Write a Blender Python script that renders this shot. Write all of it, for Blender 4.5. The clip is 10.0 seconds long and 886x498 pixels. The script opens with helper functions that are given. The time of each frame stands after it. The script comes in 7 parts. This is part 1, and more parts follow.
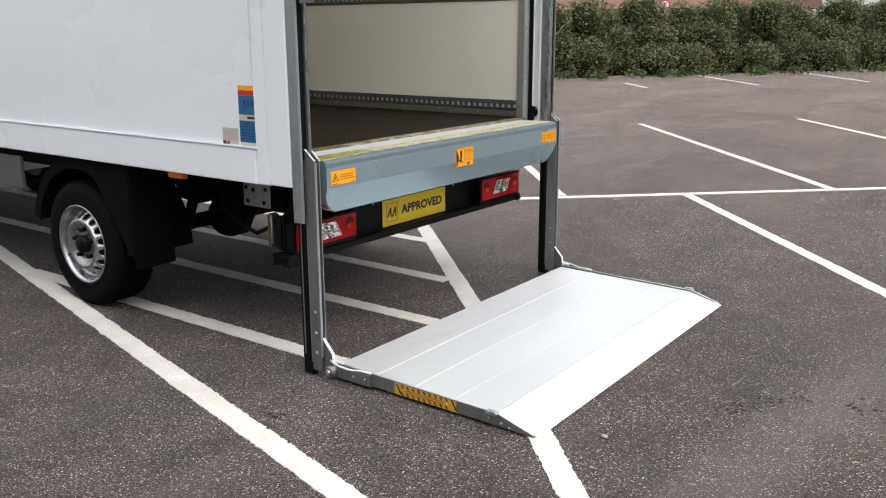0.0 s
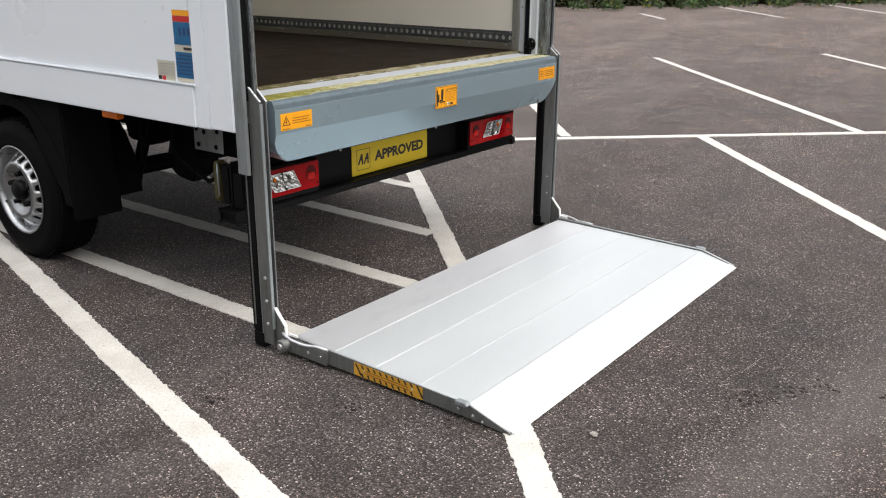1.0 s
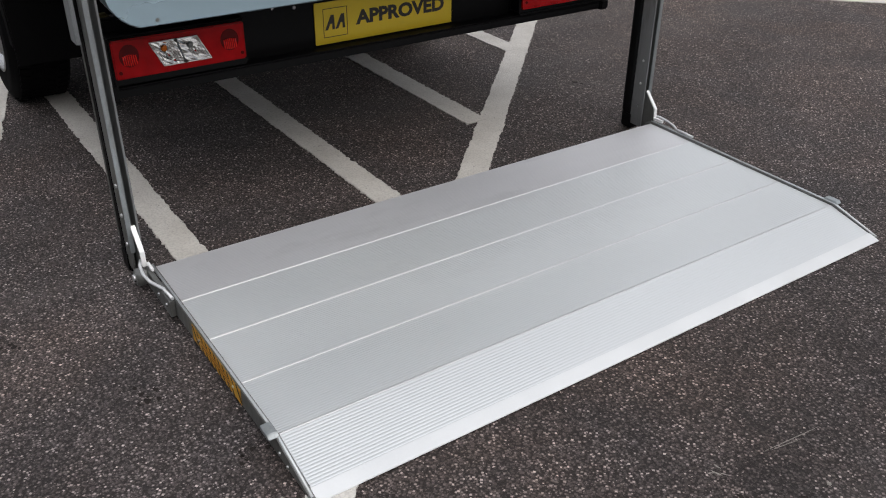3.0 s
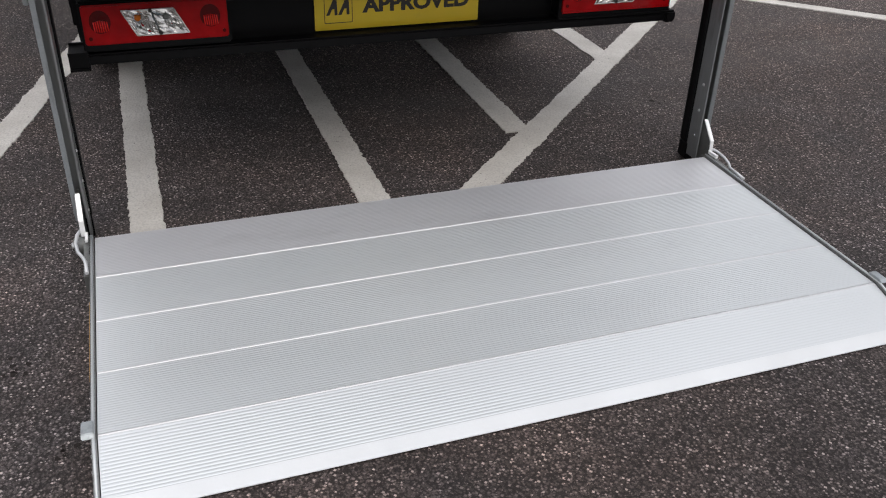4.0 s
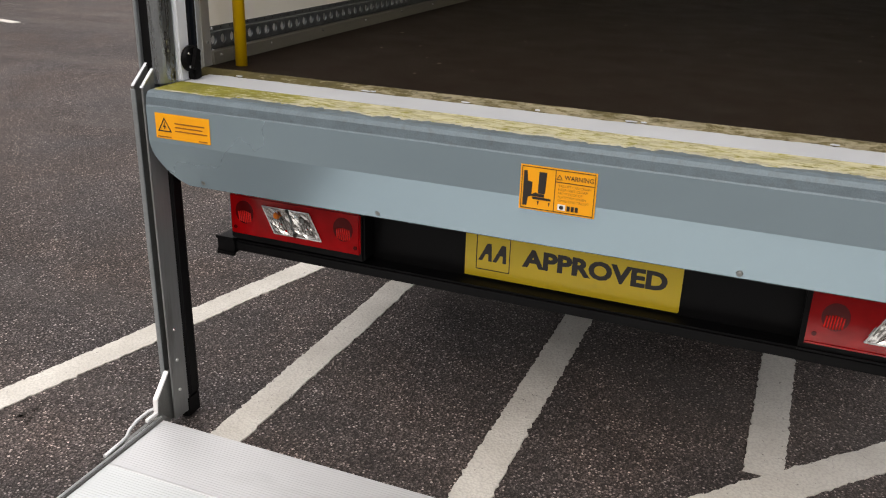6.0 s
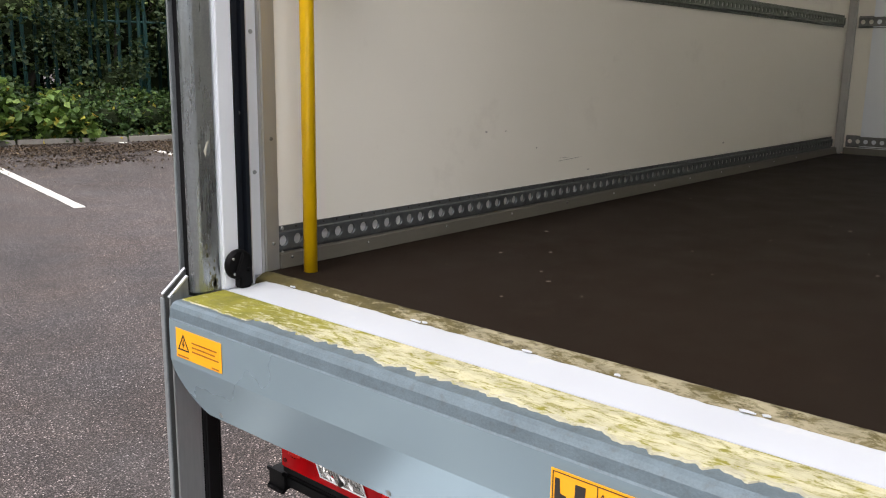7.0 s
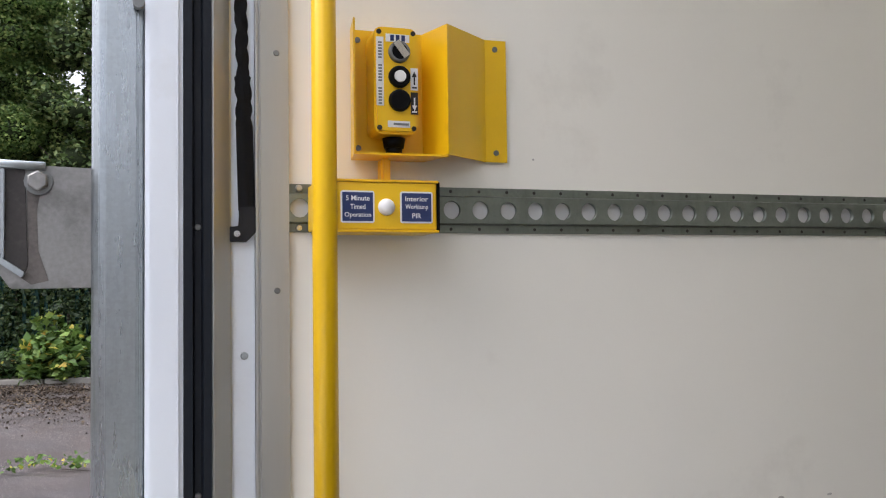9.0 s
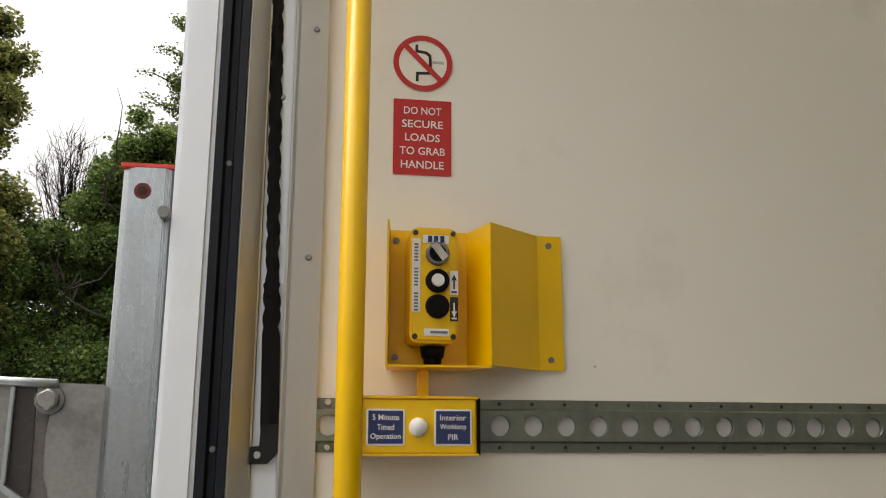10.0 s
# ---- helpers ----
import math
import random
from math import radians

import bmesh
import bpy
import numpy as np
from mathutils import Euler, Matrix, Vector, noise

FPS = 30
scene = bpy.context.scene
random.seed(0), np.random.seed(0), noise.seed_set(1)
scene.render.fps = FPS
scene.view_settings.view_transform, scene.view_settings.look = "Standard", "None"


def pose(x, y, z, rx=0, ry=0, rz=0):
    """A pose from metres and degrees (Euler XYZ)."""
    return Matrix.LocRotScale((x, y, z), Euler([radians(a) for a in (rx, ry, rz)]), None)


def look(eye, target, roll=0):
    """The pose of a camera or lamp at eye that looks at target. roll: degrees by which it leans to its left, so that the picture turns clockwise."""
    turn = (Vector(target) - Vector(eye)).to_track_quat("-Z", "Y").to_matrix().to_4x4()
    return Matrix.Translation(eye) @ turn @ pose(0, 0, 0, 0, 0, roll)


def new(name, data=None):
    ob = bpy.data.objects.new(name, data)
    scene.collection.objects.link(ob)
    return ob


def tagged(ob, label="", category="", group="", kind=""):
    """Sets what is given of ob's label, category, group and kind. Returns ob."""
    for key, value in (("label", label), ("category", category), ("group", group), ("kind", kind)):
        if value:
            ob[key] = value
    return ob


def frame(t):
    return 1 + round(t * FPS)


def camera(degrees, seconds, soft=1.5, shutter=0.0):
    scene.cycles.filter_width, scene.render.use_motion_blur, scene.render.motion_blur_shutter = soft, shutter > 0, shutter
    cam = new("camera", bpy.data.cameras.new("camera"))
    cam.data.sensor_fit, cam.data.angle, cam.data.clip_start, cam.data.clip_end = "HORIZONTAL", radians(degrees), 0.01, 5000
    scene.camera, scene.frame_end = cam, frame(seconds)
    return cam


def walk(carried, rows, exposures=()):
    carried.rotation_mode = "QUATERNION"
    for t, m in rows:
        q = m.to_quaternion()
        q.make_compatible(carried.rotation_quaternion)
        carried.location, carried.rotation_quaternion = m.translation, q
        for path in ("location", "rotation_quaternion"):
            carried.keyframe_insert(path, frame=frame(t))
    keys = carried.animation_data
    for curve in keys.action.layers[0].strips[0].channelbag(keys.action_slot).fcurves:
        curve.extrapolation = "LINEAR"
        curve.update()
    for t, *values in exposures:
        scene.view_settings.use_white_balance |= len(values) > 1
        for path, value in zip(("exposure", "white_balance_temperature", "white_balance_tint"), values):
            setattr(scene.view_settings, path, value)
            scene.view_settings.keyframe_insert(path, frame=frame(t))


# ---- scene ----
cam = camera(54.0, 10.0, soft=1.1)
PATH = [
    (0, (2.655, -3.772, 1.546), (1.504, -2.21, 1.061), -0.2),
    (0.5, (2.552, -3.592, 1.536), (1.428, -2.031, 0.99), -0.2),
    (1, (2.446, -3.216, 1.502), (1.299, -1.704, 0.869), 0.3),
    (1.5, (2.333, -2.845, 1.477), (1.145, -1.404, 0.761), -0.1),
    (2, (2.252, -2.433, 1.465), (1.02, -1.079, 0.66), -0.2),
    (2.5, (2.303, -2.005, 1.45), (0.977, -0.822, 0.533), 0.1),
    (2.7, (2.322, -1.84, 1.437), (0.957, -0.734, 0.481), 0.2),
    (3.8, (2.468, -0.982, 1.401), (0.889, -0.324, 0.364), 1.8),
    (4, (2.465, -0.835, 1.373), (0.849, -0.246, 0.352), 1.8),
    (4.5, (2.39, -0.427, 1.4), (0.715, -0.046, 0.375), 2.2),
    (5, (2.273, -0.048, 1.417), (0.533, -0.018, 0.432), 2.0),
    (5.2, (2.207, 0.07, 1.43), (0.447, -0.053, 0.488), 1.8),
    (6.3, (1.502, 0.543, 1.482), (-0.172, -0.338, 0.833), 1.7),
    (6.5, (1.368, 0.577, 1.5), (-0.26, -0.434, 0.926), 1.6),
    (7, (0.973, 0.571, 1.506), (-0.507, -0.708, 1.086), 0.9),
    (7.5, (0.608, 0.512, 1.542), (-0.666, -0.997, 1.227), 0.5),
    (8, (0.274, 0.416, 1.611), (-0.733, -1.298, 1.386), -0.3),
    (8.5, (0.047, 0.231, 1.614), (-0.778, -1.59, 1.553), -1.2),
    (9, (-0.158, 0.142, 1.663), (-0.764, -1.763, 1.741), -0.7),
    (9.5, (-0.258, 0.09, 1.716), (-0.71, -1.841, 1.974), 0.1),
    (10, (-0.297, 0.06, 1.743), (-0.612, -1.864, 2.187), 0.1),
]
walk(cam, [(t, look(eye, target, roll)) for t, eye, target, roll in PATH],
     [(0, 1.18, 6750, 10), (0.5, 1.17, 6750, 10), (1, 1.09, 6800, 10), (1.5, 0.72, 6800, 10.4), (2, 0.36, 6750, 10.8), (2.5, 0.33, 6650, 11.3), (4, 0.38, 6600, 12.8), (4.5, 0.28, 6550, 12.8), (5, 0.44, 6450, 13),
      (6.3, 1.05, 7250, 13.2), (6.5, 1.18, 7250, 13.2), (7, 1.57, 6700, 13.5), (7.5, 2.42, 6350, 12.5), (8, 1.80, 6350, 13.3), (8.5, 1.32, 6400, 14.3), (9, 1.83, 6250, 15.2), (10, 1.43, 7250, 11.2)])

# ---- light ----
world = bpy.data.worlds.new("overcast_sky")
scene.world = world
world.use_nodes = True
wn, wl = world.node_tree.nodes, world.node_tree.links
wn.clear()
w_out, w_bg = wn.new("ShaderNodeOutputWorld"), wn.new("ShaderNodeBackground")
w_sky, w_mix, w_noise = wn.new("ShaderNodeTexSky"), wn.new("ShaderNodeMix"), wn.new("ShaderNodeTexNoise")
w_ramp, w_co, w_map = wn.new("ShaderNodeValToRGB"), wn.new("ShaderNodeTexCoord"), wn.new("ShaderNodeMapping")
SUN_EL, SUN_ROT = radians(50), radians(92)
w_sky.sky_type, w_sky.sun_disc, w_sky.sun_elevation, w_sky.sun_rotation = "NISHITA", False, SUN_EL, SUN_ROT
w_sky.dust_density, w_sky.air_density = 4.0, 1.0
w_mix.data_type = "RGBA"
w_mix.inputs[0].default_value = 0.85
w_noise.inputs["Scale"].default_value = 2.2
w_noise.inputs["Detail"].default_value = 6
w_ramp.color_ramp.elements[0].position, w_ramp.color_ramp.elements[0].color = 0.3, (5.7, 6.0, 6.7, 1)
w_ramp.color_ramp.elements[1].position, w_ramp.color_ramp.elements[1].color = 0.7, (9.6, 9.7, 9.9, 1)
w_map.inputs["Scale"].default_value = (1, 1, 2.5)
wl.new(w_co.outputs["Generated"], w_map.inputs[0])
wl.new(w_map.outputs[0], w_noise.inputs["Vector"])
wl.new(w_noise.outputs["Fac"], w_ramp.inputs[0])
wl.new(w_sky.outputs[0], w_mix.inputs[6])
wl.new(w_ramp.outputs[0], w_mix.inputs[7])
# an overcast sky is darker towards the horizon
w_sep, w_up, w_mul = wn.new("ShaderNodeSeparateXYZ"), wn.new("ShaderNodeMapRange"), wn.new("ShaderNodeMix")
wl.new(w_co.outputs["Generated"], w_sep.inputs[0])
w_pow = wn.new("ShaderNodeMath")
w_pow.operation, w_pow.use_clamp = "POWER", True
w_pow.inputs[1].default_value = 2.0
w_pos = wn.new("ShaderNodeMath")
w_pos.operation = "MAXIMUM"
w_pos.inputs[1].default_value = 0.0
wl.new(w_sep.outputs["Z"], w_pos.inputs[0])
wl.new(w_pos.outputs[0], w_pow.inputs[0])
wl.new(w_pow.outputs[0], w_up.inputs["Value"])
w_up.inputs["From Min"].default_value, w_up.inputs["From Max"].default_value = 0.0, 1.0
w_up.inputs["To Min"].default_value, w_up.inputs["To Max"].default_value = 0.45, 1.80
w_mul.data_type, w_mul.blend_type = "RGBA", "MULTIPLY"
w_mul.inputs[0].default_value = 1.0
wl.new(w_mix.outputs[2], w_mul.inputs[6])
wl.new(w_up.outputs[0], w_mul.inputs[7])
wl.new(w_mul.outputs[2], w_bg.inputs[0])
w_bg.inputs[1].default_value = 0.1
wl.new(w_bg.outputs[0], w_out.inputs[0])

sun_data = bpy.data.lights.new("sun", "SUN")
sun_data.energy, sun_data.angle, sun_data.color = 0.85, radians(50), (1.0, 0.96, 0.9)
sun = new("sun", sun_data)
sun.matrix_world = look((6.6, -0.3, 8), (0, 0, 0))

# ---- materials ----
def nodes_of(name):
    m = bpy.data.materials.new(name)
    m.use_nodes = True
    n, l = m.node_tree.nodes, m.node_tree.links
    return m, n, l, n["Principled BSDF"]


def mix_rgb(n, l, fac, a, b, blend="MIX"):
    x = n.new("ShaderNodeMix")
    x.data_type, x.blend_type = "RGBA", blend
    for sock, v in ((x.inputs[0], fac), (x.inputs[6], a), (x.inputs[7], b)):
        if isinstance(v, bpy.types.NodeSocket):
            l.new(v, sock)
        else:
            sock.default_value = v if not isinstance(v, tuple) or len(v) == 4 else (*v, 1)
    return x.outputs[2]


def ramp(n, l, fac, *stops):
    r = n.new("ShaderNodeValToRGB")
    e = r.color_ramp.elements
    while len(e) < len(stops):
        e.new(0.5)
    for k, (p, c) in zip(e, stops):
        k.position, k.color = p, (*c, 1) if isinstance(c, tuple) else (c, c, c, 1)
    l.new(fac, r.inputs[0])
    return r.outputs[0]


def coords(n, l, scale=(1, 1, 1), kind="Object"):
    c, m = n.new("ShaderNodeTexCoord"), n.new("ShaderNodeMapping")
    m.inputs["Scale"].default_value = scale
    l.new(c.outputs[kind], m.inputs[0])
    return m.outputs[0]


def noise_tex(n, l, co, scale, detail=4, rough=0.5, distort=0.0):
    t = n.new("ShaderNodeTexNoise")
    t.inputs["Scale"].default_value, t.inputs["Detail"].default_value = scale, detail
    t.inputs["Roughness"].default_value, t.inputs["Distortion"].default_value = rough, distort
    l.new(co, t.inputs["Vector"])
    return t.outputs["Fac"]


def voronoi(n, l, co, scale, out="Distance", metric="EUCLIDEAN"):
    t = n.new("ShaderNodeTexVoronoi")
    t.distance = metric
    t.inputs["Scale"].default_value = scale
    l.new(co, t.inputs["Vector"])
    return t.outputs[out]


def bump_to(n, l, p, height, strength, dist):
    b = n.new("ShaderNodeBump")
    b.inputs["Strength"].default_value, b.inputs["Distance"].default_value = strength, dist
    l.new(height, b.inputs["Height"])
    l.new(b.outputs[0], p.inputs["Normal"])


def surface(name, col, rough=0.5, metal=0.0, var=0.12, scale=5.0, fine=120.0, bump=0.1, dirt=None, dirt_amount=0.0, coat=0.0, stretch=(1, 1, 1), rvar=0.12, spec=0.5):
    """A plain surface with variation at two scales, a little relief and, if wished, dirt patches."""
    m, n, l, p = nodes_of(name)
    co = coords(n, l, stretch)
    big, small = noise_tex(n, l, co, scale, 5), noise_tex(n, l, co, fine, 3)
    lo, hi = tuple(c * (1 - var) for c in col), tuple(min(1, c * (1 + var)) for c in col)
    c = ramp(n, l, big, (0.3, lo), (0.7, hi))
    c = mix_rgb(n, l, 0.25 * var / 0.12 if var < 0.4 else 0.5, c, ramp(n, l, small, (0.3, lo), (0.7, hi)))
    if dirt:
        patch = ramp(n, l, noise_tex(n, l, co, scale * 2.3, 8, 0.65), (0.62 - 0.3 * dirt_amount, 0.0), (0.82 - 0.2 * dirt_amount, 1.0))
        soft = n.new("ShaderNodeMath")
        soft.operation = "MULTIPLY"
        soft.inputs[1].default_value = min(1.0, 0.35 + dirt_amount)
        l.new(patch, soft.inputs[0])
        c = mix_rgb(n, l, soft.outputs[0], c, dirt)
    l.new(c, p.inputs["Base Color"])
    r = n.new("ShaderNodeMapRange")
    r.inputs["To Min"].default_value, r.inputs["To Max"].default_value = max(0.02, rough - rvar), min(1, rough + rvar)
    l.new(big, r.inputs["Value"])
    l.new(r.outputs[0], p.inputs["Roughness"])
    p.inputs["Metallic"].default_value = metal
    p.inputs["Coat Weight"].default_value = coat
    p.inputs["Specular IOR Level"].default_value = spec
    if bump:
        bump_to(n, l, p, small, bump, 0.002)
    return m


def asphalt_material():
    m, n, l, p = nodes_of("asphalt")
    co = coords(n, l)
    wide, mid = noise_tex(n, l, co, 0.35, 6, 0.6), noise_tex(n, l, co, 3.0, 6, 0.6)
    warped = mix_rgb(n, l, 0.004, co, ramp(n, l, noise_tex(n, l, co, 90, 2), (0.0, 0.0), (1.0, 1.0)), "ADD")
    stones, tint = voronoi(n, l, warped, 128, "Distance", "MANHATTAN"), voronoi(n, l, warped, 128, "Color", "MANHATTAN")
    fines = voronoi(n, l, co, 330, "Color")
    grit = noise_tex(n, l, co, 420, 2)
    sep, sep2 = n.new("ShaderNodeSeparateColor"), n.new("ShaderNodeSeparateColor")
    l.new(tint, sep.inputs[0])
    l.new(fines, sep2.inputs[0])
    # dark binder with fine sand, then single chippings of which few are pale
    binder = ramp(n, l, sep2.outputs[0], (0.0, (0.038, 0.034, 0.033)), (0.75, (0.070, 0.063, 0.060)), (1.0, (0.165, 0.150, 0.143)))
    chip = ramp(n, l, sep.outputs[0], (0.0, (0.050, 0.044, 0.042)), (0.45, (0.092, 0.082, 0.078)), (0.72, (0.165, 0.149, 0.141)), (0.91, (0.34, 0.308, 0.290)), (1.0, (0.60, 0.555, 0.525)))
    c = mix_rgb(n, l, ramp(n, l, stones, (0.48, 0.0), (0.66, 1.0)), chip, binder)
    c = mix_rgb(n, l, ramp(n, l, stones, (0.74, 0.0), (0.94, 0.8)), c, (0.016, 0.0138, 0.0125))
    c = mix_rgb(n, l, 1.0, c, ramp(n, l, wide, (0.3, 0.80), (0.7, 1.40)), "MULTIPLY")
    c = mix_rgb(n, l, 1.0, c, ramp(n, l, mid, (0.32, 0.70), (0.68, 1.24)), "MULTIPLY")
    # reddish and bluish patches, and drier pale streaks
    hue = ramp(n, l, noise_tex(n, l, co, 1.3, 5, 0.65, 0.4), (0.36, (0.985, 0.965, 1.01)), (0.64, (1.11, 0.975, 0.93)))
    c = mix_rgb(n, l, 1.0, c, hue, "MULTIPLY")
    dry = ramp(n, l, noise_tex(n, l, coords(n, l, (1.0, 0.22, 1)), 0.8, 6, 0.62, 0.8), (0.52, 0.0), (0.74, 0.42))
    c = mix_rgb(n, l, dry, c, (0.165, 0.149, 0.140))
    # the ground turns paler and browner towards +y
    place, y_blend = n.new("ShaderNodeSeparateXYZ"), n.new("ShaderNodeMapRange")
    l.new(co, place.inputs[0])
    l.new(place.outputs["Y"], y_blend.inputs["Value"])
    y_blend.inputs["From Min"].default_value, y_blend.inputs["From Max"].default_value = -1.0, 14.0
    # mottled share of that paler, browner tint
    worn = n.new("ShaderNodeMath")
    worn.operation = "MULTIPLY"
    l.new(y_blend.outputs[0], worn.inputs[0])
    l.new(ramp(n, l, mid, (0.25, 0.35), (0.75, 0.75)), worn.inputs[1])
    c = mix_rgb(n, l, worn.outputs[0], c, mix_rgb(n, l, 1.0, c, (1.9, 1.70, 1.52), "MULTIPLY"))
    # damp leaf mould has stained the tarmac in patches along the kerb
    damp_at, damp = n.new("ShaderNodeMapRange"), n.new("ShaderNodeMath")
    l.new(place.outputs["Y"], damp_at.inputs["Value"])
    damp_at.inputs["From Min"].default_value, damp_at.inputs["From Max"].default_value = -8.0, -13.5
    damp.operation = "MULTIPLY"
    l.new(damp_at.outputs[0], damp.inputs[0])
    l.new(ramp(n, l, noise_tex(n, l, coords(n, l, (0.55, 1.2, 1)), 1.5, 7, 0.66, 0.8), (0.38, 0.05), (0.60, 0.9)), damp.inputs[1])
    c = mix_rgb(n, l, damp.outputs[0], c, (0.046, 0.039, 0.034))
    pits = ramp(n, l, noise_tex(n, l, co, 30, 5, 0.7), (0.60, 0.0), (0.66, 0.9))
    gate = ramp(n, l, noise_tex(n, l, co, 1.7, 4, 0.6), (0.48, 0.0), (0.62, 1.0))
    both = n.new("ShaderNodeMath")
    both.operation = "MULTIPLY"
    l.new(pits, both.inputs[0])
    l.new(gate, both.inputs[1])
    c = mix_rgb(n, l, both.outputs[0], c, (0.018, 0.016, 0.0145))
    stain = ramp(n, l, noise_tex(n, l, co, 1.1, 7, 0.7, 0.6), (0.62, 0.0), (0.76, 0.5))
    c = mix_rgb(n, l, stain, c, (0.030, 0.026, 0.0235))
    l.new(c, p.inputs["Base Color"])
    l.new(ramp(n, l, mid, (0.3, 0.66), (0.75, 0.86)), p.inputs["Roughness"])
    p.inputs["Specular IOR Level"].default_value = 0.32
    h = n.new("ShaderNodeMath")
    h.operation = "MULTIPLY_ADD"
    l.new(stones, h.inputs[0])
    h.inputs[1].default_value = -1.0
    l.new(grit, h.inputs[2])
    bump_to(n, l, p, h.outputs[0], 0.9, 0.006)
    return m


def line_paint_material():
    m, n, l, p = nodes_of("worn_line_paint")
    co = coords(n, l)
    mid, chips = noise_tex(n, l, co, 5, 6, 0.6), noise_tex(n, l, co, 55, 6, 0.7)
    stones = voronoi(n, l, co, 115)
    c = ramp(n, l, mid, (0.25, (0.46, 0.44, 0.40)), (0.7, (0.64, 0.622, 0.58)))
    c = mix_rgb(n, l, ramp(n, l, stones, (0.45, 0.0), (0.7, 0.35)), c, (0.35, 0.34, 0.32))
    c = mix_rgb(n, l, ramp(n, l, chips, (0.63, 0.0), (0.69, 0.9)), c, (0.09, 0.087, 0.085))
    l.new(c, p.inputs["Base Color"])
    p.inputs["Roughness"].default_value = 0.75
    bump_to(n, l, p, stones, 0.5, 0.004)
    return m


def galvanised_material(name, base=0.42, rough=0.42, metal=0.75, tint=(1, 1, 1)):
    m, n, l, p = nodes_of(name)
    co, long = coords(n, l), coords(n, l, (1, 1, 0.12))
    cells, streak = voronoi(n, l, co, 240, "Color"), noise_tex(n, l, long, 45, 5, 0.6)
    ripple = noise_tex(n, l, coords(n, l, (0.5, 0.5, 9)), 14, 4, 0.6)
    sep = n.new("ShaderNodeSeparateColor")
    l.new(cells, sep.inputs[0])
    c = ramp(n, l, sep.outputs[0], (0.0, (base * 0.88, base * 0.96, base * 1.0)), (1.0, (base * 0.98, base * 1.07, base * 1.11)))
    c = mix_rgb(n, l, ramp(n, l, streak, (0.5, 0.0), (0.78, 0.5)), c, (base * 0.58, base * 0.61, base * 0.60))
    grime = noise_tex(n, l, coords(n, l, (1, 1, 0.22)), 13, 7, 0.68)
    c = mix_rgb(n, l, ramp(n, l, grime, (0.55, 0.0), (0.72, 0.6)), c, (base * 0.46, base * 0.50, base * 0.44))
    c = mix_rgb(n, l, ramp(n, l, ripple, (0.5, 0.0), (0.75, 0.35)), c, (base * 0.8, base * 0.84, base * 0.84))
    c = mix_rgb(n, l, ramp(n, l, noise_tex(n, l, co, 14, 6, 0.7), (0.60, 0.0), (0.80, 0.35)), c, (base * 1.18, base * 1.24, base * 1.26))
    c = mix_rgb(n, l, 1.0, c, tint, "MULTIPLY")
    l.new(c, p.inputs["Base Color"])
    p.inputs["Metallic"].default_value = metal
    l.new(ramp(n, l, streak, (0.3, rough - 0.08), (0.7, rough + 0.14)), p.inputs["Roughness"])
    bump_to(n, l, p, noise_tex(n, l, co, 160, 3), 0.08, 0.002)
    return m


def algae_material(name, green, pale, dark, start, slope, reach=1.04):
    """A worn strip: green growth at its near end that gives way to pale flaking streaks along y."""
    m, n, l, p = nodes_of(name)
    co, torn = coords(n, l), coords(n, l, (1.0, 0.35, 1.0))
    sep, along = n.new("ShaderNodeSeparateXYZ"), n.new("ShaderNodeMapRange")
    l.new(co, sep.inputs[0])
    l.new(sep.outputs["Y"], along.inputs["Value"])
    along.inputs["From Min"].default_value, along.inputs["From Max"].default_value = -1.04, reach
    along.inputs["To Min"].default_value, along.inputs["To Max"].default_value = start, start + slope
    flakes, tone = noise_tex(n, l, torn, 66, 9, 0.74, 0.5), noise_tex(n, l, co, 11, 6, 0.65)
    add = n.new("ShaderNodeMath")
    add.operation = "ADD"
    l.new(flakes, add.inputs[0])
    l.new(along.outputs[0], add.inputs[1])
    g = ramp(n, l, tone, (0.32, tuple(v * 0.62 for v in green)), (0.68, tuple(v * 1.25 for v in green)))
    w = ramp(n, l, noise_tex(n, l, torn, 26, 8, 0.72), (0.36, tuple(v * 0.66 for v in pale)), (0.60, pale))
    c = mix_rgb(n, l, ramp(n, l, add.outputs[0], (0.46, 0.0), (0.58, 1.0)), g, w)
    c = mix_rgb(n, l, ramp(n, l, noise_tex(n, l, torn, 60, 7, 0.72), (0.58, 0.0), (0.68, 0.8)), c, dark)
    l.new(c, p.inputs["Base Color"])
    p.inputs["Roughness"].default_value = 0.85
    bump_to(n, l, p, flakes, 0.6, 0.004)
    return m


def leaf_material(name, stops, trans=0.25):
    m, n, l, p = nodes_of(name)
    g = n.new("ShaderNodeNewGeometry")
    c = ramp(n, l, g.outputs["Random Per Island"], *stops)
    c = mix_rgb(n, l, 1.0, c, ramp(n, l, noise_tex(n, l, coords(n, l), 0.9, 4), (0.3, 0.7), (0.7, 1.25)), "MULTIPLY")
    l.new(c, p.inputs["Base Color"])
    p.inputs["Roughness"].default_value = 0.55
    p.inputs["Specular IOR Level"].default_value = 0.35
    t, s = n.new("ShaderNodeBsdfTranslucent"), n.new("ShaderNodeMixShader")
    l.new(c, t.inputs[0])
    s.inputs[0].default_value = trans
    l.new(p.outputs[0], s.inputs[1])
    l.new(t.outputs[0], s.inputs[2])
    l.new(s.outputs[0], n["Material Output"].inputs[0])
    return m


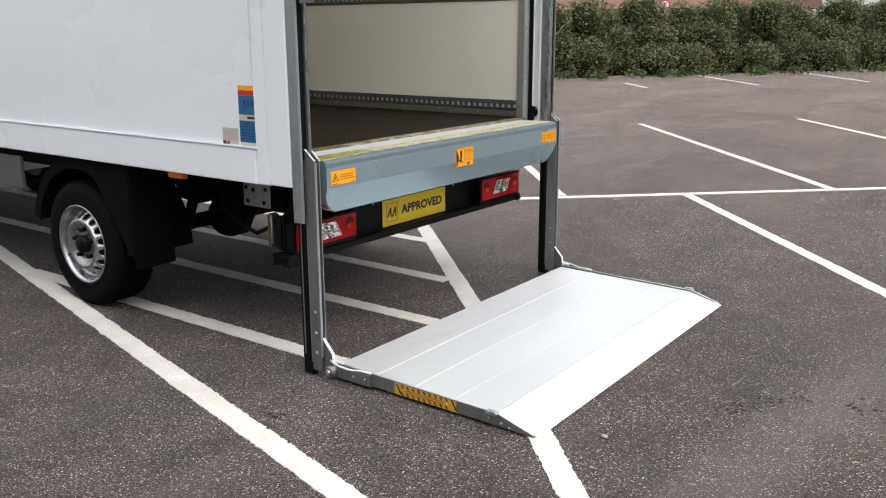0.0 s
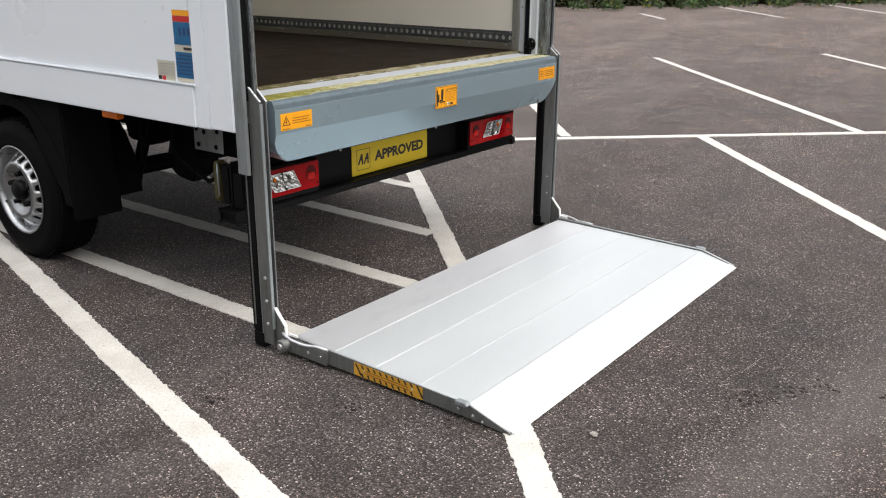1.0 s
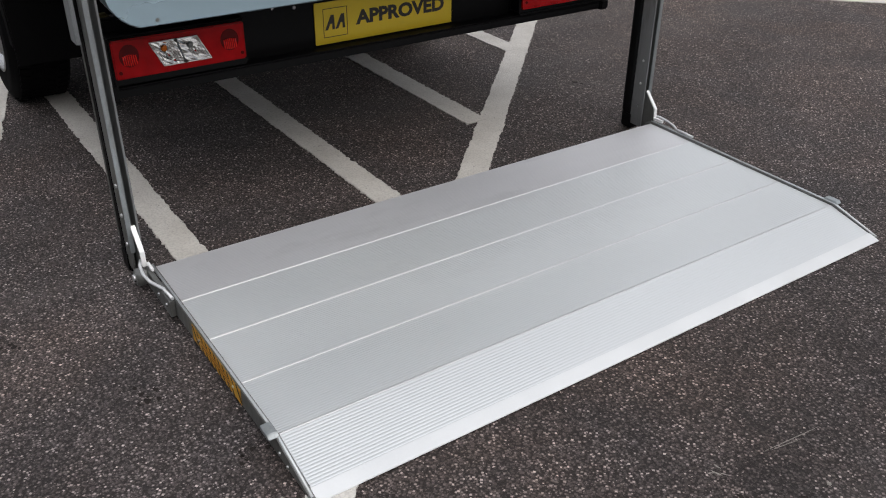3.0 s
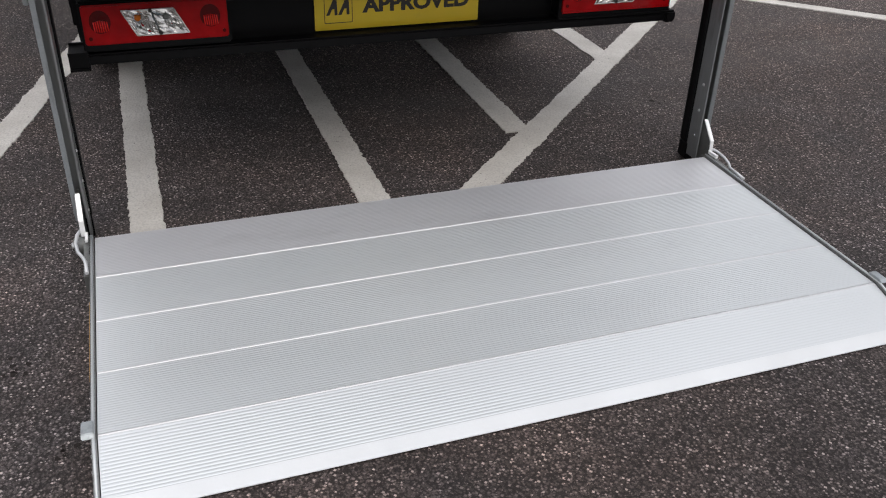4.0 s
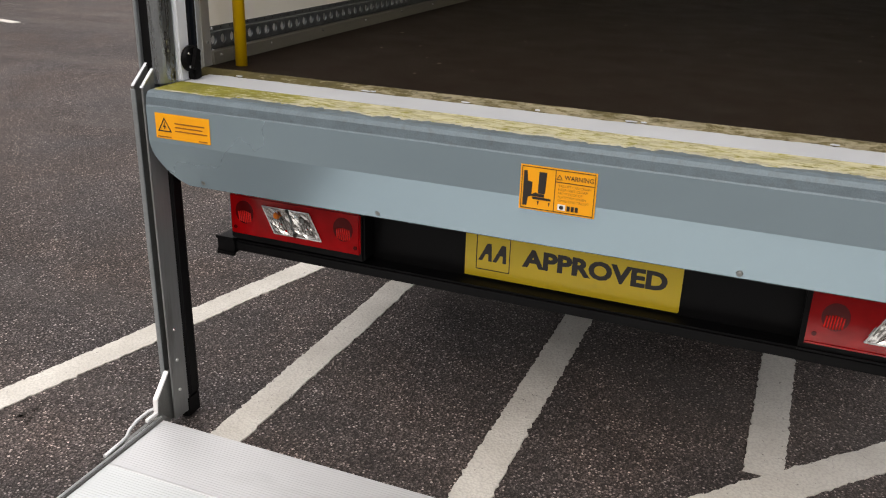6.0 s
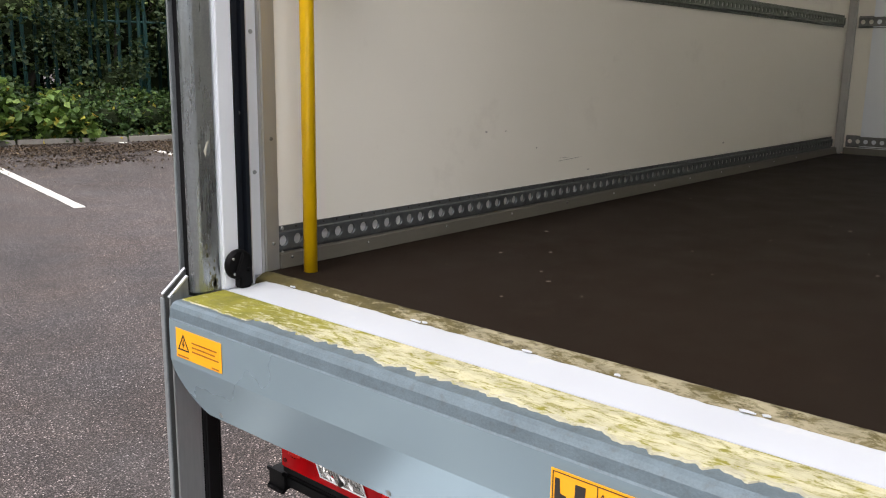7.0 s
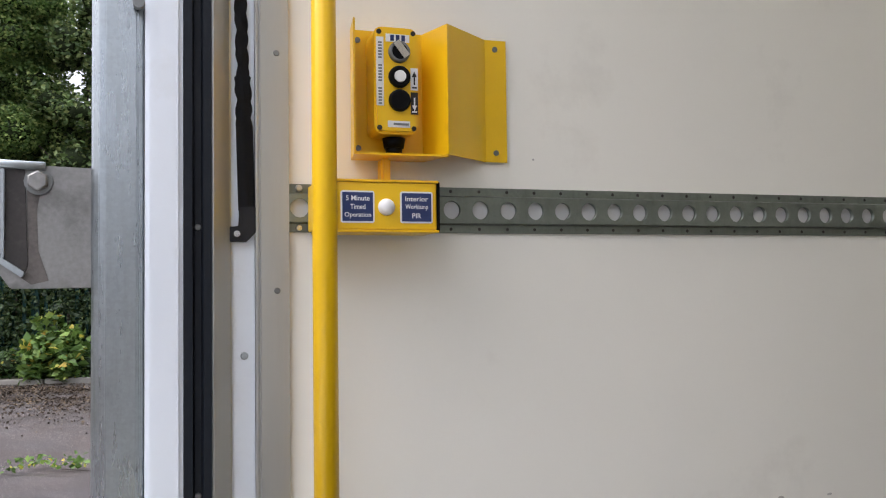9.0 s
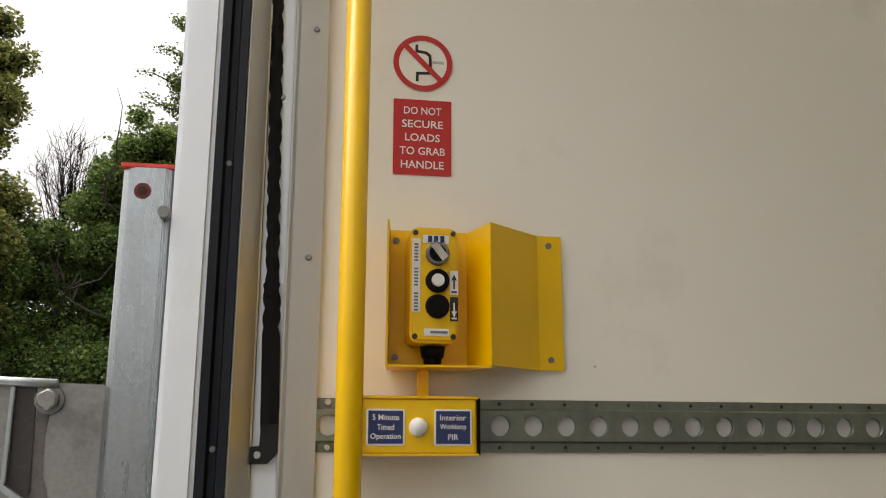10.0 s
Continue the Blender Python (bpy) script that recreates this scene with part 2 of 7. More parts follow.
def lens_material(name, col, rough=0.08):
    m, n, l, p = nodes_of(name)
    co = coords(n, l)
    w = n.new("ShaderNodeTexWave")
    w.inputs["Scale"].default_value, w.bands_direction = 45, "Y"
    l.new(co, w.inputs["Vector"])
    l.new(ramp(n, l, noise_tex(n, l, co, 20, 3), (0.3, tuple(c * 0.7 for c in col)), (0.7, col)), p.inputs["Base Color"])
    p.inputs["Roughness"].default_value = rough
    p.inputs["Coat Weight"].default_value = 0.15
    p.inputs["Specular IOR Level"].default_value = 0.3
    bump_to(n, l, p, w.outputs["Fac"], 0.04, 0.002)
    return m


ASPHALT, LINE = asphalt_material(), line_paint_material()
GALV, GALV_DARK = galvanised_material("galvanised_steel", 0.41), galvanised_material("dull_galvanised_steel", 0.225, 0.5, 0.75, (1.06, 1.0, 0.94))
MAST = galvanised_material("weathered_mast_steel", 0.40, 0.27, 0.92)
RAIL_GALV = galvanised_material("olive_galvanised_steel", 0.225, 0.45, 0.75, (1.0, 1.02, 0.86))
GALV_STAINED = surface("stained_galvanised_steel", (0.27, 0.265, 0.255), 0.45, 0.7, 0.22, 7, 160, 0.1, (0.10, 0.095, 0.088), 0.4)
GALV_STREAK = surface("streaked_galvanised_steel", (0.26, 0.27, 0.275), 0.45, 0.55, 0.15, 9, 160, 0.1, (0.07, 0.066, 0.06), 0.3, stretch=(1, 1, 0.12))
BEAM = surface("grey_anodised_aluminium", (0.275, 0.365, 0.415), 0.27, 0.5, 0.03, 1.5, 300, 0.02)
BEAM_EDGE = surface("scuffed_grey_edge", (0.122, 0.162, 0.188), 0.55, 0.35, 0.2, 25, 260, 0.3, (0.09, 0.10, 0.10), 0.3)
DECK = surface("ribbed_aluminium", (0.590, 0.618, 0.628), 0.38, 0.5, 0.04, 2.5, 220, 0.05, (0.52, 0.53, 0.54), 0.12, stretch=(1, 0.3, 1))
# darker copy of the deck metal: the first panel's weaker reflection put into colour
DECK_DULL = surface("darker_deck_aluminium", (0.575, 0.585, 0.600), 0.40, 0.5, 0.06, 3, 220, 0.06, (0.40, 0.41, 0.42), 0.15, stretch=(1, 0.3, 1))
LIP = surface("bare_lip_aluminium", (0.665, 0.685, 0.69), 0.42, 0.4, 0.05, 6, 220, 0.05)
ALU = surface("plain_aluminium", (0.50, 0.50, 0.48), 0.38, 0.7, 0.05, 4, 200, 0.05, (0.38, 0.37, 0.34), 0.1, stretch=(1, 1, 0.15))
ALU_WHITE = surface("white_anodised_trim", (0.75, 0.785, 0.83), 0.35, 0.15, 0.03, 3, 150, 0.03, (0.55, 0.54, 0.5), 0.05)
BODY = surface("white_body_panel", (0.82, 0.86, 0.905), 0.28, 0.0, 0.012, 0.8, 90, 0.012, coat=0.2)
def roof_sheet_material():
    m, n, l, p = nodes_of("translucent_roof_sheet")
    c = ramp(n, l, noise_tex(n, l, coords(n, l), 3, 4), (0.3, (0.66, 0.65, 0.60)), (0.7, (0.72, 0.71, 0.67)))
    l.new(c, p.inputs["Base Color"])
    t, x = n.new("ShaderNodeBsdfTranslucent"), n.new("ShaderNodeMixShader")
    l.new(c, t.inputs[0])
    x.inputs[0].default_value = 0.54
    l.new(p.outputs[0], x.inputs[1])
    l.new(t.outputs[0], x.inputs[2])
    l.new(x.outputs[0], n["Material Output"].inputs[0])
    return m


ROOF_SHEET = roof_sheet_material()
# darkest galvanised tone, for the lower rail, seam strips and lens divider
GALV_DARKEST = galvanised_material("darkest_galvanised_steel", 0.155, 0.5)
HOLE_SHADE = surface("hole_shade_grey", (0.66, 0.66, 0.65), 0.5, 0.0, 0.05, 6, 160, 0.04)
BEAD = surface("worn_bright_bead", (0.64, 0.655, 0.67), 0.42, 0.4, 0.08, 9, 160, 0.05, (0.5, 0.51, 0.51), 0.2)
TRACK = surface("blue_black_track", (0.007, 0.0095, 0.014), 0.45, 0.0, 0.1, 8, 300, 0.05, spec=0.25)
KICK = surface("scuffed_kick_strip", (0.19, 0.18, 0.150), 0.45, 0.5, 0.12, 6, 160, 0.08, (0.2, 0.185, 0.16), 0.2, stretch=(0.2, 1, 1))
SILL = surface("white_sill", (0.46, 0.49, 0.535), 0.4, 0.0, 0.03, 5, 120, 0.05, (0.6, 0.6, 0.56), 0.1)
CREAM = surface("cream_lining", (0.89, 0.86, 0.775), 0.42, 0.0, 0.025, 1.5, 160, 0.04, (0.58, 0.54, 0.47), 0.06)
SCUFF = surface("grey_scuff", (0.50, 0.475, 0.43), 0.6, 0.0, 0.2, 60, 200, 0.05)
FLOOR = surface("brown_phenolic_floor", (0.0100, 0.0056, 0.0031), 0.62, 0.0, 0.25, 6, 500, 0.25, (0.034, 0.025, 0.016), 0.14, spec=0.12)
BLACK = surface("black_plastic", (0.004, 0.004, 0.0045), 0.5, 0.0, 0.2, 8, 300, 0.15, (0.009, 0.009, 0.009), 0.1, spec=0.12)
RUBBER = surface("tyre_rubber", (0.0045, 0.0045, 0.005), 0.75, 0.0, 0.25, 10, 200, 0.2, (0.010, 0.0095, 0.009), 0.2, spec=0.05)
CHASSIS = surface("black_chassis_paint", (0.005, 0.005, 0.006), 0.6, 0.0, 0.3, 9, 200, 0.2, (0.02, 0.017, 0.014), 0.15, spec=0.12)
SKIRT_GREY = surface("grey_side_guard", (0.085, 0.085, 0.088), 0.5, 0.0, 0.08, 4, 150, 0.05, (0.11, 0.105, 0.10), 0.25)
STEEL = surface("silver_wheel_steel", (0.40, 0.41, 0.42), 0.30, 0.88, 0.08, 10, 200, 0.06, (0.25, 0.23, 0.2), 0.2)
ZINC = surface("bright_zinc", (0.62, 0.63, 0.64), 0.28, 0.9, 0.1, 20, 200, 0.05)
YELLOW = surface("yellow_powder_coat", (0.88, 0.53, 0.004), 0.36, 0.0, 0.06, 6, 260, 0.05, (0.62, 0.34, 0.01), 0.06, coat=0.15)
PLATE_YELLOW = surface("yellow_plate", (0.70, 0.50, 0.02), 0.35, 0.0, 0.04, 5, 150, 0.02, (0.5, 0.37, 0.04), 0.1)
ORANGE = surface("orange_sticker", (0.85, 0.36, 0.01), 0.4, 0.0, 0.05, 8, 200, 0.03, (0.7, 0.30, 0.03), 0.1)
HAZARD = surface("dirty_hazard_tape", (0.60, 0.31, 0.03), 0.5, 0.0, 0.12, 20, 200, 0.05, (0.30, 0.17, 0.05), 0.3)
INK = surface("black_ink", (0.02, 0.016, 0.014), 0.5, 0.0, 0.15, 20, 200, 0.0)
RED = surface("red_sign", (0.55, 0.025, 0.025), 0.4, 0.0, 0.06, 8, 200, 0.03)
RUST = surface("dark_rust", (0.05, 0.012, 0.008), 0.8, 0.0, 0.3, 60, 300, 0.3)
SLOT_BROWN = surface("dark_brown_slot", (0.030, 0.025, 0.022), 0.55, 0.0, 0.3, 40, 200, 0.1, (0.07, 0.06, 0.052), 0.3)
RUST_STAIN = surface("brown_grease", (0.105, 0.092, 0.082), 0.6, 0.0, 0.4, 40, 200, 0.2, (0.15, 0.13, 0.11), 0.3)
RUST_RED = surface("rust_red", (0.15, 0.03, 0.025), 0.8, 0.0, 0.3, 60, 300, 0.3)
RED_PAINT = surface("red_cap", (0.70, 0.05, 0.04), 0.5, 0.0, 0.1, 30, 200, 0.1, (0.4, 0.05, 0.04), 0.2)
WHITE_INK = surface("white_ink", (0.80, 0.79, 0.77), 0.45, 0.0, 0.04, 9, 200, 0.02)
NAVY = surface("navy_label", (0.02, 0.035, 0.12), 0.4, 0.0, 0.1, 9, 200, 0.02)
BLUE = surface("blue_sticker", (0.01, 0.12, 0.27), 0.4, 0.0, 0.1, 14, 200, 0.02, (0.02, 0.2, 0.35), 0.1)
BEIGE = surface("faded_beige_sticker", (0.55, 0.53, 0.44), 0.5, 0.0, 0.1, 12, 200, 0.02)
RED_LENS, CLEAR_LENS = lens_material("red_lens", (0.40, 0.004, 0.006)), lens_material("clear_lens", (0.38, 0.37, 0.355))
RED_DEEP, RED_BAND = lens_material("deep_red_bowl", (0.11, 0.0018, 0.0025), 0.2), lens_material("red_lens_band", (0.38, 0.004, 0.006), 0.15)
RED_GLOW, AMBER = lens_material("red_glow_lens", (0.95, 0.020, 0.016), 0.10), lens_material("amber_lens", (0.75, 0.17, 0.01), 0.25)
CHROME = surface("bright_reflector", (0.62, 0.61, 0.59), 0.22, 1.0, 0.1, 30, 200, 0.1)
WEBBING = surface("black_webbing", (0.012, 0.012, 0.014), 0.85, 0.0, 0.25, 60, 900, 0.5)
ALGAE = algae_material("algae_on_grip_strip", (0.190, 0.180, 0.014), (0.50, 0.475, 0.31), (0.135, 0.122, 0.040), -0.13, 0.20, -0.50)
ALGAE_PALE = algae_material("peeling_pale_edge", (0.24, 0.23, 0.04), (0.46, 0.44, 0.32), (0.13, 0.125, 0.075), 0.02, 0.10, -0.3)
ALGAE_EDGE = algae_material("worn_mossy_edge", (0.072, 0.058, 0.014), (0.27, 0.240, 0.155), (0.030, 0.023, 0.013), -0.13, 0.16, -0.4)
# near-white and hardly metallic: the glint of the edges put into colour
GLINT_EDGE = surface("glint_white_edge", (0.86, 0.87, 0.87), 0.35, 0.1, 0.04, 20, 200, 0.03)
CONCRETE = surface("concrete_kerb", (0.22, 0.205, 0.18), 0.85, 0.0, 0.2, 3, 150, 0.4, (0.14, 0.13, 0.10), 0.35)
FENCE_GREEN = surface("dark_green_fence_paint", (0.010, 0.058, 0.051), 0.5, 0.0, 0.2, 4, 150, 0.1)
BARK = surface("bark", (0.055, 0.045, 0.036), 0.9, 0.0, 0.35, 6, 60, 0.8, (0.03, 0.04, 0.02), 0.3, stretch=(1, 1, 0.3))
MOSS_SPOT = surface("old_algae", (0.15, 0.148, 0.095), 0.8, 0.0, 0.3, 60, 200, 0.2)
TWIG = surface("dark_twigs", (0.018, 0.015, 0.013), 0.9, 0.0, 0.3, 6, 60, 0.4, spec=0.1)
SOIL = surface("soil_verge", (0.045, 0.038, 0.025), 0.95, 0.0, 0.35, 4, 60, 0.8, (0.05, 0.07, 0.02), 0.4)
LITTER = leaf_material("dead_leaves", ((0.0, (0.022, 0.014, 0.009)), (0.7, (0.050, 0.032, 0.019)), (1.0, (0.13, 0.09, 0.045))), 0.05)
HEDGE_LEAF = leaf_material("hedge_leaves", ((0.0, (0.062, 0.066, 0.036)), (0.5, (0.135, 0.148, 0.070)), (0.85, (0.190, 0.195, 0.095)), (1.0, (0.215, 0.170, 0.105))))
BRAMBLE_LEAF = leaf_material("bramble_leaves", ((0.0, (0.014, 0.032, 0.010)), (0.6, (0.042, 0.088, 0.021)), (0.965, (0.09, 0.145, 0.035)), (0.985, (0.34, 0.30, 0.05)), (1.0, (0.40, 0.24, 0.04))))
TREE_LEAF = leaf_material("tree_leaves", ((0.0, (0.036, 0.064, 0.022)), (0.6, (0.105, 0.165, 0.050)), (1.0, (0.23, 0.265, 0.095))), 0.36)
DARK_SHRUB = leaf_material("dark_shrub_leaves", ((0.0, (0.018, 0.034, 0.014)), (0.7, (0.045, 0.078, 0.028)), (1.0, (0.10, 0.13, 0.05))), 0.2)
LIGHT_LEAF = leaf_material("open_tree_leaves", ((0.0, (0.045, 0.085, 0.022)), (0.6, (0.125, 0.205, 0.052)), (1.0, (0.30, 0.36, 0.11))), 0.5)
# paler, yellower leaf copy with the sunlight put into its colour
SUNLIT_LEAF = leaf_material("sunlit_leaves", ((0.0, (0.07, 0.085, 0.022)), (0.6, (0.20, 0.22, 0.06)), (1.0, (0.38, 0.36, 0.12))), 0.5)
WALL_PALE = surface("pale_render", (0.5, 0.45, 0.38), 0.85, 0.0, 0.1, 2, 60, 0.2)
ROOF_BROWN = surface("brown_tiles", (0.14, 0.07, 0.05), 0.8, 0.0, 0.2, 3, 40, 0.4)
BEIGE_DUST = surface("dried_dust", (0.16, 0.14, 0.115), 0.85, 0.0, 0.3, 60, 300, 0.2)
TAR = surface("old_tar", (0.024, 0.020, 0.018), 0.9, 0.0, 0.3, 60, 300, 0.5, spec=0.2)
PEBBLE = surface("pale_pebble", (0.30, 0.28, 0.255), 0.8, 0.0, 0.3, 30, 200, 0.3)

# ---- building helpers ----
ORIGIN = {}


def thing(name, at=(0, 0, 0), label="", category="", group="", kind=""):
    ob = new(name)
    ob.empty_display_size = 0.1
    ob.location = at
    ORIGIN[ob.name] = Vector(at)
    return tagged(ob, label, category, group, kind)


def part(name, bm, material, parent=None, label="", smooth=False, recalc=True, **tags):
    """Links a bmesh, given in world metres, as one mesh object; under parent if one is given."""
    if name == "print_bars":
        tags.setdefault("kind", "stuff")
    if recalc:
        bmesh.ops.recalc_face_normals(bm, faces=bm.faces)
    here = ORIGIN[parent.name] if parent else Vector((0, 0, 0))
    bmesh.ops.translate(bm, vec=-here, verts=bm.verts)
    data = bpy.data.meshes.new(name)
    bm.to_mesh(data)
    bm.free()
    for mm in material if isinstance(material, (list, tuple)) else [material]:
        data.materials.append(mm)
    if smooth:
        data.shade_smooth()
    ob = new(name, data)
    ORIGIN[ob.name] = here.copy()
    if parent:
        ob.parent = parent
    return tagged(ob, label, **tags)


def box(x0, x1, y0, y1, z0, z1, bevel=0.0, bm=None, seg=2):
    out = bm or bmesh.new()
    tmp = bmesh.new()
    bmesh.ops.create_cube(tmp, size=1)
    for v in tmp.verts:
        v.co = Vector(((x0 + x1) / 2 + v.co.x * (x1 - x0), (y0 + y1) / 2 + v.co.y * (y1 - y0), (z0 + z1) / 2 + v.co.z * (z1 - z0)))
    if bevel:
        bmesh.ops.bevel(tmp, geom=tmp.edges[:], offset=bevel, segments=seg, affect="EDGES")
    join(out, tmp)
    return out


def join(out, tmp):
    got = {v: out.verts.new(v.co) for v in tmp.verts}
    for f in tmp.faces:
        g = out.faces.new([got[v] for v in f.verts])
        g.smooth, g.material_index = f.smooth, f.material_index
    tmp.free()
    return out


def prism(points, axis, a, b, bevel=0.0, bm=None):
    """A polygon drawn in the plane across axis, in the order of the two other axes, drawn out from a to b."""
    out, tmp = bm or bmesh.new(), bmesh.new()

    def put(p, d):
        return {"x": (d, p[0], p[1]), "y": (p[0], d, p[1]), "z": (p[0], p[1], d)}[axis]
    lo, hi = [tmp.verts.new(put(p, a)) for p in points], [tmp.verts.new(put(p, b)) for p in points]
    tmp.faces.new(lo)
    tmp.faces.new(hi[::-1])
    for i in range(len(points)):
        j = (i + 1) % len(points)
        tmp.faces.new((lo[i], hi[i], hi[j], lo[j]))
    if bevel:
        bmesh.ops.bevel(tmp, geom=tmp.edges[:], offset=bevel, segments=2, affect="EDGES")
    return join(out, tmp)


def cyl(p0, p1, r, seg=20, r2=None, bm=None, bevel=0.0):
    out, tmp = bm or bmesh.new(), bmesh.new()
    p0, p1 = Vector(p0), Vector(p1)
    bmesh.ops.create_cone(tmp, cap_ends=True, segments=seg, radius1=r, radius2=r if r2 is None else r2, depth=(p1 - p0).length)
    if bevel:
        rim = [e for e in tmp.edges if abs(e.verts[0].co.z - e.verts[1].co.z) < 1e-6]
        bmesh.ops.bevel(tmp, geom=rim, offset=bevel, segments=2, affect="EDGES")
    q = (p1 - p0).to_track_quat("Z", "Y").to_matrix().to_4x4()
    bmesh.ops.transform(tmp, matrix=Matrix.Translation((p0 + p1) / 2) @ q, verts=tmp.verts)
    for f in tmp.faces:
        f.smooth = len(f.verts) == 4
    return join(out, tmp)


def tube(points, radii, seg=8, bm=None):
    """A round bar along a line of points."""
    out = bm or bmesh.new()
    pts = [Vector(p) for p in points]
    radii = radii if isinstance(radii, (list, tuple)) else [radii] * len(pts)
    rings = []
    for i, p in enumerate(pts):
        d = (pts[min(i + 1, len(pts) - 1)] - pts[max(i - 1, 0)]).normalized()
        u = d.orthogonal().normalized() if i == 0 else (u - d * u.dot(d)).normalized()
        w = d.cross(u)
        rings.append([out.verts.new(p + radii[i] * (math.cos(k * math.tau / seg) * u + math.sin(k * math.tau / seg) * w)) for k in range(seg)])
    for a, b in zip(rings, rings[1:]):
        for k in range(seg):
            out.faces.new((a[k], a[(k + 1) % seg], b[(k + 1) % seg], b[k])).smooth = True
    out.faces.new(rings[0][::-1])
    out.faces.new(rings[-1])
    return out


def lathe(profile, centre, axis, seg=48, bm=None):
    """Turns (distance along the axis, radius) pairs round an axis; the ends stay open."""
    out = bm or bmesh.new()
    centre, axis = Vector(centre), Vector(axis).normalized()
    u = axis.orthogonal().normalized()
    w = axis.cross(u)
    rings = [[out.verts.new(centre + axis * d + r * (math.cos(k * math.tau / seg) * u + math.sin(k * math.tau / seg) * w)) for k in range(seg)] for d, r in profile]
    for a, b in zip(rings, rings[1:]):
        for k in range(seg):
            out.faces.new((a[k], a[(k + 1) % seg], b[(k + 1) % seg], b[k])).smooth = True
    return out


def holed(put, cells, ru, rv, depth, seg=16, bm=None):
    """A strip of cells, each with an oval hole of half sizes ru, rv; put(u, v, d) gives the place of u in 0..cells, v in 0..1, d below the face."""
    out = bm or bmesh.new()
    for c in range(cells):
        rim, hole, back = [], [], []
        for k in range(seg):
            a = (k + 0.5) * math.tau / seg
            x, y = math.cos(a), math.sin(a)
            s = 0.5 / max(abs(x), abs(y))
            rim.append(out.verts.new(put(c + 0.5 + x * s, 0.5 + y * s, 0)))
            hole.append(out.verts.new(put(c + 0.5 + x * ru, 0.5 + y * rv, 0)))
            back.append(out.verts.new(put(c + 0.5 + x * ru, 0.5 + y * rv, depth)))
        for k in range(seg):
            j = (k + 1) % seg
            out.faces.new((rim[k], rim[j], hole[j], hole[k]))
            out.faces.new((hole[k], hole[j], back[j], back[k])).smooth = True
        # the four corners between neighbouring rims
        for cu, cv in ((0, 0), (1, 0), (1, 1), (0, 1)):
            near = [v for v, k in zip(rim, range(seg)) if (math.cos((k + 0.5) * math.tau / seg) > 0) == bool(cu) and (math.sin((k + 0.5) * math.tau / seg) > 0) == bool(cv)]
            ks = [k for k in range(seg) if rim[k] in near]
            mid = len(ks) // 2
            a, b = rim[ks[mid - 1]], rim[ks[mid]]
            out.faces.new((a, out.verts.new(put(c + cu, cv, 0)), b))
    return out


TO_REAR = Matrix(((0, 0, 1, 0), (1, 0, 0, 0), (0, 1, 0, 0), (0, 0, 0, 1)))
TO_INSIDE = Matrix(((-1, 0, 0, 0), (0, 0, 1, 0), (0, 1, 0, 0), (0, 0, 0, 1)))
TO_OUTSIDE = Matrix(((1, 0, 0, 0), (0, 0, -1, 0), (0, 1, 0, 0), (0, 0, 0, 1)))


def lettering(words, width, height, m, material, parent, name="lettering", bold=0.0):
    """Words drawn out flat to the given size, centred on the pose m."""
    cu = bpy.data.curves.new(name, "FONT")
    cu.body, cu.align_x, cu.offset, cu.resolution_u, cu.extrude = words, "CENTER", bold, 3, 0.0
    tmp = bpy.data.objects.new(name, cu)
    scene.collection.objects.link(tmp)
    data = bpy.data.meshes.new_from_object(tmp.evaluated_get(bpy.context.evaluated_depsgraph_get()))
    bpy.data.objects.remove(tmp)
    bpy.data.curves.remove(cu)
    bm = bmesh.new()
    bm.from_mesh(data)
    bpy.data.meshes.remove(data)
    xs, ys = [v.co.x for v in bm.verts], [v.co.y for v in bm.verts]
    sx, sy = width / (max(xs) - min(xs)), height / (max(ys) - min(ys))
    for v in bm.verts:
        v.co = m @ Vector(((v.co.x - (max(xs) + min(xs)) / 2) * sx, (v.co.y - (max(ys) + min(ys)) / 2) * sy, 0))
    return part(name, bm, material, parent, recalc=False)


def flat(points, m, bm=None, thick=0.0006):
    """A thin plate with the outline points, drawn in the plane of the pose m."""
    out = bm or bmesh.new()
    lo, hi = [out.verts.new(m @ Vector((*p, 0))) for p in points], [out.verts.new(m @ Vector((*p, thick))) for p in points]
    out.faces.new(lo[::-1])
    out.faces.new(hi)
    for i in range(len(points)):
        j = (i + 1) % len(points)
        out.faces.new((lo[i], lo[j], hi[j], hi[i]))
    return out


def rect(w, h, x=0.0, y=0.0):
    return [(x - w / 2, y - h / 2), (x + w / 2, y - h / 2), (x + w / 2, y + h / 2), (x - w / 2, y + h / 2)]


def frame_lines(bm, w, h, t, m, x=0.0, y=0.0):
    for p in (rect(w, t, x, y + h / 2), rect(w, t, x, y - h / 2), rect(t, h, x - w / 2, y), rect(t, h, x + w / 2, y)):
        flat(p, m, bm)
    return bm


def round_rect(w, h, r, n=4, x=0.0, y=0.0):
    out = []
    for cx, cy, a0 in ((w / 2 - r, h / 2 - r, 0), (-w / 2 + r, h / 2 - r, 90), (-w / 2 + r, -h / 2 + r, 180), (w / 2 - r, -h / 2 + r, 270)):
        for k in range(n + 1):
            a = radians(a0 + 90 * k / n)
            out.append((x + cx + r * math.cos(a), y + cy + r * math.sin(a)))
    return out


def disc(r, n=24, x=0.0, y=0.0):
    return [(x + r * math.cos(k * math.tau / n), y + r * math.sin(k * math.tau / n)) for k in range(n)]


def ring(bm, r0, r1, m, n=40, thick=0.0006):
    a, b = [bm.verts.new(m @ Vector((*p, thick))) for p in disc(r0, n)], [bm.verts.new(m @ Vector((*p, thick))) for p in disc(r1, n)]
    for k in range(n):
        bm.faces.new((a[k], b[k], b[(k + 1) % n], a[(k + 1) % n]))
    return bm


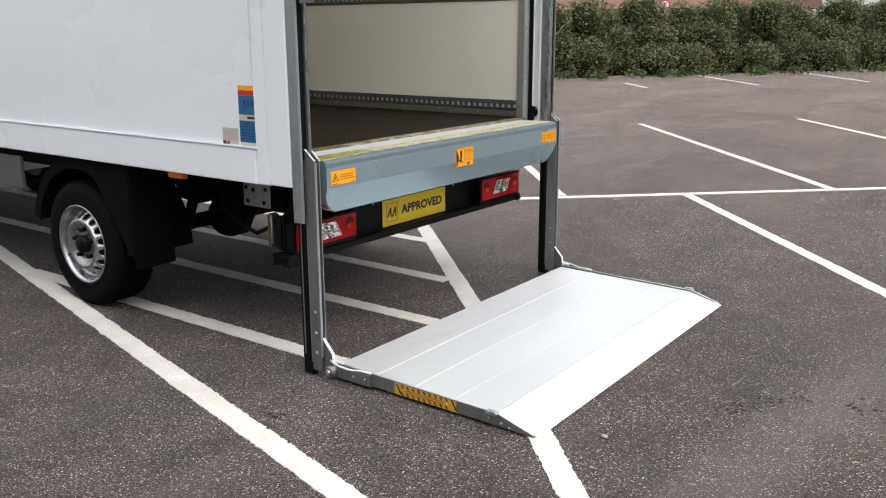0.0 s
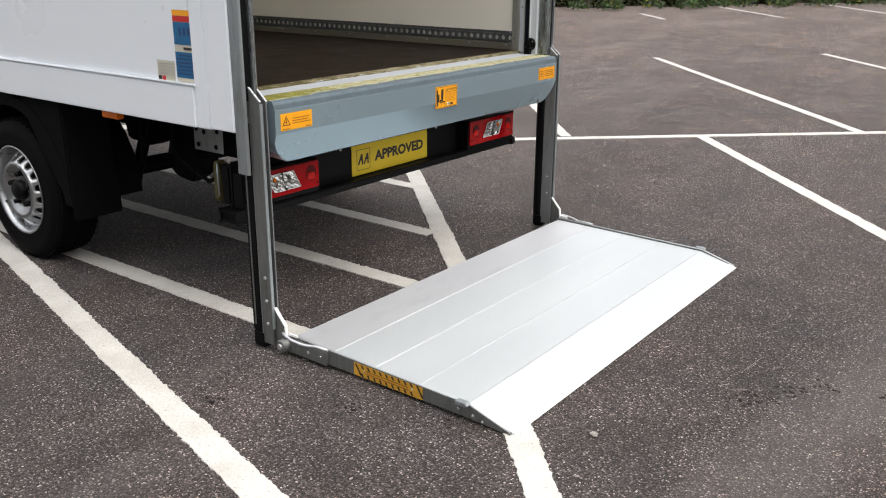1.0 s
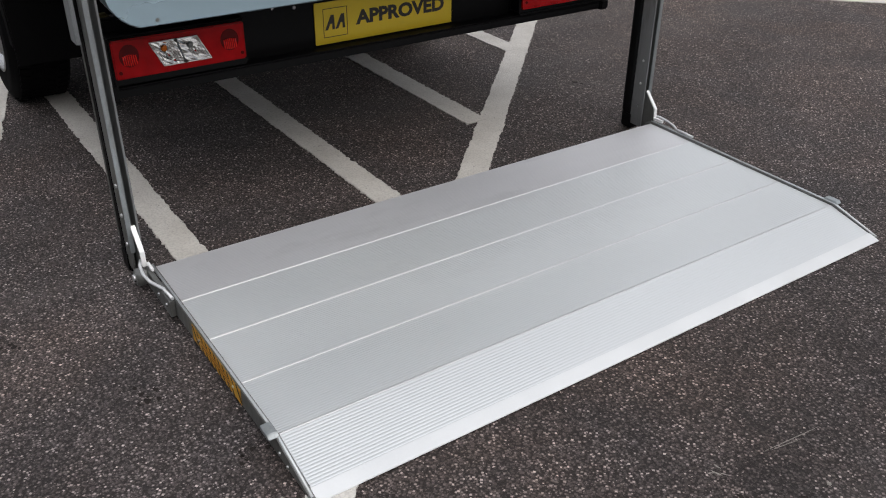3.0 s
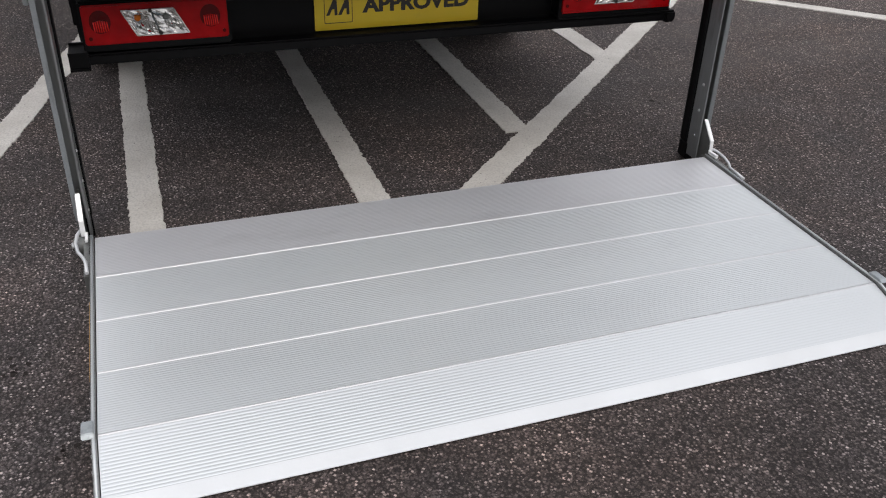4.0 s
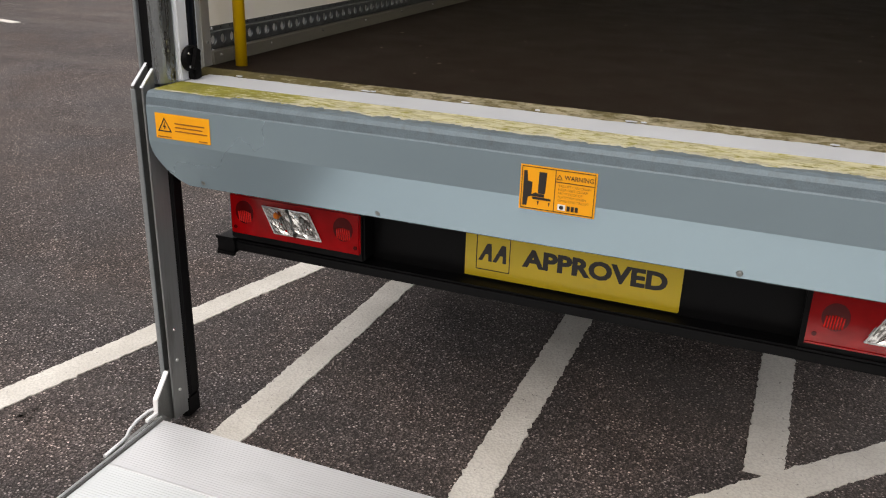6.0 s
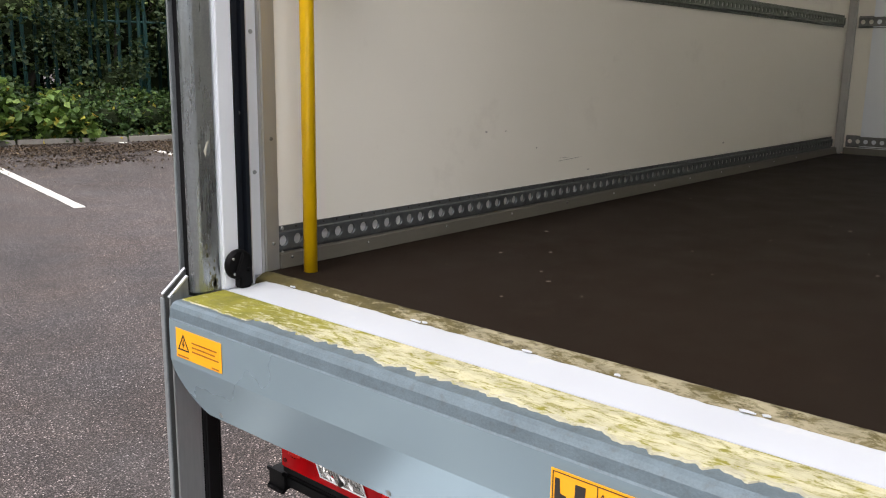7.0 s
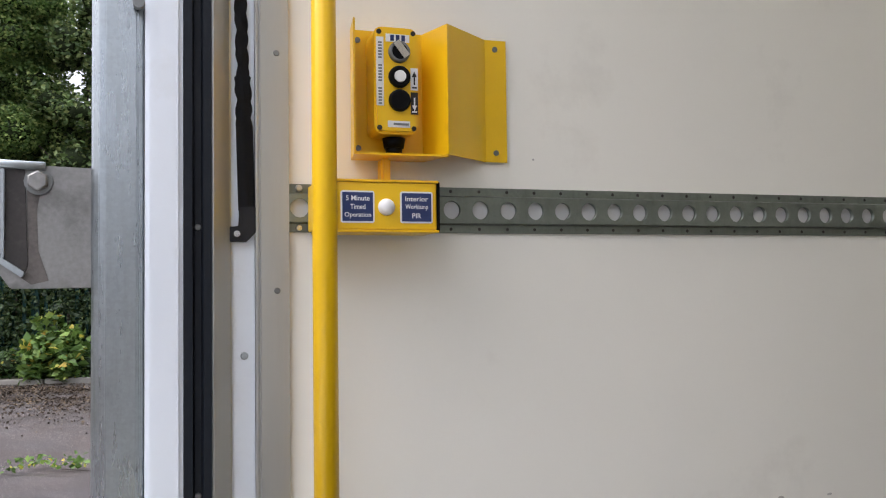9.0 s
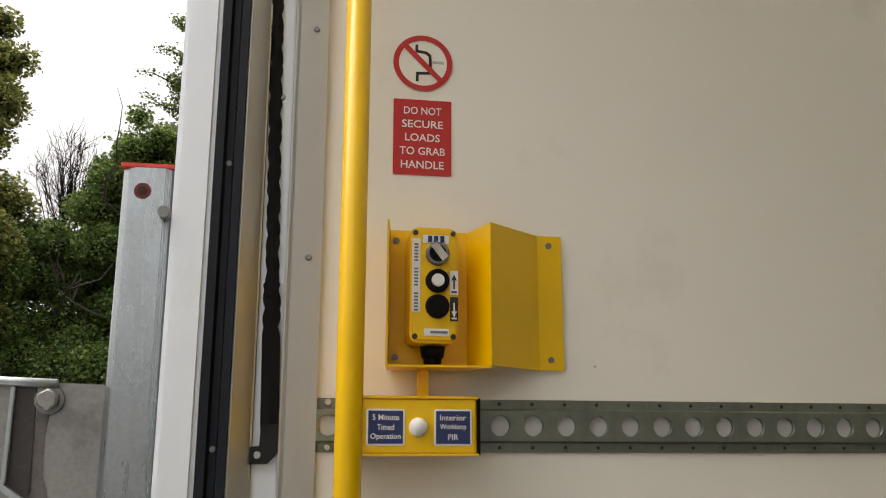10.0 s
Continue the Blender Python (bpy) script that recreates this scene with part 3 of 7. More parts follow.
def bolt(p, axis, r=0.006, h=0.004, bm=None):
    p, axis = Vector(p), Vector(axis)
    return cyl(p - axis * 0.001, p + axis * h, r, 8, r * 0.7, bm=bm)

# ---- ground and its markings ----
bm = bmesh.new()
bmesh.ops.create_grid(bm, x_segments=40, y_segments=40, size=300)
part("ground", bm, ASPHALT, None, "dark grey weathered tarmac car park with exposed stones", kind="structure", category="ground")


def marking(p, q, width=0.10, label="worn white painted parking bay line on the tarmac", z=0.004):
    p, q = Vector((*p, 0)), Vector((*q, 0))
    d, step = (q - p), 0.011 if (p.length < 4 or q.length < 4) else 0.10
    n = max(2, int(d.length / step))
    side = Vector((-d.y, d.x, 0)).normalized() * width / 2
    bm = bmesh.new()
    rag = 0.0021
    rows = []
    for i in range(n + 1):
        c = p + d * (i / n)
        low = [0.005 * noise.noise(Vector((c.x * 9, c.y * 9, k))) + 0.0045 * noise.noise(Vector((c.x * 38, c.y * 38, k))) for k in (1, 7)]
        a, b = [c + side * sign * (1 + (random.gauss(0, rag) + off) / width * 2) for sign, off in ((1, low[0]), (-1, low[1]))]
        rows.append([bm.verts.new((v.x, v.y, h)) for v, h in ((a, 0.0), (a, z), (b, z), (b, 0.0))])
    for a, b in zip(rows, rows[1:]):
        for k in range(3):
            bm.faces.new((a[k], b[k], b[k + 1], a[k + 1]))
    bm.faces.new(rows[0])
    bm.faces.new(rows[-1][::-1])
    return part("painted_line", bm, LINE, None, label, kind="structure", category="road marking", group="car park lines")


HATCH = "worn white painted hatching line on the tarmac"
marking((-7.0, 0.09), (2.33, -2.185), 0.11, "worn white painted edge line running past the van")
marking((2.20, -2.174), (0.50, -0.382), 0.105, HATCH, 0.0045)
marking((0.52, -0.365), (-2.36, 2.478), 0.112, HATCH, 0.0045)
marking((0.955, -0.90), (-2.89, -0.89), 0.105, HATCH, 0.005)
marking((0.34, -0.162), (-5.6, -0.15), 0.105, HATCH, 0.005)
marking((-0.492, 0.549), (-6.05, 0.63), 0.108, HATCH, 0.005)
marking((-1.222, 1.335), (-6.3, 1.41), 0.11, HATCH, 0.005)
marking((-2.375, 2.455), (6.3, 10.81), 0.10, z=0.0055)
marking((-1.338, 3.583), (-5.09, 7.90), 0.10)
marking((-0.417, 4.385), (3.6, -0.13), 0.10)
marking((0.711, 5.451), (-3.497, 10.29), 0.10)
marking((2.78, 7.36), (-1.537, 12.73), 0.10)
marking((-8.99, 21.46), (-7.41, 19.54), 0.12)
marking((-8.69, 26.98), (-5.19, 22.47), 0.12)
marking((-7.74, 33.50), (-2.88, 25.90), 0.12)
marking((-5.95, -7.95), (-7.15, -14.2), 0.11)
marking((-3.22, -7.95), (-4.53, -14.6), 0.11)
marking((-0.39, -8.48), (-1.165, -14.9), 0.11)

KERB_SLOPE = -0.22


def kerb_y(x):
    return -15.2 + KERB_SLOPE * (x + 3)


kerb = thing("kerb", (-3, -15.2, 0), "low weathered concrete kerb along the car park edge", "kerb", kind="structure")
turn = Matrix.Rotation(math.atan(KERB_SLOPE), 4, "Z")
for i in range(26):
    x = -16 + 0.915 * i
    bm = box(-0.45, 0.45, -0.065, 0.065, -0.05, 0.10, 0.012)
    bmesh.ops.transform(bm, matrix=Matrix.Translation((x, kerb_y(x), random.uniform(-0.008, 0.004))) @ turn, verts=bm.verts)
    part("kerb_stone", bm, CONCRETE, kerb)

bm = bmesh.new()
rows = []
for i in range(80):
    x = -17 + 0.32 * i
    rows.append([bm.verts.new((x, kerb_y(x) - 0.066 - 0.4 * k, 0.06 + 0.05 * noise.noise(Vector((x * 1.3, k * 0.9, 0))) * min(k, 2) + 0.02 * k)) for k in range(30)])
for a, b in zip(rows, rows[1:]):
    for k in range(29):
        bm.faces.new((a[k], b[k], b[k + 1], a[k + 1])).smooth = True
part("verge", bm, SOIL, None, "dark overgrown soil verge behind the kerb", kind="structure", category="ground")

# ---- the van's box body ----
YO, YI = 1.112, 1.0795         # outer and inner half width
XR, XF = -0.130, -4.53         # rear end of the side panel, front wall
ZF, ZR = 1.010, 3.200          # floor, roof
van = thing("box_van", (-2.0, 0, 0), "white box body van parked with its rear open, black chassis below", "van")

for s in (-1, 1):
    panel = part("side_panel", box(XF - 0.05, -0.352, s * YO, s * (YI + 0.004), 1.040, ZR, 0.004), BODY, van)
    part("side_lining", box(XF, -0.3195, s * (YI + 0.0035), s * YI, ZF, ZR - 0.05), CREAM, van, "cream smooth inner lining with light scuffs")
    part("lower_skirt", box(XF - 0.05, -0.350, s * (YO + 0.012), s * (YO - 0.030), 0.874, 1.034, 0.004), BODY, van)
    part("skirt_rib", box(XF - 0.05, -0.336, s * (YO + 0.016), s * (YO - 0.002), 1.0345, 1.043, 0.003), ALU_WHITE, van)
    part("corner_panel", box(-0.3485, -0.268, s * (YO + 0.006), s * (YI + 0.004), 0.874, ZR, 0.004), BODY, van)
    part("corner_panel", box(-0.2665, XR, s * (YO + 0.006), s * (YO - 0.020), 0.878, ZR, 0.004), BODY, van)
    # rear door post, shutter track, inner post
    part("rear_post", box(-0.1785, -0.131, s * (YO - 0.022), s * 1.030, 0.995, ZR, 0.006), ALU_WHITE, van, "white aluminium rear door post")
    part("shutter_track", prism([(-0.2140, s * 1.075), (-0.2140, s * 1.034), (-0.204, s * 1.034), (-0.201, s * 1.044), (-0.193, s * 1.044), (-0.190, s * 1.033), (-0.1790, s * 1.033), (-0.1790, s * 1.075)], "z", 1.0, ZR), TRACK, van, "blue-black shutter guide strip")
    for z in (1.39, 1.74, 2.10, 2.46):
        part("rivet", bolt((-0.197, s * 1.0435, z), (0, -s, 0), 0.005, 0.002), GALV_DARK, van)
    part("channel_face", prism([(-0.2145, s * 1.090), (-0.2145, s * 1.037), (-0.2170, s * 1.036), (-0.2395, s * 1.0665), (-0.2415, s * 1.0675), (-0.2415, s * 1.090)], "z", 1.0, ZR), ALU, van)
    part("channel_recess", box(-0.2735, -0.242, s * 1.086, s * 1.0755, 1.005, ZR, 0.001), ALU_WHITE, van)
    for z in (1.25, 1.567, 1.89, 2.21):
        part("rivet", bolt((-0.259, s * 1.0755, z), (0, -s, 0), 0.006, 0.003), GALV, van)
    post = part("inner_post", prism([(-0.3200, s * 1.090), (-0.3200, s * 1.0685), (-0.2815, s * 1.0665), (-0.2795, s * 1.0690), (-0.2765, s * 1.0665), (-0.2740, s * 1.0665), (-0.2740, s * 1.090)], "z", 1.0, ZR), ALU, van)
    for z in (1.075, 1.325, 1.655, 1.985, 2.31):
        part("screw", bolt((-0.303, s * 1.0677, z), (0, -s, 0), 0.005, 0.003), GALV_DARK, post)
    # black pulley block at the foot of the track
    pulley = part("pulley_block", cyl((-0.166, s * 1.030, 1.055), (-0.166, s * 1.012, 1.055), 0.034, 28, bevel=0.004), BLACK, van, "black round plastic pulley block")
    bm = box(-0.018, 0.018, -0.006, 0.006, -0.034, 0.034, 0.003)
    bmesh.ops.transform(bm, matrix=Matrix.Translation((-0.168, s * 1.008, 1.055)) @ Matrix.Rotation(radians(-22 * 1), 4, "Y") @ Matrix.Diagonal((0.55, 1, 0.8, 1)), verts=bm.verts)
    part("rib", bm, BLACK, pulley)
    part("foot", box(-0.196, -0.163, s * 1.034, s * 1.010, 0.999, 1.05, 0.004), BLACK, pulley)
    for k in range(4):
        a = radians(40 + 90 * k)
        part("bolt", bolt((-0.166 + 0.025 * math.cos(a), s * 1.012, 1.055 + 0.025 * math.sin(a)), (0, -s, 0), 0.004, 0.002), ZINC, pulley)

    # perforated lashing rails and the kick strip
    def rail(z0, z1, x_from, cells, pitch, metal, name="lashing_rail"):
        y = lambda d: s * (YI - d)
        zc, half = (z0 + z1) / 2, (z1 - z0) / 2
        inner = half * 0.57
        bm = holed(lambda u, v, d: (x_from - pitch * u, y(0.0105 if not d else 0.003), zc - inner + 2 * inner * v), cells, 0.30, 0.0135 / (2 * inner), 1, 14)
        x0, x1 = x_from, x_from - pitch * cells
        for a, b in (((z1, 0.003), (zc + half * 0.64, 0.003)), ((zc + half * 0.64, 0.003), (zc + half * 0.60, 0.0090)), ((zc + half * 0.60, 0.0090), (zc + inner, 0.0105)),
                     ((z0, 0.003), (zc - half * 0.64, 0.003)), ((zc - half * 0.64, 0.003), (zc - half * 0.60, 0.0090)), ((zc - half * 0.60, 0.0090), (zc - inner, 0.0105))):
            bm.faces.new([bm.verts.new(p) for p in ((x0, y(a[1]), a[0]), (x1, y(a[1]), a[0]), (x1, y(b[1]), b[0]), (x0, y(b[1]), b[0]))])
        bm.faces.new([bm.verts.new(p) for p in ((x0, y(0), z1), (x1, y(0), z1), (x1, y(0.003), z1), (x0, y(0.003), z1))])
        ob = part(name, bm, metal, van, "dull galvanised perforated lashing rail")
        # added grey strip: shade on the lining behind the holes, put into colour
        part("hole_shade_strip", box(x0, x1, y(0.0006), y(0.0014), zc - inner, zc + inner), HOLE_SHADE, ob)
        # black dots paint the dark inside of the small flange holes
        holes = bmesh.new()
        for k in range(cells):
            for z in (z1 - 0.0058, z0 + 0.0062):
                cyl((x_from - pitch * (k + 0.5), y(0.0022), z), (x_from - pitch * (k + 0.5), y(0.0034), z), 0.0026, 6, bm=holes)
        part("flange_hole_dots", holes, INK, ob, kind="stuff")
        for z in (z1 - 0.0058, z0 + 0.0062):
            part("screw", bolt((x_from - 0.022, y(0.003), z), (0, -s, 0), 0.0055, 0.005), ZINC, ob)
        return ob
    rail(1.0415, 1.1135, -0.3125, 92, 0.0447, GALV_DARKEST)
    rail(1.736, 1.804, -0.3125, 92, 0.0447, RAIL_GALV)
    strip = part("kick_strip", prism([(s * YI, ZF), (s * (YI - 0.020), ZF + 0.002), (s * (YI - 0.018), ZF + 0.036), (s * YI, ZF + 0.040)], "x", -0.3210, XF), KICK, van)
    for k in range(12):
        part("screw", bolt((-0.353 if k == 0 else -0.29 - 0.32 * k, s * (YI - 0.019), ZF + 0.026), (0, -s, 0), 0.004, 0.002), ZINC, strip)

part("front_panel", box(XF - 0.05, XF - 0.004, -YI, YI, 0.9, ZR, 0.004), BODY, van)
part("front_lining", box(XF - 0.0035, XF, -YI, YI, ZF, ZR - 0.05), CREAM, van)
for s in (-1, 1):
    part("corner_post", box(XF + 0.001, XF + 0.045, s * (YI - 0.001), s * (YI - 0.045), ZF, ZR - 0.05, 0.01), ALU, van)
for z0, z1 in ((1.052, 1.121), (1.736, 1.804)):
    zc, inner = (z0 + z1) / 2, (z1 - z0) * 0.36
    bm = holed(lambda u, v, d: (XF + 0.012 - (0.006 if d else 0), -1.024 + 0.0445 * u, zc - inner + 2 * inner * v), 46, 0.30, 0.0135 / (2 * inner), 1, 10)
    for a, b in ((z1, zc + inner), (zc - inner, z0)):
        bm.faces.new([bm.verts.new(p) for p in ((XF + 0.004, -1.024, a), (XF + 0.004, 1.023, a), (XF + 0.014, 1.023, b), (XF + 0.014, -1.024, b))])
    part("lashing_rail", bm, GALV_DARK, van, "dull galvanised perforated lashing rail")
part("kick_strip", box(XF + 0.001, XF + 0.018, -YI + 0.046, YI - 0.046, ZF, ZF + 0.038, 0.003), KICK, van)
part("load_floor", box(XF, -0.2845, -YI, YI, 0.965, ZF, 0), FLOOR, van, "dark brown phenolic load floor with dusty specks")
bm = bmesh.new()
for k in range(42):
    x, y, r = random.uniform(-3.0, -0.45), random.uniform(-0.95, 0.9), random.uniform(0.002, 0.0065)
    flat([(px * random.uniform(0.6, 1.3), py * random.uniform(0.6, 1.2)) for px, py in disc(r, 7)], Matrix.Translation((x, y, ZF + 0.0006)), bm, 0.0008)
part("floor_specks", bm, BEIGE_DUST, van, "pale dried specks on the floor", kind="stuff")
part("roof", box(XF - 0.05, XR + 0.01, -YO, YO, ZR, ZR + 0.04, 0.01), ROOF_SHEET, van, "translucent white roof sheet")
part("header", box(-0.30, XR, -1.028, 1.028, ZR - 0.22, ZR - 0.001, 0.006), ALU_WHITE, van)
# sill: mossy floor edge, then the white threshold
bm = bmesh.new()
rows = []
for i in range(211):
    y = -1.064 + 2.128 * i / 210
    w = 0.006 * noise.noise(Vector((y * 9, 0, 3))) + 0.004 * noise.noise(Vector((y * 40, 2, 3)))
    rows.append([bm.verts.new(p) for p in ((-0.286, y, 1.004), (-0.2855 + 0.5 * w, y, 1.0110), (-0.280 + 0.5 * w, y, 1.0120), (-0.268, y, 1.0105 + 0.15 * w), (-0.256 + w, y, 1.0045), (-0.248 + 1.4 * w, y, 1.0008), (-0.242 + 1.4 * w, y, 0.985))])
for a, b in zip(rows, rows[1:]):
    for k in range(6):
        bm.faces.new((a[k], b[k], b[k + 1], a[k + 1])).smooth = True
part("floor_edge_strip", bm, ALGAE_EDGE, van, "worn mossy metal strip along the floor edge")
part("threshold", box(-0.262, -0.1335, -1.029, 1.029, 0.90, 1.000, 0.003), SILL, van, "white rear threshold")
bm = bmesh.new()
for y, x, w in ((-0.93, -0.246, 0.02), (-0.55, -0.245, 0.032), (-0.53, -0.249, 0.016), (-0.28, -0.247, 0.022), (-0.1, -0.25, 0.014), (0.12, -0.246, 0.03), (0.15, -0.25, 0.014), (0.55, -0.246, 0.02)):
    flat([(px * w / 2 * random.uniform(0.7, 1.2), py * 0.0035 * random.uniform(0.4, 1.5)) for px, py in disc(1, 9)], Matrix.Translation((x, y, 1.0035)) @ Matrix.Rotation(radians(90), 4, "Z"), bm, 0.002)
part("paint_flakes", bm, SILL, van, "white paint flakes on the edge", kind="stuff")
# scuffs on the lining
bm = bmesh.new()
for x, z, w, h in ((-1.60, 1.184, 0.165, 0.0022), (-1.57, 1.191, 0.07, 0.0015), (-1.13, 1.300, 0.012, 0.006), (-1.228, 1.298, 0.010, 0.004), (-1.728, 1.138, 0.016, 0.004), (-0.693, 1.85, 0.004, 0.003), (-1.40, 1.235, 0.008, 0.005), (-2.887, 1.166, 0.02, 0.008)):
    flat([(px * w / 2, py * h / 2) for px, py in disc(1, 8)], Matrix.Translation((x, -YI + 0.0004, z)) @ TO_INSIDE @ Matrix.Rotation(radians(random.uniform(-4, 4)), 4, "Z"), bm)
part("scuff_marks", bm, SCUFF, van, "grey scuff marks on the lining", kind="stuff")

# hanging pull strap by the door post
bm = bmesh.new()
rows = []
for i in range(420):
    z = 1.765 + 1.3 * i / 419
    a = 0.0 if z < 1.88 else (z - 1.88) * 130
    w = (0.0115 if z < 1.95 else 0.0090) * (0.80 + 0.20 * abs(math.cos(a)))
    off = 0.0008 * math.sin(a) if z > 1.88 else 0
    x = -0.2625 + 0.026 * (z - 1.765)
    rows.append([bm.verts.new((x - w + off, -1.0695 + 0.004 * math.sin(a), z)), bm.verts.new((x + off, -1.0665, z)), bm.verts.new((x + w + off, -1.0695 - 0.004 * math.sin(a), z))])
for a, b in zip(rows, rows[1:]):
    for k in (0, 1):
        bm.faces.new((a[k], b[k], b[k + 1], a[k + 1]))
strap = thing("pull_strap", (-0.262, -1.0705, 1.72), "twisted black webbing pull strap hanging by the door post", "strap")
bmesh.ops.solidify(bm, geom=bm.faces[:], thickness=0.002)
part("webbing", bm, WEBBING, strap)
tab = part("end_tab", prism([(-0.239, 1.722), (-0.262, 1.722), (-0.275, 1.736), (-0.275, 1.770), (-0.252, 1.770), (-0.252, 1.743), (-0.239, 1.743)], "y", -1.0725, -1.0655, 0.001), WEBBING, strap)
part("rivet", bolt((-0.249, -1.0655, 1.733), (0, 1, 0), 0.006, 0.003), ZINC, tab)

# ---- chassis, lamps and wheels under the box ----
for s in (-1, 1):
    part("frame_rail", box(-4.4, -0.50, s * 0.44, s * 0.36, 0.62, 0.76, 0.006), CHASSIS, van)
    part("body_bearer", box(-4.4, -0.36, s * 0.62, s * 0.52, 0.80, 0.962, 0.005), CHASSIS, van)
    part("spring_hanger", prism([(-1.75, 0.80), (-1.70, 0.58), (-1.52, 0.56), (-1.30, 0.64), (-1.02, 0.60), (-0.98, 0.80)], "y", s * 0.56, s * 0.47, 0.012), CHASSIS, van)
    part("shock_absorber", cyl((-1.62, s * 0.60, 0.34), (-1.45, s * 0.56, 0.80), 0.032, 14), CHASSIS, van)
    part("brake_hose", tube([(-1.50, s * 0.60, 0.80), (-1.47, s * 0.63, 0.62), (-1.50, s * 0.62, 0.50), (-1.60, s * 0.60, 0.42)], 0.012, 8), CHASSIS, van)
    part("spring_shackle", prism([(-1.30, 0.44), (-1.16, 0.42), (-1.08, 0.56), (-1.14, 0.64), (-1.28, 0.60)], "y", s * 0.57, s * 0.48, 0.01), CHASSIS, van)
    part("leaf_spring", prism([(-2.65, 0.52), (-2.3, 0.44), (-1.98, 0.40), (-1.66, 0.44), (-1.2, 0.56), (-1.2, 0.585), (-1.66, 0.475), (-1.98, 0.44), (-2.3, 0.475), (-2.65, 0.545)], "y", s * 0.56, s * 0.49), CHASSIS, van)
for x in (-0.62, -1.15, -2.5, -3.2, -3.9):
    part("cross_member", box(x - 0.04, x + 0.04, -1.02, 1.02, 0.875, 0.962, 0.005), CHASSIS, van)
part("underfloor", box(XF, -0.30, -1.06, 1.06, 0.9625, 0.9645), CHASSIS, van)
axle = part("axle", cyl((-1.90, -0.82, 0.36), (-1.90, 0.82, 0.36), 0.045, 18), CHASSIS, van)
bm = bmesh.new()
bmesh.ops.create_uvsphere(bm, u_segments=20, v_segments=14, radius=0.15)
bmesh.ops.transform(bm, matrix=Matrix.Translation((-1.90, 0.0, 0.36)), verts=bm.verts)
part("differential", bm, CHASSIS, axle, smooth=True)
part("exhaust_box", cyl((-1.45, 0.5, 0.52), (-0.85, 0.42, 0.50), 0.10, 22, bevel=0.015), CHASSIS, van)
tow = part("hydraulic_pack", box(-0.95, -0.72, -0.60, -0.36, 0.60, 0.78, 0.02), CHASSIS, van)
part("hose", tube([(-1.06, -0.70, 0.80), (-1.10, -0.72, 0.62), (-1.0, -0.66, 0.52), (-0.85, -0.70, 0.50), (-0.66, -0.62, 0.60), (-0.5, -0.55, 0.72)], 0.012, 8), CHASSIS, tow)
part("bracket_plate", prism([(-0.938, 0.645), (-0.736, 0.645), (-0.731, 0.80), (-0.934, 0.80)], "y", -0.70, -0.694), GALV, van, "pale grey drilled steel bracket")
bm = bmesh.new()
for x, z in ((-0.905, 0.672), (-0.86, 0.735), (-0.78, 0.672), (-0.765, 0.745), (-0.915, 0.745)):
    cyl((x, -0.70, z), (x, -0.704, z), 0.011, 12, bm=bm)
part("bracket_bolts", bm, CHASSIS, van, kind="stuff")
tank = part("step_light", box(-0.452, -0.415, -0.985, -0.93, 0.536, 0.703, 0.008), ALGAE_EDGE, van, "mossy lamp guard")
part("bar", cyl((-0.412, -0.99, 0.56), (-0.412, -0.99, 0.70), 0.004, 10), GALV, tank)

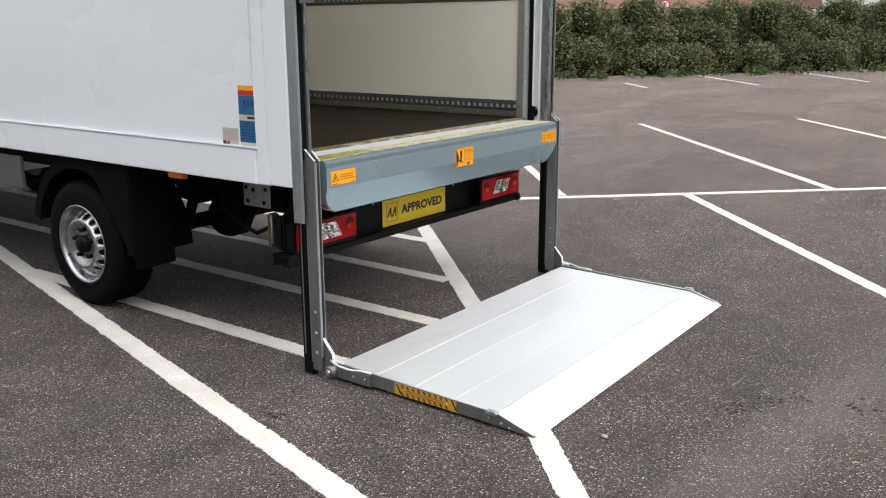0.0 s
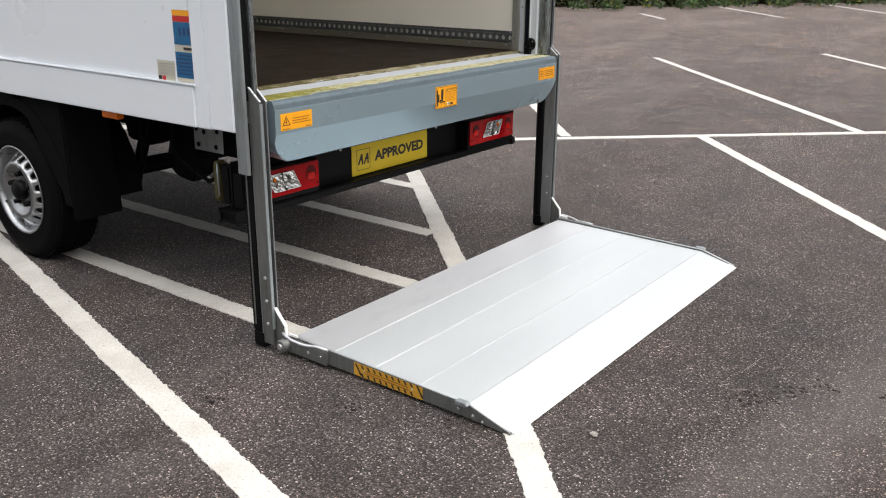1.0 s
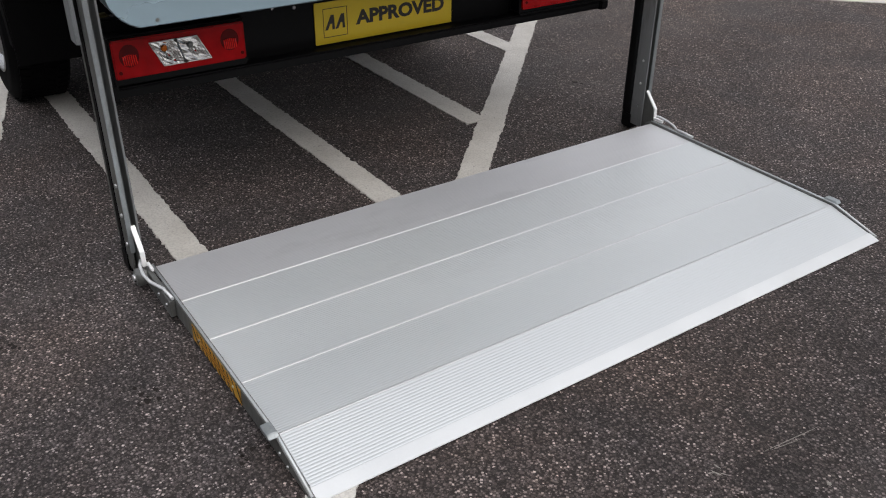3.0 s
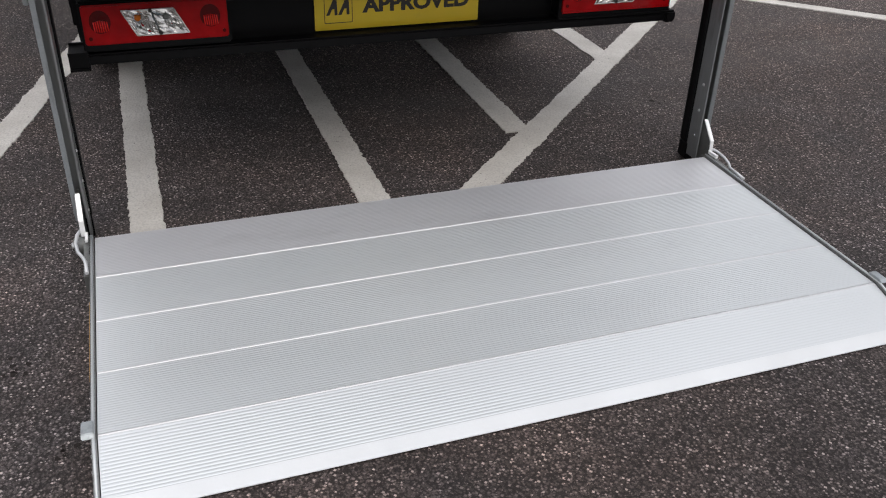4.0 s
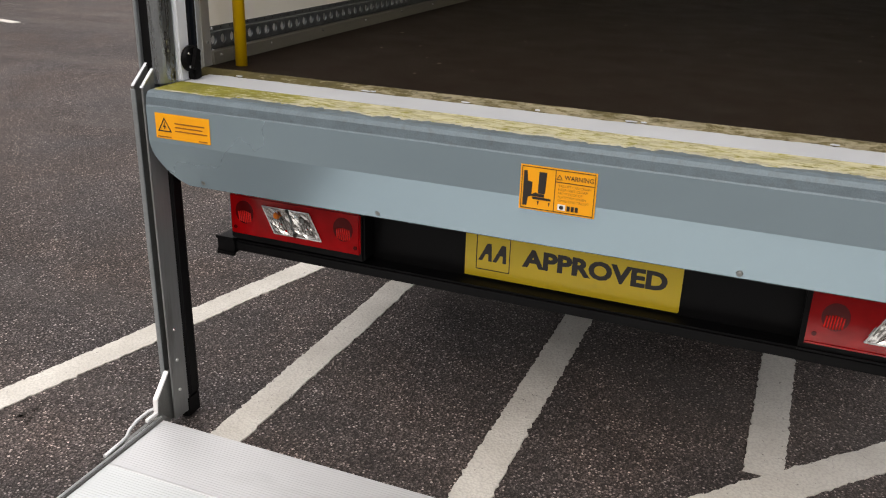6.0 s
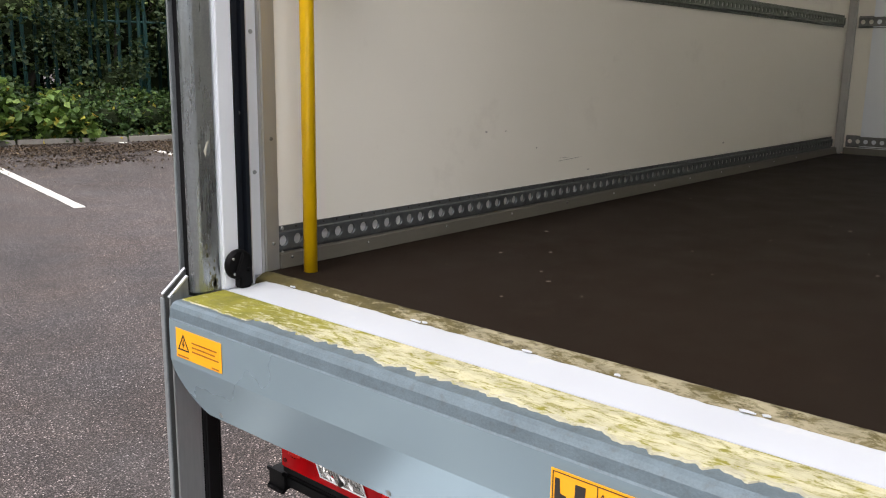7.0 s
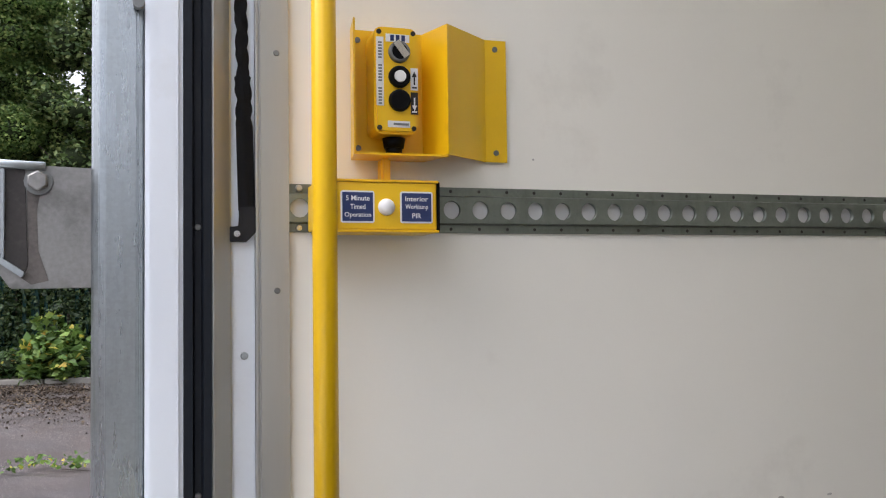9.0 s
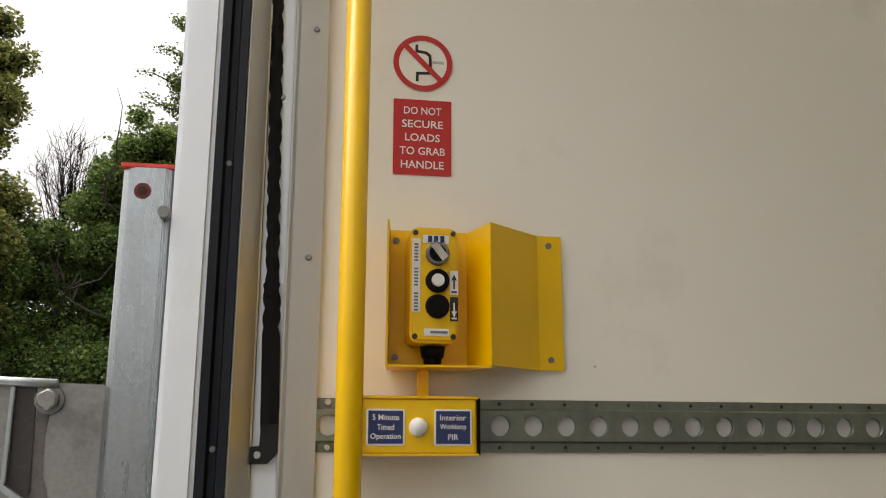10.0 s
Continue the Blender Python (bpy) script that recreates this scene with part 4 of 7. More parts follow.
rear = part("rear_lamp_board", box(-0.345, -0.318, -0.99, 0.99, 0.505, 0.715, 0.008), BLACK, van, "black plastic rear lamp board")
bumper = part("bumper_bar", box(-0.345, -0.262, -1.000, 1.000, 0.484, 0.517, 0.006), BLACK, van, "black rear bumper bar")
for s in (-1, 1):
    part("end_cap", box(-0.350, -0.252, s * 0.992, s * 1.036, 0.480, 0.523, 0.007), BLACK, bumper)
    part("side_board", box(-0.40, -0.345, s * 0.985, s * 0.955, 0.53, 0.70, 0.008), BLACK, van)
    for y, z in ((0.44, 0.672), (0.50, 0.68), (0.36, 0.665)):
        part("screw", bolt((-0.318, s * y, z), (1, 0, 0), 0.007, 0.004), ZINC, rear)
    lamp = part("tail_lamp", box(-0.318, -0.2535, s * 0.995, s * 0.562, 0.526, 0.676, 0.006), BLACK, van, "rear lamp cluster with red and clear lenses")
    part("red_lens", box(-0.2545, -0.2455, s * 0.987, s * 0.571, 0.548, 0.667, 0.004), RED_LENS, lamp)
    mm = Matrix.Translation((-0.2458, s * 0.7805, 0.609)) @ TO_REAR
    shape = [(0.0955 * s, 0.038), (-0.0535 * s, 0.038), (-0.0925 * s, -0.038), (0.0585 * s, -0.038)]
    # faceted bright reflectors behind the clear lens
    corner = [Vector(c) for c in shape]
    grid = bmesh.new()
    net = []
    for a in range(15):
        u = a / 14
        top, low = corner[1].lerp(corner[0], u), corner[2].lerp(corner[3], u)
        net.append([])
        for b in range(9):
            q = low.lerp(top, b / 8)
            dip = 0.0 if b in (0, 8) or a in (0, 14) else 0.0045 * noise.noise(Vector((q.x * 70, q.y * 70, s))) - 0.004 * math.cos(min(1.5, 24 * abs(abs(u - 0.5) - 0.25) * 0.6))
            net[-1].append(grid.verts.new(mm @ Vector((q.x, q.y, 0.0045 + dip))))
    for a, b in zip(net, net[1:]):
        for k in range(8):
            grid.faces.new((a[k], b[k], b[k + 1], a[k + 1]))
    part("clear_lens", grid, CHROME, lamp, "clear lens over bright faceted reflectors")
    bm = bmesh.new()
    for a, b in zip(shape, shape[1:] + shape[:1]):
        tube([mm @ Vector((*a, 0.0048)), mm @ Vector((*b, 0.0048))], 0.0017, 6, bm=bm)
    part("lens_rim", bm, GLINT_EDGE, lamp)
    part("lens_divider", tube([mm @ Vector((0.012 * s, 0.036, 0.005)), mm @ Vector((-0.008 * s, -0.036, 0.005))], 0.0026, 6), GALV_DARKEST, lamp)
    ribs = bmesh.new()
    for k in range(16):
        yy = -0.072 + 0.0092 * k
        if abs(yy) < 0.014:
            continue
        tube([mm @ Vector((yy - s * 0.004, 0.004, 0.0055)), mm @ Vector((yy - s * 0.014, -0.020, 0.0055))], 0.0015, 6, bm=ribs)
    part("lens_ribs", ribs, CLEAR_LENS, lamp, "clear ribbed lens", kind="stuff")
    part("bulb", cyl(mm @ Vector((s * 0.052, 0.014, 0.003)), mm @ Vector((s * 0.052, 0.014, 0.0075)), 0.010, 16, 0.006), AMBER, lamp, "amber bulb behind the lens")
    part("bulb", cyl(mm @ Vector((-s * 0.030, 0.014, 0.003)), mm @ Vector((-s * 0.030, 0.014, 0.0075)), 0.010, 16, 0.006), GALV_DARK, lamp)
    for yy, zz in ((0.014, 0.035), (-0.009, -0.034)):
        part("lens_screw", cyl(mm @ Vector((yy * s, zz, 0.003)), mm @ Vector((yy * s, zz, 0.008)), 0.0055, 12), INK, lamp)
    # reflector bowls: a flat dark disc paints the hollow's shade, bright ribs its glow
    for yy in (0.158, -0.158):
        part("bowl", flat([(x * 1.0, y * 1.15) for x, y in disc(0.030, 22)], mm @ Matrix.Translation((yy * s, 0.008, 0.0004)), thick=0.0008), RED_DEEP, lamp, "flat dark red disc painting the shade in the reflector bowl")
        foot = bmesh.new()
        for k in range(7):
            h = 0.034 - 0.0028 * abs(k - 3)
            tube([mm @ Vector((yy * s + 0.0062 * (k - 3), -0.004 + h * 0.5, 0.0012)), mm @ Vector((yy * s + 0.0062 * (k - 3) - 0.002 * s, -0.006 - h * 0.5, 0.0016))], 0.0022, 6, bm=foot)
        part("reflector", foot, RED_GLOW, lamp, "bright red ribs painting the glow of the reflector", kind="stuff")
    part("lens_band", flat([(0.112 * s, 0.050), (0.132 * s, 0.050), (0.100 * s, -0.050), (0.080 * s, -0.050)], mm @ Matrix.Translation((0, 0, 0.0002)), thick=0.0006), RED_BAND, lamp)
    for yy, zz in ((0.190, -0.040), (-0.196, -0.040)):
        part("lens_screw", cyl(mm @ Vector((yy * s, zz, 0.0005)), mm @ Vector((yy * s, zz, 0.003)), 0.0055, 12), RED_DEEP, lamp)

# wheels with a single steel rim of sixteen slots
def wheel(at, s):
    c = Vector(at)
    k = 1.04
    at_r = lambda prof: [(y * k, r * k) for y, r in prof]
    w = part("wheel", lathe(at_r([(-0.11, 0.215), (-0.118, 0.225), (-0.120, 0.26), (-0.117, 0.30), (-0.108, 0.332), (-0.085, 0.346), (-0.03, 0.349), (0.03, 0.349), (0.085, 0.346), (0.108, 0.332), (0.114, 0.312), (0.1175, 0.310), (0.120, 0.285), (0.1215, 0.26), (0.1195, 0.24), (0.121, 0.236), (0.118, 0.225), (0.11, 0.215)]), c, (0, s, 0), 64), RUBBER, van, "black tyre on a silver steel wheel", smooth=True)
    tread = bmesh.new()
    for i in range(56):
        a = i * math.tau / 56
        for yy, tw in ((-0.075, 0.2), (-0.025, -0.2), (0.025, 0.2), (0.075, -0.2)):
            b = box(-0.016, 0.016, -0.021, 0.021, 0.345 * k, 0.352 * k, 0)
            bmesh.ops.transform(b, matrix=Matrix.Translation(c + Vector((0, s * yy * k, 0))) @ Matrix.Rotation(a + yy * 3, 4, "Y") @ Matrix.Rotation(tw, 4, "Z"), verts=b.verts)
            join(tread, b)
    part("tread", tread, RUBBER, w, kind="stuff")
    bm = lathe(at_r([(-0.11, 0.2), (0.09, 0.205), (0.112, 0.217), (0.119, 0.222), (0.1215, 0.217), (0.116, 0.209), (0.098, 0.203), (0.085, 0.199), (0.075, 0.196), (0.065, 0.190), (0.063, 0.184)]), c, (0, s, 0), 64)
    lathe(at_r([(0.120, 0.140), (0.1245, 0.131), (0.121, 0.119), (0.102, 0.102), (0.095, 0.088), (0.095, 0.05), (0.096, 0.0)]), c, (0, s, 0), 64, bm)

    def put(u, v, d):
        a, r = u * math.tau / 16, (0.140 + 0.044 * v - (0.006 if d else 0)) * k
        y = (0.120 - 0.056 * v - (0.006 if d else 0)) * k
        return c + Vector((r * math.cos(a), s * y, r * math.sin(a)))
    holed(put, 16, 0.29, 0.34, 1, 14, bm)
    rim = part("rim", bm, STEEL, w, "silver painted steel wheel", smooth=True)
    part("hub", lathe(at_r([(0.09, 0.050), (0.124, 0.048), (0.133, 0.040), (0.135, 0.0)]), c, (0, s, 0), 24), BLACK, w)
    for i in range(5):
        a = radians(90 + 72 * i)
        p = c + Vector((0.083 * math.cos(a), s * 0.098, 0.083 * math.sin(a)))
        part("wheel_nut", cyl(p, p + Vector((0, s * 0.030, 0)), 0.015, 6, 0.012), BLACK, w)
    part("valve", tube([c + Vector((-0.165, s * 0.075, -0.085)), c + Vector((-0.172, s * 0.115, -0.09))], 0.005, 6), INK, w)
    # black disc puts the shade behind the rim slots into colour
    part("slot_dark_disc", cyl(c + Vector((0, -s * 0.10, 0)), c + Vector((0, s * 0.040, 0)), 0.192, 32), INK, w)


for s in (-1, 1):
    wheel((-1.905, s * 0.965, 0.366), s)
    # wheel arch, a back plate added to block light, and the mud flap behind the wheel
    arc = [(-1.90 + 0.50 * math.cos(radians(a)), 0.366 + 0.50 * math.sin(radians(a))) for a in range(0, 169, 12)]
    inner = [(-1.90 + 0.44 * math.cos(radians(a)), 0.366 + 0.44 * math.sin(radians(a))) for a in range(168, -1, -12)]
    part("wheel_arch", prism(arc + inner, "y", s * 1.088, s * 0.70), RUBBER, van)
    back_arc = [(-1.90 + 0.45 * math.cos(radians(a)), 0.366 + 0.45 * math.sin(radians(a))) for a in range(0, 181, 12)]
    part("arch_light_block", prism(back_arc, "y", s * 0.73, s * 0.705), RUBBER, van)
    part("arch_filler", prism([(-1.75, 0.80), (-1.44, 0.36), (-1.405, 0.36), (-1.405, 0.866), (-1.75, 0.866)], "y", s * 1.085, s * 0.85, 0.006), RUBBER, van)
    part("mud_flap", prism([(s * 1.085, 0.29), (s * 0.83, 0.29), (s * 0.832, 0.48), (s * 0.85, 0.50), (s * 0.85, 0.866), (s * 1.085, 0.866)], "x", -1.404, -1.392, 0.003), RUBBER, van, "black rubber mud flap")
    part("marker_lamp", box(-1.030, -0.912, s * 1.104, s * 1.07, 0.840, 0.873, 0.004), AMBER, van, "amber side marker lamp")
    part("side_guard", box(-4.35, -2.46, s * 1.097, s * 1.077, 0.635, 0.83, 0.006), SKIRT_GREY, van, "grey side guard panel")

# the cab ahead of the box
side = [(-4.52, 0.42), (-4.52, 2.25), (-4.87, 2.42), (-5.37, 2.36), (-6.17, 1.62), (-6.77, 1.36), (-6.94, 1.05), (-6.96, 0.45), (-6.32, 0.36), (-6.17, 0.62), (-5.77, 0.80), (-5.37, 0.62), (-5.24, 0.36)]
part("cab", prism(side, "y", -0.98, 0.98, 0.035), BODY, van, "white cab ahead of the box body")
part("windscreen", prism([(-5.42, 2.315), (-6.12, 1.665), (-6.135, 1.675), (-5.435, 2.33)], "y", -0.84, 0.84), BLACK, van, "dark windscreen")
for s in (-1, 1):
    part("cab_window", prism([(-4.77, 1.50), (-4.77, 2.12), (-5.27, 2.12), (-5.87, 1.55)], "y", s * 0.978, s * 0.984), BLACK, van, "dark cab side window")
    wheel((-5.77, s * 0.86, 0.352), s)

# stickers on the body side
stickers = part("info_sticker", flat(rect(0.140, 0.270), Matrix.Translation((-0.383, -YO - 0.0006, 1.180)) @ TO_OUTSIDE), BEIGE, van, "blue and cream information sticker")
mm = Matrix.Translation((-0.383, -YO - 0.0014, 1.180)) @ TO_OUTSIDE
part("orange_band", flat(rect(0.140, 0.020, 0, 0.124), mm), ORANGE, stickers)
part("red_band", flat(rect(0.140, 0.022, 0, 0.102), mm), RED, stickers)
part("blue_field", flat(rect(0.140, 0.084, 0, 0.048), mm), BLUE, stickers)
part("blue_field", flat(rect(0.140, 0.098, 0, -0.071), mm), BLUE, stickers)
bm = bmesh.new()
mm2 = Matrix.Translation((-0.383, -YO - 0.0022, 1.180)) @ TO_OUTSIDE
for k in range(6):
    flat(rect(0.10 + 0.012 * (k % 3), 0.0035, -0.005 * (k % 2), -0.034 - 0.014 * k), mm2, bm)
for k in range(3):
    flat(rect(0.010, 0.03, -0.03 + 0.026 * k, 0.055), mm2, bm)
part("print_bars", bm, NAVY, stickers)
part("print_bars", flat(rect(0.055, 0.010, 0.012, -0.008), mm2), INK, stickers)
small = part("info_sticker", flat(rect(0.110, 0.079), Matrix.Translation((-0.521, -YO - 0.0006, 1.080)) @ TO_OUTSIDE), BEIGE, van, "faded cream information sticker")
mm2 = Matrix.Translation((-0.521, -YO - 0.0014, 1.080)) @ TO_OUTSIDE
bm = bmesh.new()
for k in range(4):
    flat(rect(0.09, 0.004, 0, 0.028 - 0.013 * k), mm2, bm)
part("print_bars", bm, ALU, small)
part("print_mark", flat(rect(0.022, 0.018, -0.042, -0.03), mm2), INK, small)
part("print_mark", flat(rect(0.020, 0.018, -0.016, -0.03), mm2), RED, small)

# dealer's plate over the number plate
plate = thing("number_plate_cover", (-0.316, -0.006, 0.522), "yellow plastic cover plate with black lettering on the lamp board", "plate")
mm = Matrix.Translation((-0.3165, -0.006, 0.596)) @ TO_REAR
part("backing", flat(round_rect(0.567, 0.144, 0.004), mm, thick=0.004), PLATE_YELLOW, plate)
mm = Matrix.Translation((-0.3120, -0.006, 0.596)) @ TO_REAR
lettering("APPROVED", 0.374, 0.052, mm @ Matrix.Translation((0.062, 0.0035, 0)), INK, plate, bold=0.045)
bm = bmesh.new()
frame_lines(bm, 0.092, 0.098, 0.0022, mm, -0.205, 0.0)
part("emblem_frame", bm, INK, plate)
for x in (-0.226, -0.186):
    part("emblem_shape", flat([(x - 0.020, -0.024), (x - 0.009, -0.024), (x + 0.001, -0.004), (x + 0.008, -0.004), (x + 0.008, -0.024), (x + 0.018, -0.024), (x + 0.016, 0.026), (x + 0.004, 0.026)], mm), INK, plate)

# ---- tail lift ----
lift = thing("tail_lift", (0, 0, 0), "column tail lift with its aluminium platform lowered to the ground", "tail lift")
for s in (-1, 1):
    # fixed mast: a galvanised section with an outer flange and a black slot between them
    mast = part("mast", prism([(-0.130, s * 1.066), (-0.130, s * 1.0415), (-0.127, s * 1.038), (-0.123, s * 1.038), (-0.1215, s * 1.036), (-0.084, s * 1.036), (-0.076, s * 1.0385), (-0.0695, s * 1.045), (-0.066, s * 1.053), (-0.066, s * 1.064), (-0.072, s * 1.066)], "z", 1.002, 2.088, 0.001), MAST, lift, "galvanised steel lift mast")
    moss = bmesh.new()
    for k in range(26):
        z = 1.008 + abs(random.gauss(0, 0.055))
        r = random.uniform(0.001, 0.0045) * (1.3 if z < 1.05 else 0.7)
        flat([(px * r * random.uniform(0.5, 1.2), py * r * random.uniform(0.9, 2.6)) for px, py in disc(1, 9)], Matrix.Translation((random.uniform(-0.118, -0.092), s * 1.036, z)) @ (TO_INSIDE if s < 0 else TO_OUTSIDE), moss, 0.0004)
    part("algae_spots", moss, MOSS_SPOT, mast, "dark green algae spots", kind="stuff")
    part("outer_flange", prism([(-0.1295, s * 1.113), (-0.075, s * 1.114), (-0.070, s * 1.110), (-0.069, s * 1.1010), (-0.0763, s * 1.1005), (-0.1295, s * 1.1005)], "z", 0.722, 2.086, 0.0015), GALV, mast)
    # black box fills the open slot and stands for its inner shade
    part("slot_dark_fill", box(-0.123, -0.0790, s * 1.1000, s * 1.0665, 1.0, 2.07), BLACK, mast)
    part("back_plate", box(-0.1298, -0.1235, s * 1.0975, s * 1.067, 0.722, 2.086), GALV, mast)
    part("top_cap", box(-0.131, -0.0655, s * 1.113, s * 1.0355, 2.0865, 2.0925, 0.001), RED_PAINT, mast, "red painted mast top")
    part("rusty_hole", cyl((-0.094, s * 1.0361, 2.056), (-0.094, s * 1.0354, 2.056), 0.0105, 18), RUST_RED, mast, "rust red bolt hole")
    # flat rust-dark disc paints the shade inside the hole
    part("hole_shadow", cyl((-0.094, s * 1.0355, 2.056), (-0.094, s * 1.0349, 2.056), 0.0062, 14), RUST, mast, "dark rust disc painting the shade inside the hole")
    part("bolt", cyl((-0.124, s * 1.031, 2.026), (-0.124, s * 1.017, 2.026), 0.0075, 12), GALV_DARK, mast)
    # runner: a channel sliding in the mast, cut at a slant on top
    runner = part("runner", prism([(-0.072, 0.030), (-0.014, 0.030), (-0.014, 1.002), (-0.072, 1.050)], "y", s * 1.090, s * 1.084, 0.001), GALV_DARK, lift, "dark galvanised sliding runner column")
    part("inner_wall", prism([(-0.072, 0.030), (-0.012, 0.030), (-0.012, 1.000), (-0.058, 1.040), (-0.058, 0.95), (-0.072, 0.95)], "y", s * 1.061, s * 1.055, 0.001), GALV_STREAK, runner)
    part("web", box(-0.076, -0.0725, s * 1.090, s * 1.055, 0.03, 0.99), GALV_STREAK, runner)
    part("lip", box(-0.0135, -0.009, s * 1.092, s * 1.078, 0.10, 0.995, 0.001), GALV, runner)
    part("cut_edge", prism([(-0.015, 1.0025), (-0.011, 1.0035), (-0.070, 1.0525), (-0.073, 1.0505)], "y", s * 1.0912, s * 1.0828), ZINC, runner)
    part("cut_edge", prism([(-0.013, 1.0005), (-0.009, 1.0015), (-0.056, 1.0425), (-0.059, 1.0405)], "y", s * 1.0622, s * 1.0538), ZINC, runner)
    part("ram_cover", prism([(-0.128, s * 1.092), (-0.128, s * 1.056), (-0.118, s * 1.050), (-0.084, s * 1.050), (-0.078, s * 1.056), (-0.078, s * 1.092)], "z", 0.075, 0.90, 0.003), BLACK, runner, "black rubber ram cover")
    part("guide_bar", box(-0.112, -0.105, s * 1.096, s * 1.0925, 0.10, 0.72, 0.001), GALV_DARK, runner)
    part("boot", prism([(-0.128, s * 1.094), (-0.128, s * 1.054), (-0.066, s * 1.050), (-0.062, s * 1.094)], "z", 0.006, 0.0745, 0.006), BLACK, runner)
    for z, x in ((0.312, -0.040), (0.215, -0.040), (0.118, -0.040)):
        part("bolt", bolt((x, s * 1.090, z), (0, s, 0), 0.008, 0.005), ZINC, runner)
        part("bolt", bolt((x, s * 1.055, z), (0, -s, 0), 0.006, 0.004), ZINC, runner)
    gusset = part("gusset", prism([(-0.05, 0.030), (0.046, 0.030), (0.043, 0.122), (-0.014, 0.186), (-0.05, 0.186)], "y", s * 1.076, s * 1.068, 0.001), GALV_DARK, runner)
    part("gusset_edge", prism([(-0.015, 0.186), (0.041, 0.124), (0.045, 0.078), (0.050, 0.078), (0.046, 0.127), (-0.011, 0.190)], "y", s * 1.080, s * 1.066, 0.001), GLINT_EDGE, gusset)
    # hinge pin with its strap
    hinge = part("hinge", cyl((0.040, s * 1.050, 0.044), (0.040, s * 1.104, 0.044), 0.027, 24, bevel=0.004), GALV_DARK, lift, "galvanised platform hinge")
    part("pin", cyl((0.040, s * 1.104, 0.044), (0.040, s * 1.112, 0.044), 0.014, 14, 0.011), ZINC, hinge)
    part("strap_link", tube([(0.030, s * 1.078, 0.092), (0.060, s * 1.090, 0.090), (0.100, s * 1.094, 0.084), (0.140, s * 1.088, 0.078), (0.165, s * 1.076, 0.074), (0.200, s * 1.068, 0.078), (0.262, s * 1.064, 0.078)], 0.0052, 8), BEAD, hinge, "bright bent retaining link")
    part("link_stop", box(0.052, 0.098, s * 1.068, s * 1.060, 0.083, 0.093, 0.001), GLINT_EDGE, hinge)
    # solid black block paints the shade of the opening by the link
    part("recess_dark_block", box(0.060, 0.150, s * 1.0595, s * 1.0500, 0.070, 0.0755), BLACK, hinge)
    part("strap_plate", prism([(0.02, 0.028), (0.045, 0.016), (0.258, 0.014), (0.262, 0.070), (0.07, 0.076)], "y", s * 1.074, s * 1.0585, 0.002), GALV_DARK, hinge)
    for x in (0.165, 0.232):
        part("bolt", bolt((x, s * 1.074, 0.045), (0, s, 0), 0.007, 0.004), ZINC, hinge)

# cross beam: rounded top edge, upright face, lower face folded under
def beam_section(y, cut=0.0, dx=0.0):
    back = -0.034 * (0.116 - cut) / 0.116
    line = [(-0.1325, 0.9985), (-0.019, 0.9985), (-0.010, 0.9945), (-0.005, 0.985), (-0.002, 0.966), (0.0, 0.9625), (0.0, 0.873), (back, 0.757 + cut), (back - 0.006, 0.753 + cut), (-0.1325, 0.760 + cut)]
    return [(x + (dx if x > -0.13 else 0), y, z) for x, z in line]


bm = bmesh.new()
ends = [(1.035, 0.088), (1.028, 0.068), (1.015, 0.048), (0.998, 0.029), (0.978, 0.013), (0.950, 0.0)]
steps = [(-y, c) for y, c in ends] + ends[::-1]
rows = [[bm.verts.new(p) for p in beam_section(y, c, 0.002 - 0.004 * y)] for y, c in steps]
for a, b in zip(rows, rows[1:]):
    for k in range(len(a)):
        j = (k + 1) % len(a)
        f = bm.faces.new((a[k], b[k], b[j], a[j]))
        f.material_index = 1 if k in (0, 1, 2, 3, 4) else 0
bm.faces.new(rows[0])
bm.faces.new(rows[-1][::-1])
beam = part("cross_beam", bm, [BEAM, BEAM_EDGE], lift, "grey aluminium cross beam with a folded lower face")
bm = bmesh.new()
rows = []
for i in range(420):
    y = -1.030 + 2.06 * i / 419
    j = 0.010 * noise.noise(Vector((y * 6, 1, 0))) + 0.007 * noise.noise(Vector((y * 22, 5, 0))) + 0.006 * noise.noise(Vector((y * 70, 9, 0)))
    front = min(-0.0195, -0.042 + 1.9 * j if y > -0.80 else -0.026 + 0.5 * j)
    torn = max(0.001, 0.007 + 0.014 * noise.noise(Vector((y * 30, 3, 7))) + 0.010 * noise.noise(Vector((y * 90, 4, 1)))) if y > -0.80 else 0.001
    rows.append([bm.verts.new(p) for p in ((-0.1322, y, 1.0005), (front - torn, y, 1.0008), (front, y, 1.0012), (front + 0.0015, y, 0.9984))])
for a, b in zip(rows, rows[1:]):
    for k in (0, 1, 2):
        bm.faces.new((a[k], b[k], b[k + 1], a[k + 1])).material_index = 1 if k else 0
part("grip_strip", bm, [ALGAE, ALGAE_PALE], beam, "worn grip strip green with algae")
for s in (-1, 1):
    part("screw", bolt((-0.0290, s * 0.902, 0.772), (0.96, 0, -0.28), 0.009, 0.005), GALV_DARK, beam)
    part("screw", bolt((-0.0300, s * 0.41, 0.768), (0.96, 0, -0.28), 0.008, 0.004), GALV_DARK, beam)

# latch bracket on the near mast
bracket = part("latch_bracket", prism([(-0.067, 1.816), (0.072, 1.820), (0.094, 1.806), (0.096, 1.760), (0.028, 1.662), (-0.067, 1.662)], "y", -1.062, -1.056, 0.0015), GALV_STAINED, lift, "stained galvanised latch bracket with a bent rod")
part("back_plate", prism([(-0.054, 1.815), (0.085, 1.818), (0.094, 1.760), (0.028, 1.662), (-0.054, 1.662)], "y", -1.100, -1.094, 0.0015), GALV_DARK, bracket)
